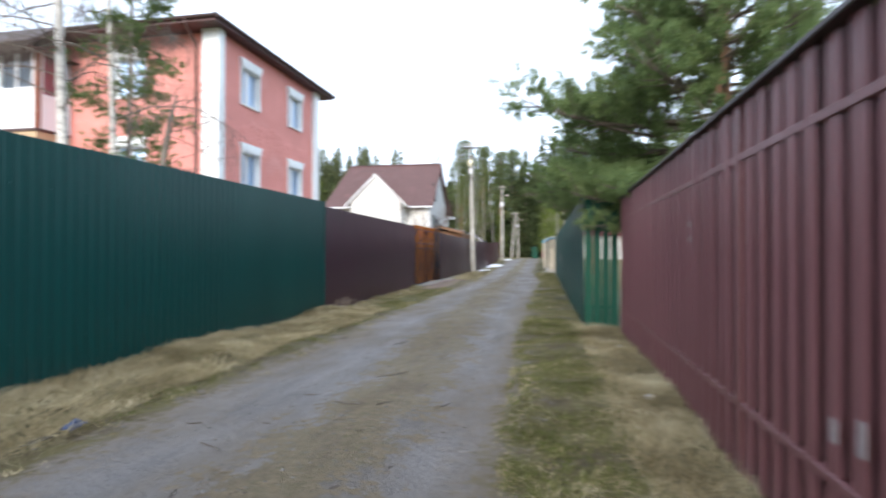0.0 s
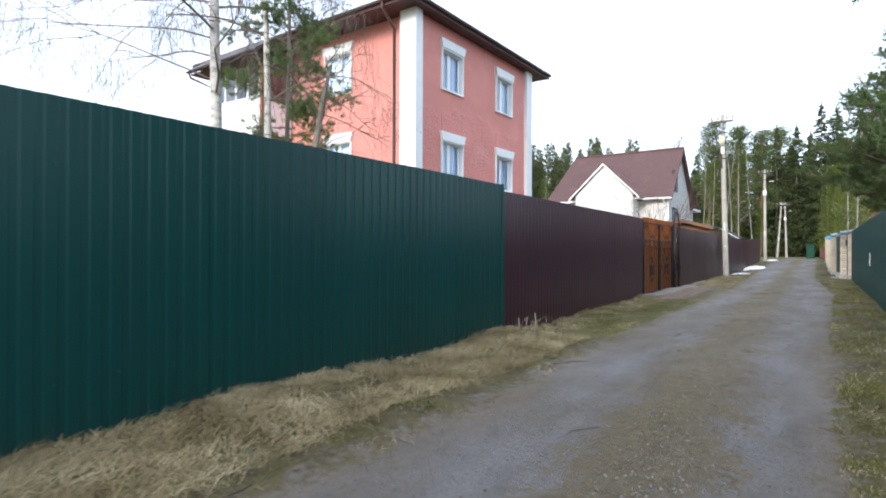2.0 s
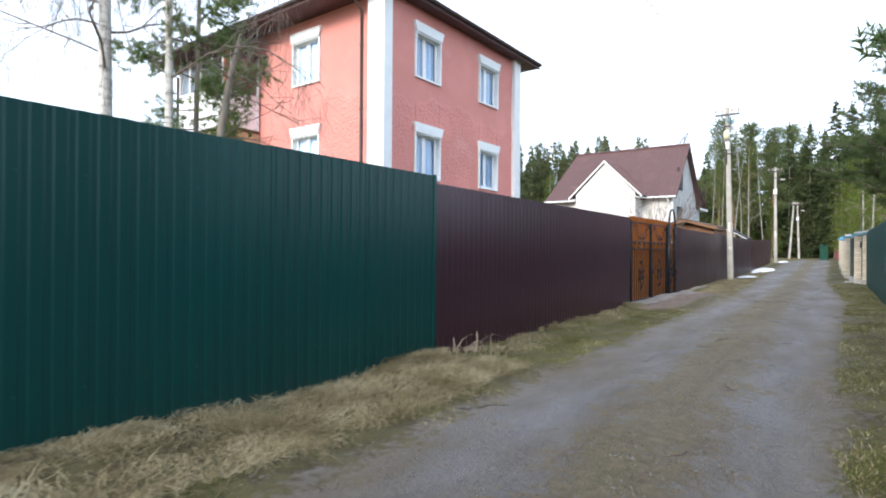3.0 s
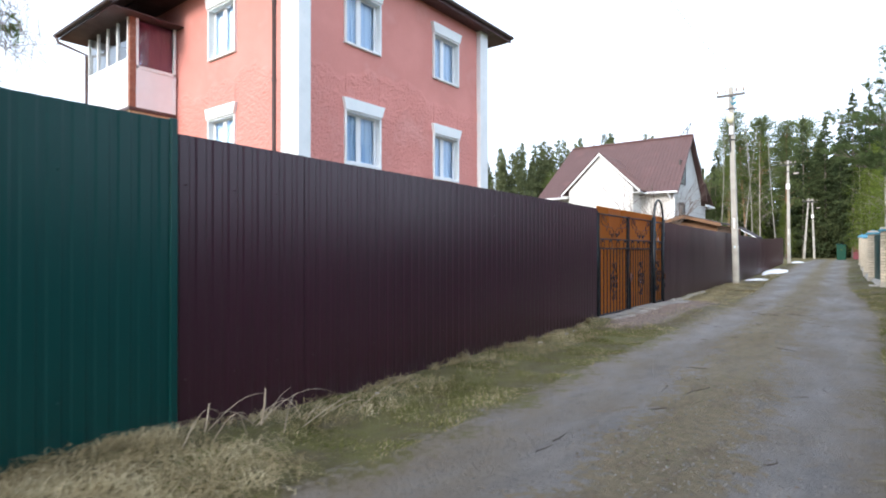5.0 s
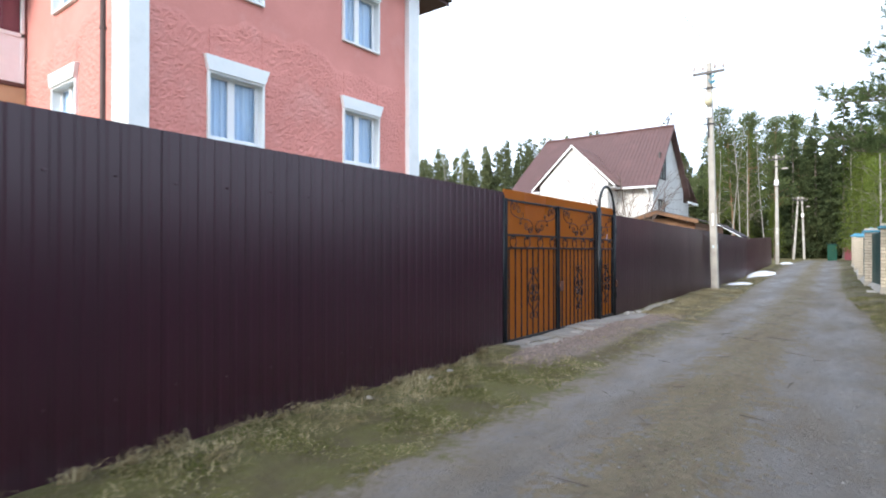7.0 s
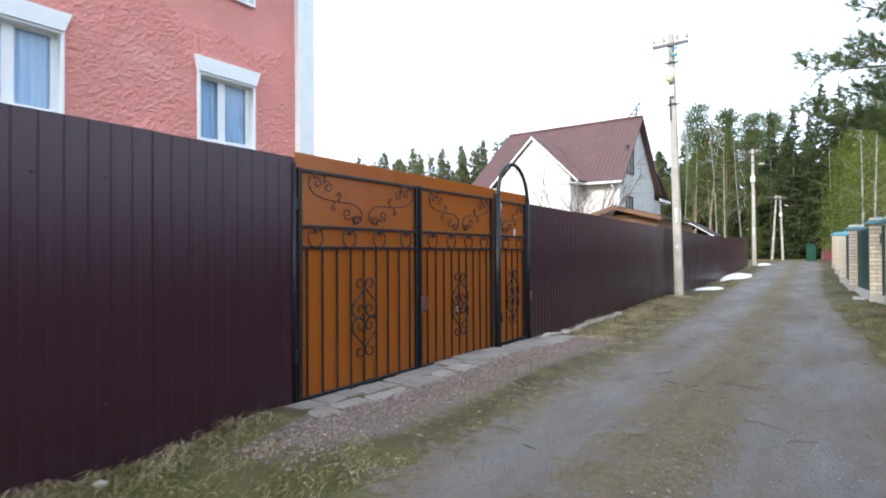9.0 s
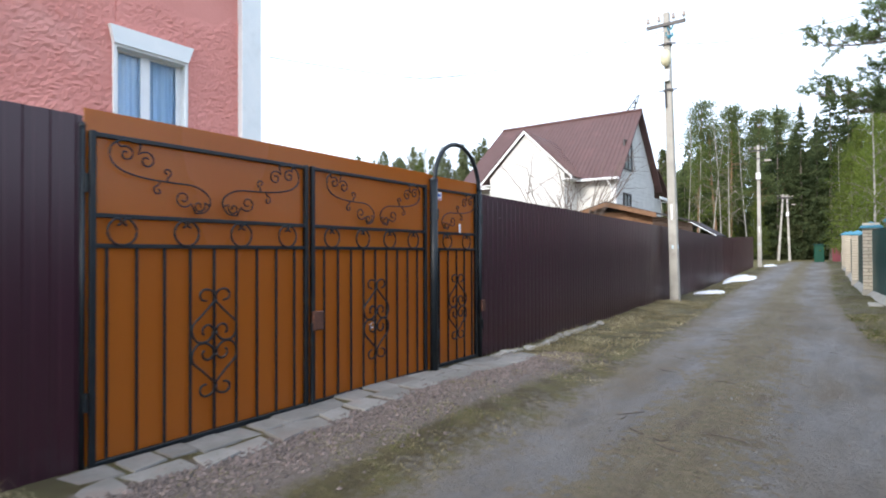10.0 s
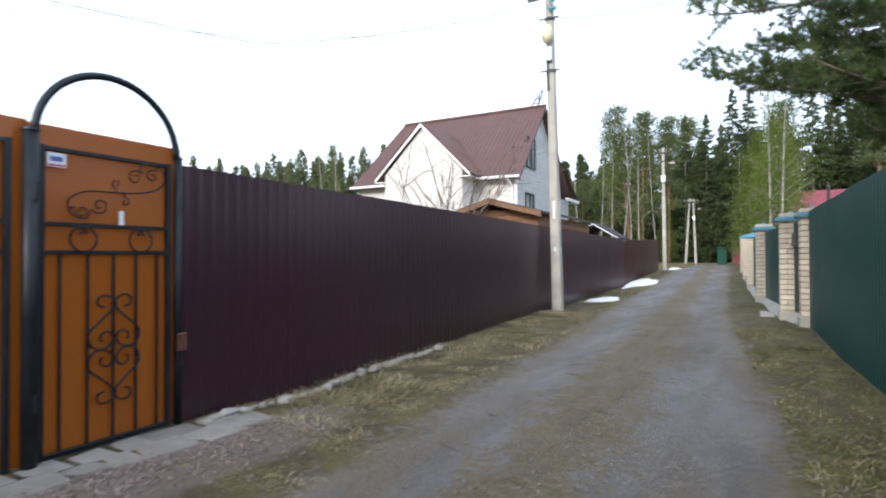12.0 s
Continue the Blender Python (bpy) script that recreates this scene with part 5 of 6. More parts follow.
concrete_pole((-0.05, 14.2, 0.0), (-0.24, 14.25, 7.78), "grey concrete power pole with cream lamp beside fence", 1)
concrete_pole((-0.67, 39.2, 0.40), (-0.72, 39.2, 8.2), "grey concrete power pole with street lamp further along", 2)
concrete_pole((-1.75, 66.0, 0.42), (-1.3, 66.0, 7.4), "far leaning concrete pole at the wood's edge", 0, "far poles")
concrete_pole((-0.75, 66.0, 0.42), (-0.95, 66.0, 7.3), "far upright concrete pole at the wood's edge", 2, "far poles")


def wire(label, a, b, sag, r=0.005):
    a, b = Vector(a), Vector(b)
    pts = [a.lerp(b, k) - Vector((0, 0, sag * 4 * k * (1 - k))) for k in np.linspace(0, 1, 17)]
    return solid("wire", M().tube(pts, r, 4), CABLE, label, "cable", "overhead wires", at=a)


wire("thin grey wire from the house to the joint", (-6.2, 5.85, 5.43), (-5.33, 10.1, 5.89), 0.03, 0.007)
wire("thin grey wire from the joint to the pole", (-5.33, 10.1, 5.89), (-0.28, 14.1, 7.25), 0.18, 0.007)
wire("second thin wire from the house to the pole", (-6.2, 5.85, 5.15), (-0.28, 14.1, 7.0), 0.5, 0.004)
for dx in (-0.46, -0.18, 0.2, 0.46):
    wire("bare overhead line between concrete poles", (-0.23 + dx, 14.14, 7.65), (-0.72 + dx, 39.1, 8.08), 0.7, 0.004)
    wire("bare overhead line running to the wood", (-0.72 + dx, 39.1, 8.08), (-1.1 + dx, 65.9, 7.2), 0.7, 0.004)
wire("thin cable crossing the lane to the pine", (-0.2, 14.1, 6.9), (6.6, 10.6, 6.0), 0.5, 0.007)
wire("bare overhead line along the lane", (0.2, 14.14, 7.65), (1.2, -26.0, 7.9), 0.9, 0.005)


# ---- trees ----
def perp(d):
    r = np.cross(d, np.random.default_rng(1).normal(size=d.shape))
    return r / (np.linalg.norm(r, axis=1)[:, None] + 1e-9)


def tufts(m, pts, dirs, k, length, width, spread, g, along=0.1):
    """k needles round each shoot."""
    pts, dirs = np.repeat(np.asarray(pts), k, 0), np.repeat(np.asarray(dirs), k, 0)
    n = len(pts)
    rnd = g.normal(size=(n, 3))
    side = np.cross(dirs, rnd)
    side /= np.linalg.norm(side, axis=1)[:, None] + 1e-9
    p = pts + dirs * (g.uniform(0, along, n))[:, None]
    s = g.uniform(spread * 0.5, spread * 1.2, n)[:, None]
    d = dirs * np.cos(s) + side * np.sin(s)
    w = np.cross(d, g.normal(size=(n, 3)))
    w /= np.linalg.norm(w, axis=1)[:, None] + 1e-9
    ln = (length * g.uniform(0.7, 1.2, n))[:, None]
    v = np.stack([p - w * width, p + w * width, p + d * ln], 1)
    m.add(v, np.arange(3 * n).reshape(-1, 3))


def cards(m, pts, size, g, flat=0.0):
    """Small leaf-like triangles round the given points."""
    n = len(pts)
    a, b = g.normal(size=(n, 3)), g.normal(size=(n, 3))
    a[:, 2] *= 1 - flat
    b[:, 2] *= 1 - flat
    a /= np.linalg.norm(a, axis=1)[:, None] + 1e-9
    b /= np.linalg.norm(b, axis=1)[:, None] + 1e-9
    s = (size * g.uniform(0.6, 1.4, n))[:, None]
    p = np.asarray(pts)
    v = np.stack([p - a * s, p + a * s * 0.6 + b * s * 0.35, p + b * s], 1)
    m.add(v, np.arange(3 * n).reshape(-1, 3))


def trunk_points(base, height, lean, bend, g, n=10):
    k = np.linspace(0, 1, n)
    x = base[0] + lean[0] * k + bend * np.sin(k * 3.1 + g.uniform(0, 3)) * k
    y = base[1] + lean[1] * k + bend * np.cos(k * 2.7 + g.uniform(0, 3)) * k
    return np.stack([x, y, base[2] + height * k], 1)


def near_pine(base, height, reach, low, high, count, label, seed, toward, skew=1.4, boughs=()):
    """A pine seen from close by: limbs, branches, shoots with needles. reach(z) gives the limb length, toward the favoured side."""
    g = np.random.default_rng(seed)
    tree = thing("pine_tree", base, label, "tree")
    tp = trunk_points((base[0], base[1], base[2] - 0.2), height, (0.2, -0.2), 0.12, g)
    part("trunk", M().tube(tp, np.linspace(0.17, 0.03, len(tp)), 10), BARK_PINE, tree, smooth=True)
    limbs, shoots, dirs = M(), [], []
    plan = []
    for i in range(count):
        z = low + (high - low) * ((i + g.uniform(0, 0.9)) / count) ** skew
        az = i * 2.4 + g.uniform(-0.4, 0.4)
        d0 = np.array((math.cos(az), math.sin(az), 0))
        plan.append((z, d0, reach(z) * g.uniform(0.7, 1.1) * (1.0 + 0.35 * max(0.0, float(d0 @ np.array((*toward, 0))))), None))
    plan += [(z, np.array((math.cos(az), math.sin(az), 0)), L, rise) for z, az, L, rise in boughs]
    for z, d0, L, rise in plan:
        o = np.array([np.interp(z, tp[:, 2], tp[:, c]) for c in (0, 1, 2)])
        k = np.linspace(0, 1, 9)
        up = g.uniform(-0.05, 0.25) - (0.16 if z < 3.0 else 0.0) if rise is None else rise
        curve = o + d0 * (k * L)[:, None] + np.array((0, 0, 1)) * (up * L * k + 0.22 * L * k ** 3 - 0.18 * L * k ** 2)[:, None]
        curve[:, :2] += np.cumsum(g.normal(0, 0.025 * L / 2, (9, 2)), 0)
        limbs.tube(curve, np.linspace(0.045, 0.008, 9) * min(1.2, L / 2), 5, False)
        nb = int(6 + L * 5)
        for j in range(nb):
            t = 0.30 + 0.70 * (j + 0.5) / nb
            q = np.array([np.interp(t, k, curve[:, c]) for c in range(3)])
            tang = curve[min(8, int(t * 8) + 1)] - curve[int(t * 8) - 1 if t < 1 else 7]
            tang /= np.linalg.norm(tang)
            sd = np.cross(tang, (0, 0, 1.0)) * (1 if j % 2 else -1)
            bd = tang * 0.75 + sd * g.uniform(0.4, 1.0) + np.array((0, 0, g.uniform(-0.35, 0.75)))
            bd /= np.linalg.norm(bd)
            bl = (0.25 + 0.38 * L * (1 - t * 0.75)) * g.uniform(0.6, 1.1) * 0.75
            kk = np.linspace(0, 1, 4)
            br = q + bd * (kk * bl)[:, None] + np.array((0, 0, 1)) * (0.10 * bl * kk ** 2)[:, None]
            limbs.tube(br, np.linspace(0.012, 0.005, 4), 4, False)
            ns = max(3, int(bl / 0.06))
            for s in range(ns):
                u = 0.35 + 0.65 * ((s + 1) / ns) ** 0.7
                e = q + bd * u * bl + np.array((0, 0, 0.10 * bl * u * u)) + g.normal(0, 0.055, 3)
                sdir = bd * 0.8 + g.normal(0, 0.45, 3) + np.array((0, 0, 0.35))
                shoots.append(e)
                dirs.append(sdir / np.linalg.norm(sdir))
    tagged(part("branchwork", limbs, TWIG, tree), kind="stuff")
    crown = M()
    shoots, dirs = np.array(shoots), np.array(dirs)
    tufts(crown, shoots, dirs, 36, 0.092, 0.0070, 1.2, g, 0.15)
    part("crown", crown, NEEDLE, tree, "bluish green pine needles")
    return tree


near_pine((7.2, -9.2, 0.0), 9.5, lambda z: np.interp(z, [1.5, 2.2, 3.0, 3.5, 4.2, 5.2, 7, 9], [1.8, 2.1, 2.0, 1.75, 1.6, 1.5, 1.3, 0.5]), 1.5, 9.2, 138, "spreading green pine leaning over the picket fence", 5, (-0.8, -0.35), 1.25,
          [(3.0, 3.44, 3.3, 0.05), (2.8, 3.05, 2.4, -0.02), (3.1, 3.3, 2.5, 0.1), (2.4, 3.25, 2.4, -0.06), (2.0, 3.4, 2.3, -0.04), (4.0, 3.9, 2.2, 0.1), (3.4, 4.1, 2.4, 0.0), (4.6, 4.2, 2.0, 0.05), (3.8, 2.55, 2.6, 0.0)])
near_pine((6.7, 10.9, 0.0), 9.4, lambda z: np.interp(z, [2.6, 3.6, 4.3, 5.0, 5.6, 7, 11], [1.3, 2.3, 3.1, 3.2, 2.0, 1.4, 0.5]), 2.6, 9.1, 104, "tall green pine behind the green fence", 11, (-1, -0.1))


def bare_branches(m, o, d, length, r, depth, g, droop=0.0, tips=None):
    k = np.linspace(0, 1, 6)
    c = o + d * (k * length)[:, None] + np.array((0, 0, -1)) * (droop * length * k ** 2)[:, None]
    c += np.cumsum(g.normal(0, 0.022 * length, (6, 3)), 0) * (k > 0)[:, None]
    m.tube(c, np.linspace(r, r * 0.35, 6), 4 if r < 0.012 else 6, False)
    if tips is not None and depth <= 1:
        tips.extend([c[3], c[5]])
    if depth > 0:
        for i in range(g.integers(3, 6)):
            t = g.uniform(0.25, 0.98)
            q = np.array([np.interp(t, k, c[:, a]) for a in range(3)])
            nd = d + g.normal(0, 0.5, 3)
            nd /= np.linalg.norm(nd)
            bare_branches(m, q, nd, length * g.uniform(0.35, 0.6), r * 0.5, depth - 1, g, droop * 1.3 + 0.05, tips)


def near_birch(base, height, r, label, seed, first=4.0, spread=2.0, twigs=14, boughs=()):
    """A leafless birch: pale trunk, dark limbs, hanging fine twigs."""
    g = np.random.default_rng(seed)
    tree = thing("birch_tree", base, label, "tree", "birches by the green fence")
    tp = trunk_points((base[0], base[1], base[2] - 0.2), height, (-0.45, 0.25), 0.10, g, 14)
    part("trunk", M().tube(tp, np.linspace(r, r * 0.25, len(tp)), 10), BARK_BIRCH, tree, "white birch bark with black marks", smooth=True)
    limbs, tw, tips = M(), M(), []
    for i in range(twigs):
        z = first + (height - first) * (i + g.uniform(0, 0.8)) / twigs
        az = i * 2.4 + g.uniform(-0.5, 0.5)
        o = np.array([np.interp(z, tp[:, 2], tp[:, c]) for c in range(3)])
        d = np.array((math.cos(az), math.sin(az), g.uniform(0.15, 0.7)))
        d /= np.linalg.norm(d)
        bare_branches(limbs, o, d, spread * g.uniform(0.6, 1.1), 0.020, 2, g, 0.25, tips)
    for z, d, L in boughs:
        o = np.array([np.interp(z, tp[:, 2], tp[:, c]) for c in range(3)])
        d = np.array(d) / np.linalg.norm(d)
        bare_branches(limbs, o, d, L, 0.015, 2, g, 0.14, tips)
    for t in tips:
        for _ in range(3):
            L = g.uniform(0.25, 0.7)
            e = t + g.normal(0, 0.08, 3)
            tw.tube([e, e + np.array((g.normal(0, 0.06), g.normal(0, 0.06), -L * 0.5)), e + np.array((g.normal(0, 0.1), g.normal(0, 0.1), -L))], 0.0022, 3, False)
    tagged(part("branchwork", limbs, TWIG, tree, "dark bare limbs"), kind="stuff")
    tagged(part("twig_curtain", tw, TWIG, tree), kind="stuff")
    return tree


near_birch((-3.75, -10.15, 0.0), 11.0, 0.115, "white birch with bare hanging twigs behind green fence", 21, 3.4, 2.3, 16,
           [(4.6, (-0.75, -0.62, 0.22), 2.9), (5.2, (-0.85, -0.5, 0.15), 2.6), (3.9, (-0.6, -0.75, 0.3), 2.2), (5.7, (-0.5, -0.85, 0.2), 2.6), (4.3, (-0.9, -0.2, 0.25), 2.0)])
near_birch((-3.30, -9.55, 0.0), 10.0, 0.075, "slender birch beside the pine behind fence", 22, 3.6, 1.5, 12)


def sparse_pine(base, height, label, seed):
    g = np.random.default_rng(seed)
    tree = thing("pine_tree", base, label, "tree")
    tp = trunk_points((base[0], base[1], base[2] - 0.2), height, (0.1, 0.2), 0.05, g)
    part("trunk", M().tube(tp, np.linspace(0.05, 0.018, len(tp)), 8), BARK_GREY, tree, smooth=True)
    limbs, shoots, dirs = M(), [], []
    for i in range(40):
        z = 2.7 + (height - 2.8) * i / 40
        az = i * 2.4 + g.uniform(-0.4, 0.4)
        L = g.uniform(0.6, 1.25)
        o = np.array([np.interp(z, tp[:, 2], tp[:, c]) for c in range(3)])
        d = np.array((math.cos(az), math.sin(az), g.uniform(-0.25, 0.35)))
        k = np.linspace(0, 1, 5)
        c = o + d * (k * L)[:, None] + np.array((0, 0, 1)) * (0.15 * L * k ** 2)[:, None]
        limbs.tube(c, np.linspace(0.014, 0.005, 5), 4, False)
        for s in range(46):
            u = g.uniform(0.25, 1)
            e = o + d * u * L + g.normal(0, 0.09, 3)
            sd = d + g.normal(0, 0.6, 3)
            shoots.append(e)
            dirs.append(sd / np.linalg.norm(sd))
    tagged(part("branchwork", limbs, BARK_GREY, tree), kind="stuff")
    crown = M()
    tufts(crown, np.array(shoots), np.array(dirs), 30, 0.085, 0.0062, 1.1, g, 0.12)
    part("crown", crown, NEEDLE, tree)
    return tree


sparse_pine((-3.45, -9.15, 0.0), 8.6, "thin pine with sparse needles by the birches", 31)
dead = thing("dead_tree", (-2.62, -9.25, 0.0), "broken grey dead trunk with short twigs", "tree")
dp = np.array([(-2.66, -9.35, -0.1), (-2.60, -9.28, 1.5), (-2.55, -9.2, 2.9), (-2.50, -9.1, 3.6), (-2.42, -9.0, 4.18)])
part("trunk", M().tube(dp, [0.075, 0.065, 0.05, 0.042, 0.022], 8), BARK_GREY, dead, smooth=True)
dt = M()
gd = np.random.default_rng(4)
for i in range(16):
    z = gd.uniform(2.4, 4.1)
    o = np.array([np.interp(z, dp[:, 2], dp[:, c]) for c in range(3)])
    d = gd.normal(0, 1, 3) + np.array((0.4, 0.5, 0.5))
    d /= np.linalg.norm(d)
    bare_branches(dt, o, d, gd.uniform(0.3, 1.1), 0.010, 1, gd, 0.1)
part("branchwork", dt, TWIG, dead)

bush = thing("bare_bush", (-3.35, 15.0, 0.0), "leafless fruit bush by the white house", "bush")
bt = M()
gb = np.random.default_rng(9)
for i in range(15):
    az = i * 2.4
    d = np.array((math.cos(az) * 0.55, math.sin(az) * 0.55, 1.0))
    d /= np.linalg.norm(d)
    bare_branches(bt, np.array((-3.35, 15.0, 0.6)), d, gb.uniform(2.2, 3.4), 0.026, 2, gb, -0.02)
bt.tube([(-3.35, 15, -0.1), (-3.35, 15, 0.8)], [0.09, 0.07], 8)
part("branchwork", bt, mat("bush_bark", (0.17, 0.125, 0.10), (0.13, 0.10, 0.085), 6, 0.85, 0, 0), bush)


# far trees: built once each, then copied
def sprays(m, pts, dirs, length, width, g):
    """Slender twigs of needles: one long triangle each, along dirs."""
    p, d = np.asarray(pts), np.asarray(dirs)
    n = len(p)
    d = d / (np.linalg.norm(d, axis=1)[:, None] + 1e-9)
    w = np.cross(d, g.normal(size=(n, 3)))
    w /= np.linalg.norm(w, axis=1)[:, None] + 1e-9
    ln, wd = (length * g.uniform(0.6, 1.3, n))[:, None], (width * g.uniform(0.6, 1.3, n))[:, None]
    m.add(np.stack([p - d * ln * 0.3, p + w * wd, p + d * ln * 0.7, p - w * wd], 1), np.arange(4 * n).reshape(-1, 4))


def far_pine(seed, height, bare=0.5):
    g = np.random.default_rng(seed)
    t = thing("forest_pine", (0, 0, 0), "tall pine with bare reddish trunk in the wood", "tree", "forest pines")
    tp = trunk_points((0, 0, -0.3), height, g.normal(0, 0.5, 2), 0.2, g)
    part("trunk", M().tube(tp, np.linspace(0.20, 0.05, len(tp)), 6), BARK_PINE, t, smooth=True)
    cr, lm = M(), M()
    for i in range(46):
        k = bare + (1.0 - bare) * (i + g.uniform(0, 1)) / 46
        rad = (1.0 - ((k - bare) / (1.03 - bare)) ** 1.5) * height * 0.115 + 0.3
        az, rr = g.uniform(0, 6.28), rad * g.uniform(0.35, 1.0)
        o = np.array([np.interp(k * height, tp[:, 2], tp[:, c]) for c in range(3)])
        c = o + np.array((math.cos(az) * rr, math.sin(az) * rr, g.uniform(0, 0.6)))
        lm.tube([o, (o + c) / 2 + np.array((0, 0, -0.1)), c], [0.05, 0.035, 0.015], 4, False)
        off = g.normal(0, 1, (150, 3)) * np.array((0.55, 0.55, 0.26))
        sprays(cr, c + off, off * np.array((1, 1, 0.5)) + np.array((0, 0, 0.45)) + g.normal(0, 0.3, (150, 3)), 0.34, 0.055, g)
    tagged(part("branchwork", lm, BARK_PINE, t), kind="stuff")
    part("crown", cr, NEEDLE_FAR, t)
    return t


def far_spruce(seed, height, slim=0.165):
    g = np.random.default_rng(seed)
    t = thing("forest_spruce", (0, 0, 0), "dark pointed spruce in the wood", "tree", "forest spruces")
    part("trunk", M().tube([(0, 0, -0.3), (0, 0, height * 0.5), (0, 0, height)], [0.2, 0.12, 0.02], 6), BARK_GREY, t)
    cr = M()
    levels = 36
    for i in range(levels):
        k = 0.12 + 0.875 * (i / levels) ** 0.92
        R = (1 - k) ** 0.85 * height * slim * g.uniform(0.8, 1.1) + 0.08
        for b in range(11 if k < 0.75 else 7):
            az = g.uniform(0, 6.28)
            L = R * g.uniform(0.55, 1.2)
            zk = (k + g.uniform(-0.4, 0.4) / levels) * height
            n = 26
            u = g.uniform(0.08, 1, n) ** 0.75
            out = np.array((math.cos(az), math.sin(az), 0.0))
            p = out * (L * u)[:, None] + np.array((0, 0, 1)) * (zk - 0.38 * L * u + 0.2 * L * u ** 3)[:, None]
            p += g.normal(0, 1, (n, 3)) * np.array((0.11, 0.11, 0.05)) * (0.6 + 0.4 * L)
            hang = out * 0.55 + g.normal(0, 0.35, (n, 3)) + np.array((0, 0, -0.75))
            sprays(cr, p, hang, 0.46 * (1.15 - 0.6 * k), 0.075 * (1.15 - 0.5 * k), g)
    tip = np.stack([g.normal(0, 0.05, 30), g.normal(0, 0.05, 30), height - g.uniform(-0.2, 0.9, 30)], 1)
    sprays(cr, tip, np.array((0, 0, 1)) + g.normal(0, 0.4, (30, 3)), 0.3, 0.05, g)
    part("crown", cr, NEEDLE_DARK, t)
    return t


def far_birch(seed, height, leaves, name="forest_birch", label="slender pale birch with first leaves at the wood's edge"):
    g = np.random.default_rng(seed)
    t = thing(name, (0, 0, 0), label, "tree", "forest birches")
    tp = trunk_points((0, 0, -0.3), height, g.normal(0, 0.6, 2), 0.2, g, 12)
    part("trunk", M().tube(tp, np.linspace(0.075, 0.02, len(tp)), 6), BARK_FAR, t, smooth=True)
    lm, tips = M(), []
    for i in range(22):
        z = height * (0.25 + 0.72 * i / 22)
        az = g.uniform(0, 6.28)
        o = np.array([np.interp(z, tp[:, 2], tp[:, c]) for c in range(3)])
        d = np.array((math.cos(az), math.sin(az), g.uniform(0.5, 1.2)))
        d /= np.linalg.norm(d)
        bare_branches(lm, o, d, (1 - i / 26) * height * 0.17, 0.022, 1, g, 0.1, tips)
    tagged(part("branchwork", lm, BARK_GREY, t), kind="stuff")
    if leaves:
        tips = np.array(tips)
        pts = np.repeat(tips, leaves, 0) + g.normal(0, 0.33, (len(tips) * leaves, 3))
        cr = M()
        cards(cr, pts, 0.085, g, 0.0)
        part("crown", cr, LEAF_SPRING, t, "sparse yellow-green leaves")
    return t


def young_larch(seed, height):
    g = np.random.default_rng(seed)
    t = thing("young_tree", (0, 0, 0), "young light green conifer beside the lane", "tree", "young trees")
    part("trunk", M().tube([(0, 0, -0.3), (0, 0, height)], [0.09, 0.015], 6), BARK_GREY, t)
    cr, lm = M(), M()
    for i in range(70):
        k = 0.08 + 0.9 * i / 70
        R = (1 - k) ** 0.75 * height * 0.24 + 0.15
        az, L = i * 2.4 + g.uniform(-0.3, 0.3), R * g.uniform(0.7, 1.1)
        e = np.array((math.cos(az) * L, math.sin(az) * L, k * height + 0.12 * L))
        lm.tube([(0, 0, k * height), e], [0.015, 0.004], 3, False)
        u = g.uniform(0.2, 1, 75)
        p = np.array((0, 0, k * height)) + (e - np.array((0, 0, k * height))) * u[:, None] + g.normal(0, 0.17, (75, 3))
        cards(cr, p, 0.10, g, 0.1)
    tagged(part("branchwork", lm, BARK_GREY, t), kind="stuff")
    part("crown", cr, NEEDLE_LIGHT, t)
    return t


NEEDLE_LIGHT = leafy("light_needles", (0.085, 0.115, 0.026), (0.125, 0.16, 0.036), (0.17, 0.20, 0.055), 0.5, 0.7)
gf = np.random.default_rng(77)
protos = {"pine": [far_pine(1, 19, 0.45), far_pine(2, 20, 0.55), far_pine(3, 17, 0.36)], "spruce": [far_spruce(4, 20, 0.2), far_spruce(5, 21, 0.175), far_spruce(14, 18.5, 0.225)],
          "birch": [far_birch(6, 14, 7), far_birch(7, 12, 12), far_birch(8, 15, 3)], "larch": [young_larch(9, 8.5), young_larch(10, 7.6)]}
used = {}


def plant(kind, x, y, s=1.0):
    """The first of each kind is moved into place, later ones are copies."""
    i = int(gf.integers(len(protos[kind])))
    p = protos[kind][i]
    m = Matrix.Translation((x, y, float(ground_z(y)) - 0.05)) @ Matrix.Rotation(gf.uniform(0, 6.28), 4, "Z") @ Matrix.Diagonal((s, s, s * gf.uniform(0.94, 1.06), 1))
    if (kind, i) in used:
        copy_thing(p, m @ Matrix.Diagonal((*(1 / c for c in p.scale), 1)))
    else:
        used[kind, i] = True
        p.matrix_basis = m


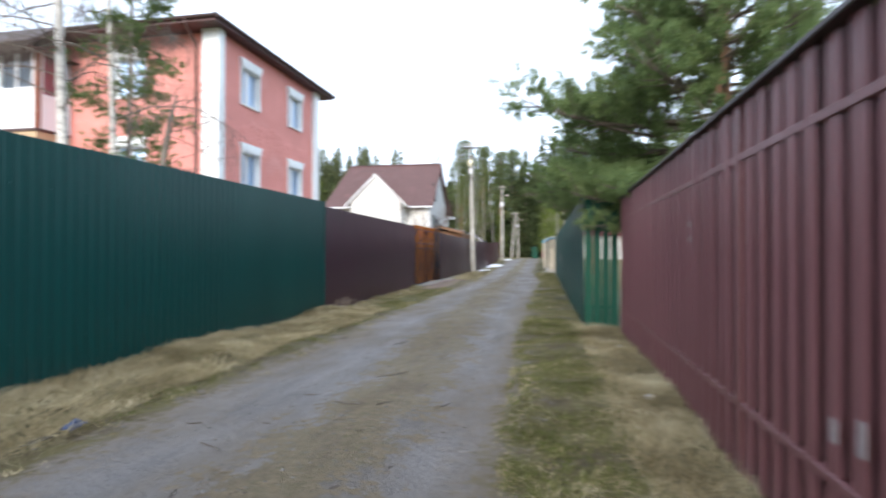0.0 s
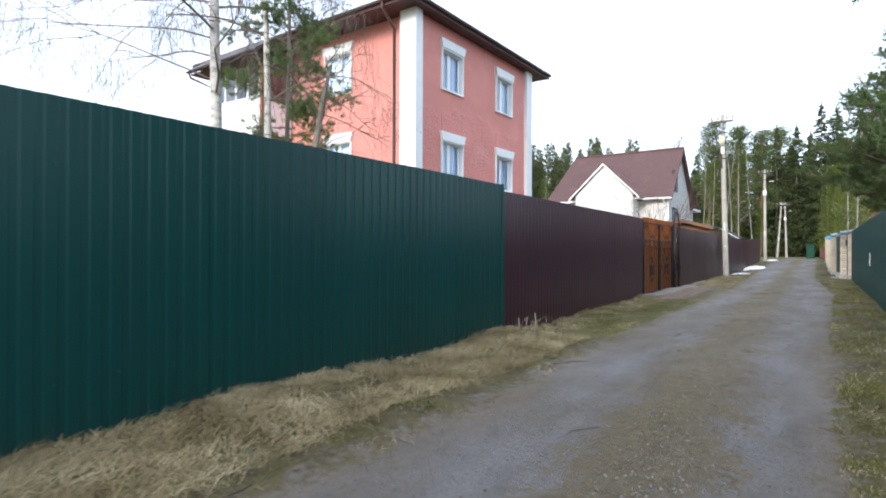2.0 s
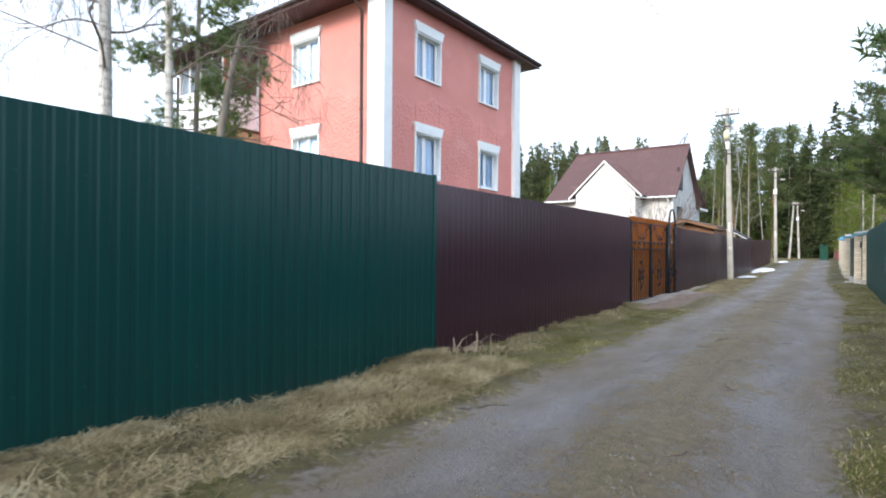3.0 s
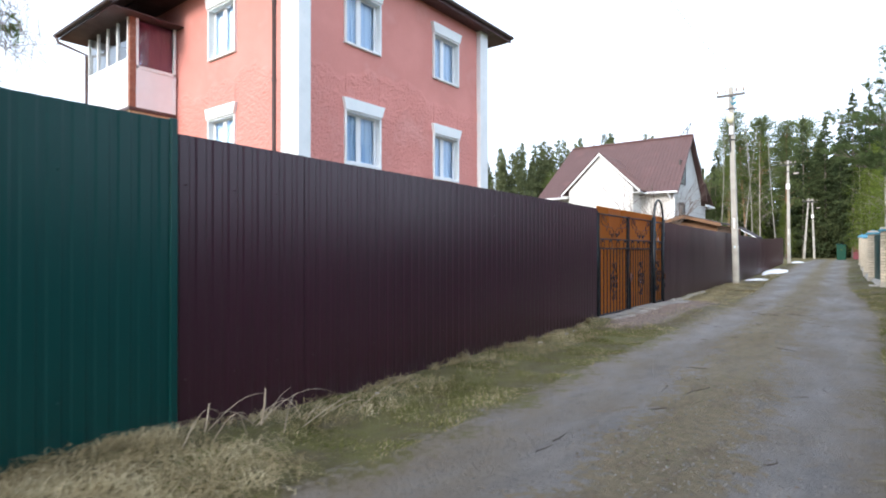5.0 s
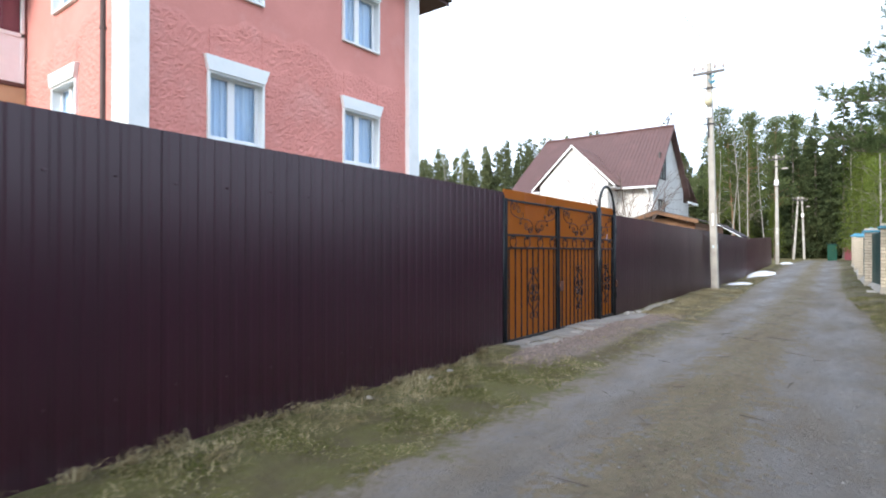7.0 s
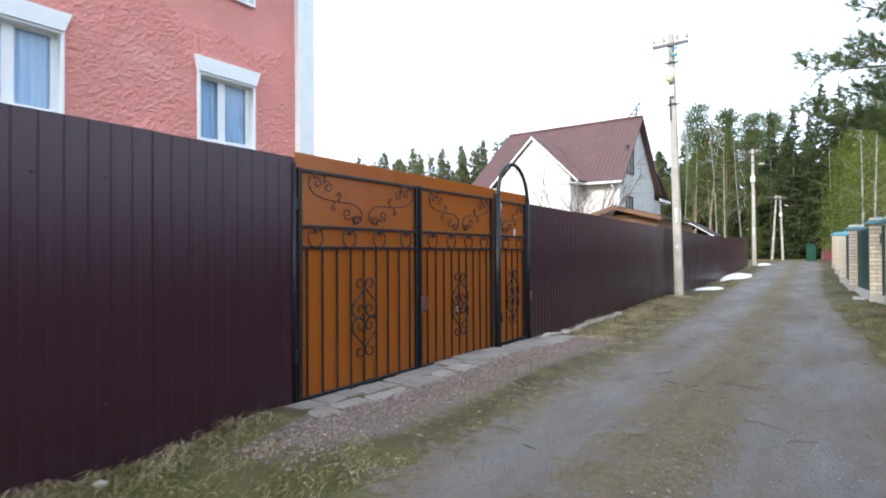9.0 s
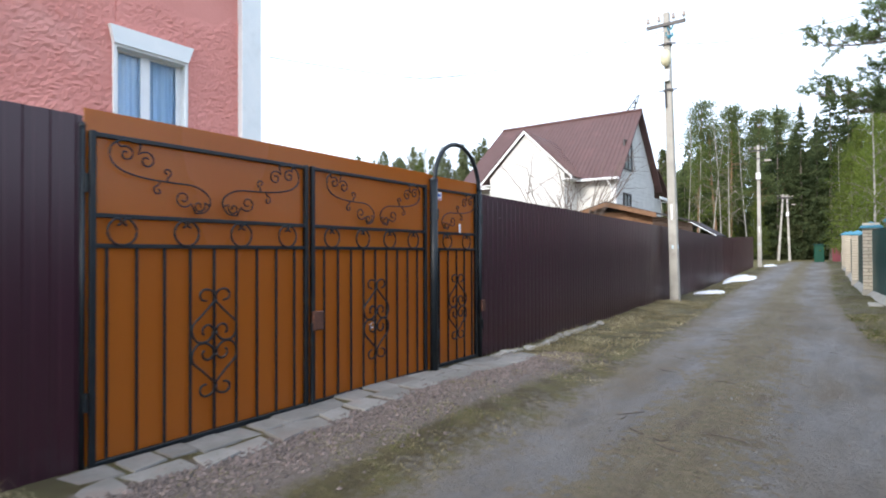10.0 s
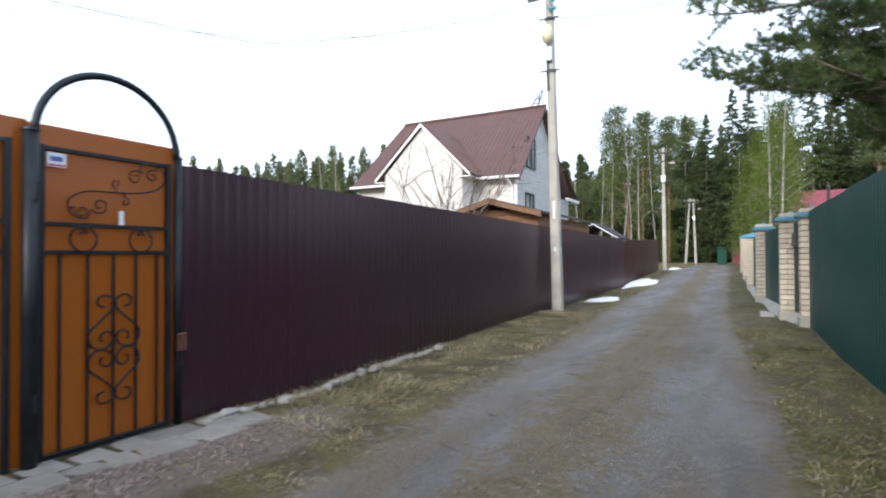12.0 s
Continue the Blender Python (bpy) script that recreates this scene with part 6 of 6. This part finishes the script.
# edge of the wood at the end of the lane
for i in range(34):
    x = -34 + i * 2.3 + gf.uniform(-0.9, 0.9)
    y = 68 + gf.uniform(0, 9) + (6 if -4 < x < 4 else 0)
    plant("spruce" if gf.uniform() < (0.68 if x > -10 else 0.3) else "pine", x, y, gf.uniform(0.86, 1.08) * (0.66 if x < -11 else 0.92 if x < -3 else 1.02))
for i in range(22):
    plant("pine" if i % 3 else "spruce", -30 + i * 3.6 + gf.uniform(-1.5, 1.5), 82 + gf.uniform(0, 8), gf.uniform(0.9, 1.05) * (0.72 if i < 6 else 1.0))
for x, y, s in ((-6.5, 56, 1.0), (-5.2, 54, 0.95), (-4.4, 53, 1.0), (-3.4, 57, 0.9), (-7.8, 58, 1.05), (4.9, 33.8, 0.86), (5.4, 34.6, 0.9), (5.6, 44, 0.9), (7.9, 49, 0.8), (3.6, 58, 0.9), (12, 49, 0.8), (-9.5, 60, 1.0), (-12, 62, 1.0)):
    plant("birch", x, y, s)
for x, y, s in ((5.6, 37.5, 0.95), (4.9, 42.0, 1.0), (4.2, 46.5, 1.05), (4.9, 51, 1.2), (-3.0, 60, 0.7), (-5.8, 61, 0.8), (4.6, 57, 1.25), (6.6, 47, 1.1)):
    plant("larch", x, y, s)
# trees across the gardens, far off
for i in range(9):
    k = i / 8
    x, y = -24 - 110 * k + gf.uniform(-3, 3), 84 + 22 * k + gf.uniform(-6, 14)
    plant("pine" if gf.uniform() < 0.6 else ("spruce" if gf.uniform() < 0.7 else "birch"), x, y, gf.uniform(0.7, 0.95))
for i in range(18):
    plant("pine" if i % 3 else "spruce", 12 + gf.uniform(0, 16), 60 + i * 1.2 + gf.uniform(-2, 2), gf.uniform(0.8, 1.0))
for x, y in ((-30, 42), (-35, 47), (-27, 52), (-41, 56)):
    plant("birch", x, y, 0.9)


def woods(name, label, spots, seed, material):
    """Distant wood: many trees in one mesh, crowns of small clumps on dark stems."""
    g = np.random.default_rng(seed)
    m = M()
    for x, y, h in spots:
        m.tube([(x, y, 0.3), (x, y, h * 0.9)], [0.18, 0.04], 4, False)
        n = 760
        k = g.uniform(0.0, 1, n)
        R = (1 - k) ** 0.8 * h * 0.18 + 0.15
        a = g.uniform(0, 6.28, n)
        u = g.uniform(0.3, 1, n)
        cards(m, np.stack([x + np.cos(a) * R * u, y + np.sin(a) * R * u, k * h + g.normal(0, 0.15, n)], 1), 0.46, g, 0.1)
    return solid(name, m, material, label, "wood", kind="stuff")


ws = [(gf.uniform(-45, 60), gf.uniform(86, 115), gf.uniform(14, 19)) for _ in range(230)]
ws += [(gf.uniform(-30, 45), gf.uniform(74, 90), gf.uniform(3.0, 8.0)) for _ in range(190)]
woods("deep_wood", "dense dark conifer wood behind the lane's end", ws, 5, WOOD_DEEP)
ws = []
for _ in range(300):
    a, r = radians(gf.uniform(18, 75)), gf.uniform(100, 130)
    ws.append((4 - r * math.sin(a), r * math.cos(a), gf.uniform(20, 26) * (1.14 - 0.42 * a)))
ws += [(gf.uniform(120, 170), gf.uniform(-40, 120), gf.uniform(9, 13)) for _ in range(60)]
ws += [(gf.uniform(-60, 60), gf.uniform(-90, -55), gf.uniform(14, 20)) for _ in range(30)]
# The far belt takes the needles whose colour holds the haze.
woods("far_wood", "conifer wood far off across the gardens", ws, 6, WOOD_HAZED)


# ---- grass, stones and small things ----
def blades(m, x, y, h, w, lean, g):
    n = len(x)
    z = relief(x, y) - 0.01
    az = 2.2 * rough_noise(x * 1.5, y * 1.5) + g.normal(0, 0.9, n)
    d = np.stack([np.cos(az), np.sin(az), np.zeros(n)], 1)
    s = np.stack([-np.sin(az), np.cos(az), np.zeros(n)], 1) * w[:, None]
    b = np.stack([x, y, z], 1)
    mid = b + d * (h * lean * 0.35)[:, None] + np.array((0, 0, 1)) * (h * 0.6)[:, None]
    tip = b + d * (h * lean)[:, None] + np.array((0, 0, 1)) * (h * np.clip(1.0 - 0.45 * lean, 0.12, 1))[:, None]
    v = np.stack([b - s, b + s, mid + s * 0.7, mid - s * 0.7, tip], 1)
    i = np.arange(n)[:, None] * 5
    base = m.n
    m.add(v, i + np.array([[0, 1, 2, 3]]))
    m.f.append(i + np.array([[3, 2, 4]]) + base)


gg = np.random.default_rng(12)


def verge_points(n, y0, y1, side, lo, hi, power=1.0):
    y = gg.uniform(y0, y1, n)
    k = gg.uniform(0, 1, n) ** power
    if side < 0:
        f = np.interp(y, [-30, -8.1, -8.0, 0, 4.4, 26, 39], [0.26, 0.26, 0.23, 0.02, 0.02, -0.78, -1.0])
        e = np.interp(y, EDGE_Y, EDGE_L)
    else:
        f = np.interp(y, [-30, -10, -9.7, 12.9, 38.5], [5.66, 5.64, 5.16, 4.72, 3.75])
        e = np.interp(y, EDGE_Y, EDGE_R)
    return f + (e - f) * (lo + (hi - lo) * k), y


def grass(name, label, spec, material):
    m = M()
    for n, y0, y1, side, lo, hi, power, h, lean in spec:
        n = int(n * 0.8)
        x, y = verge_points(n, y0, y1, side, lo, hi, power)
        clump = rough_noise(x * 6.0, y * 6.0)
        keep = clump > gg.normal(-1.6 if lean < 2.0 else -0.75 if side < 0 else -1.0, 0.6, n)
        x, y = x[keep], y[keep]
        k = len(x)
        blades(m, x, y, h * gg.uniform(0.4, 1.25, k) * (0.8 + 0.4 * np.clip(clump[keep], -0.5, 1.4)), gg.uniform(0.0015, 0.0042, k), gg.uniform(0.4 * lean, lean, k), gg)
    return solid(name, m, material, label, "grass", kind="stuff")


grass("dry_grass", "matted straw-coloured dry grass along the fences", [
    (26000, -19, -8.0, -1, 0.0, 0.32, 1.2, 0.075, 3.8), (40000, -19, -8.0, -1, 0.10, 0.80, 1.4, 0.055, 5.5), (6000, -19, -8.0, -1, 0.6, 1.1, 1.0, 0.03, 4.5),
    (7000, -8.0, -0.3, -1, 0.0, 0.2, 1.4, 0.04, 3.6), (14000, -8.0, -0.3, -1, 0.10, 1.0, 1.0, 0.036, 3.0),
    (14000, 4.5, 14, -1, 0.0, 0.95, 1.2, 0.07, 4.0), (10000, 14, 30, -1, 0.0, 0.95, 1.0, 0.06, 3.0),
    (14000, -18, -9.8, 1, 0.0, 0.4, 1.2, 0.08, 4.0), (24000, -18, -9.0, 1, 0.2, 1.1, 1.0, 0.04, 3.5),
    (18000, -9.7, 12.5, 1, 0.0, 1.05, 1.0, 0.05, 3.6), (9000, -0.6, 5.4, -1, 0.4, 1.1, 1.0, 0.025, 4.0)], GRASS_DRY)
grass("green_grass", "short fresh green grass on the verges", [
    (16000, -19, -8.0, -1, 0.2, 0.95, 1.0, 0.05, 4.0), (46000, -8.0, -0.6, -1, 0.03, 0.98, 1.0, 0.034, 1.8), (16000, -8.0, -0.6, -1, 0.0, 0.7, 1.2, 0.042, 2.6),
    (5000, -0.6, 8, -1, 0.2, 0.9, 1.0, 0.03, 2.4), (6000, 12, 30, -1, 0.3, 1.0, 1.0, 0.04, 2.6),
    (26000, -18, -9.0, 1, 0.3, 1.08, 0.9, 0.055, 3.6), (26000, -9.7, 12.5, 1, 0.0, 1.05, 1.0, 0.06, 3.4),
    (8000, 11, 31, 1, 0.0, 1.0, 1.0, 0.05, 2.0)], GRASS_GREEN)
# long bleached straws lying curled on the verges
st = M()
for n, y0, y1, side, lo, hi, ln in ((24000, -19, -7.9, -1, 0.0, 0.85, 0.22), (4000, -7.9, -0.4, -1, 0.0, 0.5, 0.13), (4000, 5, 14, -1, 0.0, 0.5, 0.16), (6000, -18, -9.8, 1, 0.0, 0.45, 0.2)):
    x, y = verge_points(n, y0, y1, side, lo, hi, 1.1)
    keep = rough_noise(x * 4, y * 4) > gg.normal(-0.5, 0.6, n)
    x, y = x[keep], y[keep]
    n = len(x)
    az, curl = 1.2 * rough_noise(x * 2, y * 2) + gg.normal(1.2, 1.1, n), gg.normal(0, 1.6, n)
    ln_, wd, hgt = ln * gg.uniform(0.5, 1.4, n), gg.uniform(0.0012, 0.0026, n), gg.uniform(0.012, 0.07, n)
    px, py, rows = x.copy(), y.copy(), []
    for i in range(5):
        k = i / 4
        s2 = np.stack([-np.sin(az), np.cos(az), np.zeros(n)], 1) * (wd * (1 - 0.7 * k))[:, None]
        c = np.stack([px, py, relief(px, py) + 0.012 + hgt * math.sin(math.pi * (0.12 + 0.86 * k))], 1)
        rows += [c - s2, c + s2]
        px, py, az = px + np.cos(az) * ln_ / 4, py + np.sin(az) * ln_ / 4, az + curl / 4
    v = np.stack(rows, 1)
    st.add(v, (np.arange(n)[:, None, None] * 10 + np.array([[2 * i, 2 * i + 1, 2 * i + 3, 2 * i + 2] for i in range(4)])[None]).reshape(-1, 4))
solid("straw", st, GRASS_DRY, "long bleached straws lying on the matted verge", "grass", kind="stuff")
# bleached tufts standing against the foot of the chocolate fence
tf = M()
for y0 in np.arange(-7.9, -0.4, 0.21):
    if gg.uniform() < 0.35:
        continue
    k = int(gg.integers(40, 120))
    y = y0 + gg.uniform(-0.1, 0.1) + gg.normal(0, 0.035, k)
    x = np.interp(y, [-8, 0], [0.23, 0.02]) + 0.05 + np.abs(gg.normal(0, 0.03, k))
    blades(tf, x, y, gg.uniform(0.06, 0.16, k) * gg.uniform(0.6, 1.2), gg.uniform(0.0015, 0.0035, k), gg.uniform(0.3, 1.6, k), gg)
solid("straw_tufts", tf, GRASS_DRY, "bleached grass tufts at the foot of the dark fence", "grass", kind="stuff")
mt = M()
nst = 16000
ys = gg.uniform(-18, 20, nst)
xs_ = np.interp(ys, MID_Y, MID_X) + gg.normal(0, 0.22, nst)
kp = rough_noise(xs_ * 5, ys * 3) > gg.normal(0.25, 0.5, nst)
xs_, ys = xs_[kp], ys[kp]
blades(mt, xs_, ys, gg.uniform(0.008, 0.03, len(ys)), gg.uniform(0.0016, 0.0034, len(ys)), gg.uniform(1.0, 3.5, len(ys)), gg)
solid("strip_grass", mt, GRASS_GREEN, "worn low grass strip between the wheel ruts", "grass", kind="stuff")


def stone_mesh(name, material, seed, flat=0.7):
    bm = bmesh.new()
    bmesh.ops.create_icosphere(bm, subdivisions=1, radius=1.0)
    g = np.random.default_rng(seed)
    for v in bm.verts:
        v.co *= float(g.uniform(0.72, 1.15))
        v.co.z *= flat
    me = bpy.data.meshes.new(name)
    bm.to_mesh(me)
    bm.free()
    me.materials.append(material)
    return me


rocks = [stone_mesh("rock", ROCK, s) for s in range(5)]
gs = np.random.default_rng(15)


def rock(x, y, r, label, group):
    ob = new("stone", rocks[int(gs.integers(5))])
    ob.matrix_basis = Matrix.Translation((x, y, float(relief(np.float64(x), np.float64(y))) + r * 0.25)) @ Matrix.Rotation(gs.uniform(0, 6.28), 4, "Z") @ Matrix.Diagonal((r, r * gs.uniform(0.7, 1.1), r * 0.8, 1))
    return tagged(ob, label, "stone", group)


for i in range(46):
    y = 4.45 + i * 0.088 + gs.uniform(-0.03, 0.03)
    fx = np.interp(y, [4.4, 26], [0.02, -0.78])
    rock(fx + 0.09 + gs.uniform(0, 0.07), y, gs.uniform(0.035, 0.085), "pale broken stone along the fence foot", "stones along the fence foot")
for x, y, r in ((0.55, -5.9, 0.03), (0.42, -6.3, 0.03), (0.30, -2.0, 0.05), (5.5, -11.6, 0.07), (5.45, -14.0, 0.06), (0.32, -2.9, 0.04), (0.26, -1.6, 0.045)):
    rock(x, y, r, "pale stone lying in the grass", "stones in the grass")


def scatter(name, label, material, n, xs, ys, size, seed):
    """Loose stones in one mesh, each an octahedron of its own shape."""
    g = np.random.default_rng(seed)
    x, y = xs(g, n), g.uniform(*ys, n)
    z = relief(x, y)
    r = size[0] + (size[1] - size[0]) * g.uniform(0, 1, n) ** 2.5
    o = np.array([(1, 0, 0), (0, 1, 0), (-1, 0, 0), (0, -1, 0), (0, 0, 0.7), (0, 0, -0.6)], float)
    v = o[None] * g.uniform(0.6, 1.3, (n, 6, 1)) * r[:, None, None]
    a = g.uniform(0, 6.28, n)
    c, s = np.cos(a)[:, None], np.sin(a)[:, None]
    v = np.stack([v[..., 0] * c - v[..., 1] * s, v[..., 0] * s + v[..., 1] * c, v[..., 2]], -1) + np.stack([x, y, z + r * 0.15], 1)[:, None]
    f = np.array([(0, 1, 4), (1, 2, 4), (2, 3, 4), (3, 0, 4), (1, 0, 5), (2, 1, 5), (3, 2, 5), (0, 3, 5)])
    m = M()
    m.add(v, (np.arange(n)[:, None, None] * 6 + f[None]).reshape(-1, 3))
    return solid(name, m, material, label, "gravel", kind="stuff")


patches = np.random.default_rng(41)
sy = patches.uniform(-17, 12, 46)
side = np.where(patches.uniform(0, 1, 46) < 0.7, patches.normal(0.22, 0.14, 46), patches.uniform(0.6, 1.2, 46))
spots = np.stack([np.interp(sy, MID_Y, MID_X) + side, sy], 1)
gm2 = M()
for cx, cy in spots:
    n = 80
    x, y = cx + patches.normal(0, 0.13, n), cy + patches.normal(0, 0.55, n)
    r = patches.uniform(0.004, 0.013, n)
    z = relief(x, y) + r * 0.1
    for i in range(n):
        a = patches.uniform(0, 6.28)
        c, s = math.cos(a) * r[i], math.sin(a) * r[i]
        gm2.add([(x[i] + c, y[i] + s, z[i]), (x[i] - s * 0.8, y[i] + c * 0.8, z[i]), (x[i] - c, y[i] - s, z[i]), (x[i] + s * 0.7, y[i] - c * 0.7, z[i]), (x[i], y[i], z[i] + r[i] * 0.55)], [(0, 1, 4), (1, 2, 4), (2, 3, 4), (3, 0, 4)])
solid("gravel_patches", gm2, mat("pale_chippings", (0.165, 0.16, 0.15), (0.12, 0.115, 0.11), 20, 0.9, 0, 0.2, 90, island=0.35), "patches of pale chippings on the lane", "gravel", kind="stuff")
scatter("road_gravel", "loose grey gravel on the lane", PEBBLE, 6000, lambda g, n: np.clip(3.15 + g.normal(0, 0.6, n), 1.2, 5.0), (-18, 14), (0.004, 0.015), 3)
scatter("crushed_stone", "pinkish crushed stone in front of the gate", PINKGRAVEL, 8000, lambda g, n: 0.45 + np.abs(g.normal(0, 0.30, n)), (-0.9, 5.4), (0.007, 0.024), 4)

lt = M()
gl2 = np.random.default_rng(52)
nl = 11000
yl = gl2.uniform(-18, 16, nl)
xl = np.interp(yl, MID_Y, MID_X) + gl2.normal(0, 0.40, nl)
kl = rough_noise(xl * 2.2, yl * 3) > gl2.normal(0.45, 0.25, nl)
xl, yl = xl[kl], yl[kl]
al, rl = gl2.uniform(0, 6.28, len(xl)), gl2.uniform(0.004, 0.015, len(xl))
zl = relief(xl, yl) + 0.004
tri = np.stack([np.stack([xl + rl * np.cos(al + d) * k, yl + rl * np.sin(al + d) * k, zl + h * rl], 1) for d, k, h in ((0, 1.5, 0.0), (1.9, 0.6, 0.35), (3.14, 1.2, 0.0), (4.5, 0.6, 0.1))], 1)
lt.add(tri, np.arange(4 * len(xl)).reshape(-1, 4))
solid("leaf_litter", lt, mat("brown_litter", (0.080, 0.060, 0.043), (0.115, 0.088, 0.062), 9, 0.9, 0, 0, island=0.4), "brown leaf litter and bark crumbs on the lane", "litter", kind="stuff")

# flagstones below the gate
paving = thing("paving", (0.22, 2.2, 0), "grey irregular flagstones below the gate", "paving", kind="structure")
gp2 = np.random.default_rng(18)
for row in range(2):
    y = -0.15
    while y < 4.5:
        w = gp2.uniform(0.18, 0.40)
        x0, x1 = (0.03, 0.27) if row == 0 else (0.285, 0.52)
        j = gp2.uniform(-0.05, 0.05, (4, 2)) * min(1.0, w / 0.2)
        q = np.array([(x0, y), (x1, y), (x1, y + w - 0.02), (x0, y + w - 0.02)]) + j * (0.6 if row == 0 else 1.0)
        t = float(relief(np.float64((x0 + x1) / 2), np.float64(y + w / 2))) + 0.004 + gp2.uniform(0, 0.014)
        b = np.concatenate([np.c_[q, np.full(4, -0.09)], np.c_[q, np.full(4, t - 0.01)], np.c_[q * 0.96 + q.mean(0) * 0.04, np.full(4, t)]])
        part("flagstone", M().add(b, [(8, 9, 10, 11), (0, 1, 5, 4), (1, 2, 6, 5), (2, 3, 7, 6), (3, 0, 4, 7), (4, 5, 9, 8), (5, 6, 10, 9), (6, 7, 11, 10), (7, 4, 8, 11)]), FLAG, paving)
        y += w


def snow_patch(label, cx, cy, rx, ry, h, seed):
    """A thin melting snow patch with an uneven rim."""
    g = np.random.default_rng(seed)
    n, rings = 36, 6
    wob = 1 + 0.22 * np.sin(np.arange(n) * 2 * math.pi / n * 3 + g.uniform(0, 6)) + g.normal(0, 0.07, n)
    v, f = [(cx, cy, float(ground_z(cy)) + h)], []
    for r in range(1, rings + 1):
        k = r / rings
        for i in range(n):
            a = i * 2 * math.pi / n
            x, y = cx + rx * k * wob[i] * math.cos(a), cy + ry * k * wob[i] * math.sin(a)
            v.append((x, y, float(relief(np.float64(x), np.float64(y))) + h * (1 - k ** 3) + g.normal(0, 0.006) - (0.01 if r == rings else -0.006)))
    m = M().add(v, [(1 + r * n + i, 1 + r * n + (i + 1) % n, 1 + (r + 1) * n + (i + 1) % n, 1 + (r + 1) * n + i) for r in range(rings - 1) for i in range(n)])
    m.f.append(np.array([(0, 1 + i, 1 + (i + 1) % n) for i in range(n)]))
    return solid("snow_patch", m, SNOW, label, "snow", "melting snow patches", at=(cx, cy, 0), smooth=True)


snow_patch("melting white snow patch beside the pole", 0.12, 18.4, 0.42, 1.3, 0.05, 1)
snow_patch("larger white snow patch along the fence", -0.25, 27.5, 0.55, 2.6, 0.10, 2)
snow_patch("thin snow remains at the far pole", -0.35, 41.5, 0.4, 1.2, 0.08, 3)

# bent dry stalks at the joint of the two fences
stalks = M()
gk = np.random.default_rng(23)
for i in range(15):
    x, y = gk.uniform(0.34, 0.72), gk.uniform(-8.3, -6.7)
    h, L, az = gk.uniform(0.06, 0.24), gk.uniform(0.25, 0.8), gk.uniform(-0.6, 3.7)
    z = float(relief(np.float64(x), np.float64(y)))
    k = np.linspace(0, 1, 7)
    stalks.tube(np.stack([x + 0.25 * L * np.cos(az) * k, y + L * np.sin(az) * k * 0.9, z + h * np.sin(k * gk.uniform(1.4, 2.9))], 1), np.linspace(0.0042, 0.0016, 7), 4, False)
for x, y, h in ((0.45, -8.0, 0.20), (0.52, -7.6, 0.24)):
    stalks.tube([(x, y, -0.02), (x + 0.01, y + 0.02, h * 0.5), (x - 0.02, y + 0.05, h)], [0.008, 0.007, 0.005], 5)
solid("dry_stalks", stalks, TWIG_PALE, "bent pale dry stalks at the fence joint", "weeds", kind="stuff", at=(0.5, -7.6, 0))


def rag(name, label, material, cx, cy, rx, ry, h, seed):
    g = np.random.default_rng(seed)
    n = 14
    X2, Y2 = np.meshgrid(np.linspace(-1, 1, n), np.linspace(-1, 1, n))
    Zr = h * np.clip(1 - (X2 ** 2 + Y2 ** 2) * 0.6, 0.05, 1) * (0.6 + 0.4 * np.sin(X2 * 5 + g.uniform(0, 6)) * np.sin(Y2 * 4 + g.uniform(0, 6)))
    x = cx + rx * (X2 + 0.15 * np.sin(Y2 * 4))
    y = cy + ry * (Y2 + 0.2 * np.sin(X2 * 3))
    z = relief(x, y) + Zr + 0.01
    i = (np.arange(n - 1)[:, None] * n + np.arange(n - 1)[None]).ravel()
    m = M().add(np.stack([x, y, z], -1), np.stack([i, i + 1, i + n + 1, i + n], -1))
    return solid(name, m, material, label, "litter", at=(cx, cy, 0), smooth=True)


rag("rag", "crumpled dark blue rag lying on the verge", RAGBLUE, 1.62, -15.26, 0.05, 0.075, 0.07, 1)
rag("rag", "flat black scrap beside the blue rag", RAGBLACK, 1.58, -15.47, 0.04, 0.12, 0.025, 2)
tw2 = M()
gt = np.random.default_rng(31)
for i in range(70):
    x, y, a, L = gt.uniform(1.8, 4.2), gt.uniform(-16, 10), gt.uniform(0, 6.28), gt.uniform(0.06, 0.30)
    p0, p1 = np.array((x, y)), np.array((x + L * math.cos(a), y + L * math.sin(a)))
    mid = (p0 + p1) / 2 + gt.normal(0, 0.15 * L, 2)
    pts = [(*q, float(relief(np.float64(q[0]), np.float64(q[1]))) + 0.006) for q in (p0, mid, p1)]
    tw2.tube(pts, [0.004, 0.004, 0.002], 4, False)
solid("fallen_twigs", tw2, BARK_DARK, "small fallen twigs on the lane", "twigs", kind="stuff")

# bricks of the pillars
brick_me = M().box((-0.125, -0.06, 0), (0.125, 0.06, 0.082), 0.006).mesh("brick")
brick_me.materials.append(PALEBRICK)
for p in pillar_obs[:3]:
    for c in range(19):
        z = 0.225 + c * 0.099
        if z > 2.02:
            break
        for k in range(4):
            m = Matrix.Rotation(k * math.pi / 2, 4, "Z") @ Matrix.Translation((0.066 if c % 2 else -0.066, -0.132, z))
            piece("brick", brick_me, p, m)
for p in pillar_obs[3:]:
    o = origin(p)
    m = M()
    for c in range(18):
        z = 0.225 + c * 0.099
        w = 0.192
        m.box((o.x - w, o.y - w, o.z + z), (o.x + w, o.y + w, o.z + z + 0.08), 0.006)
    tagged(part("brick_courses", m, PALEBRICK, p), kind="stuff")
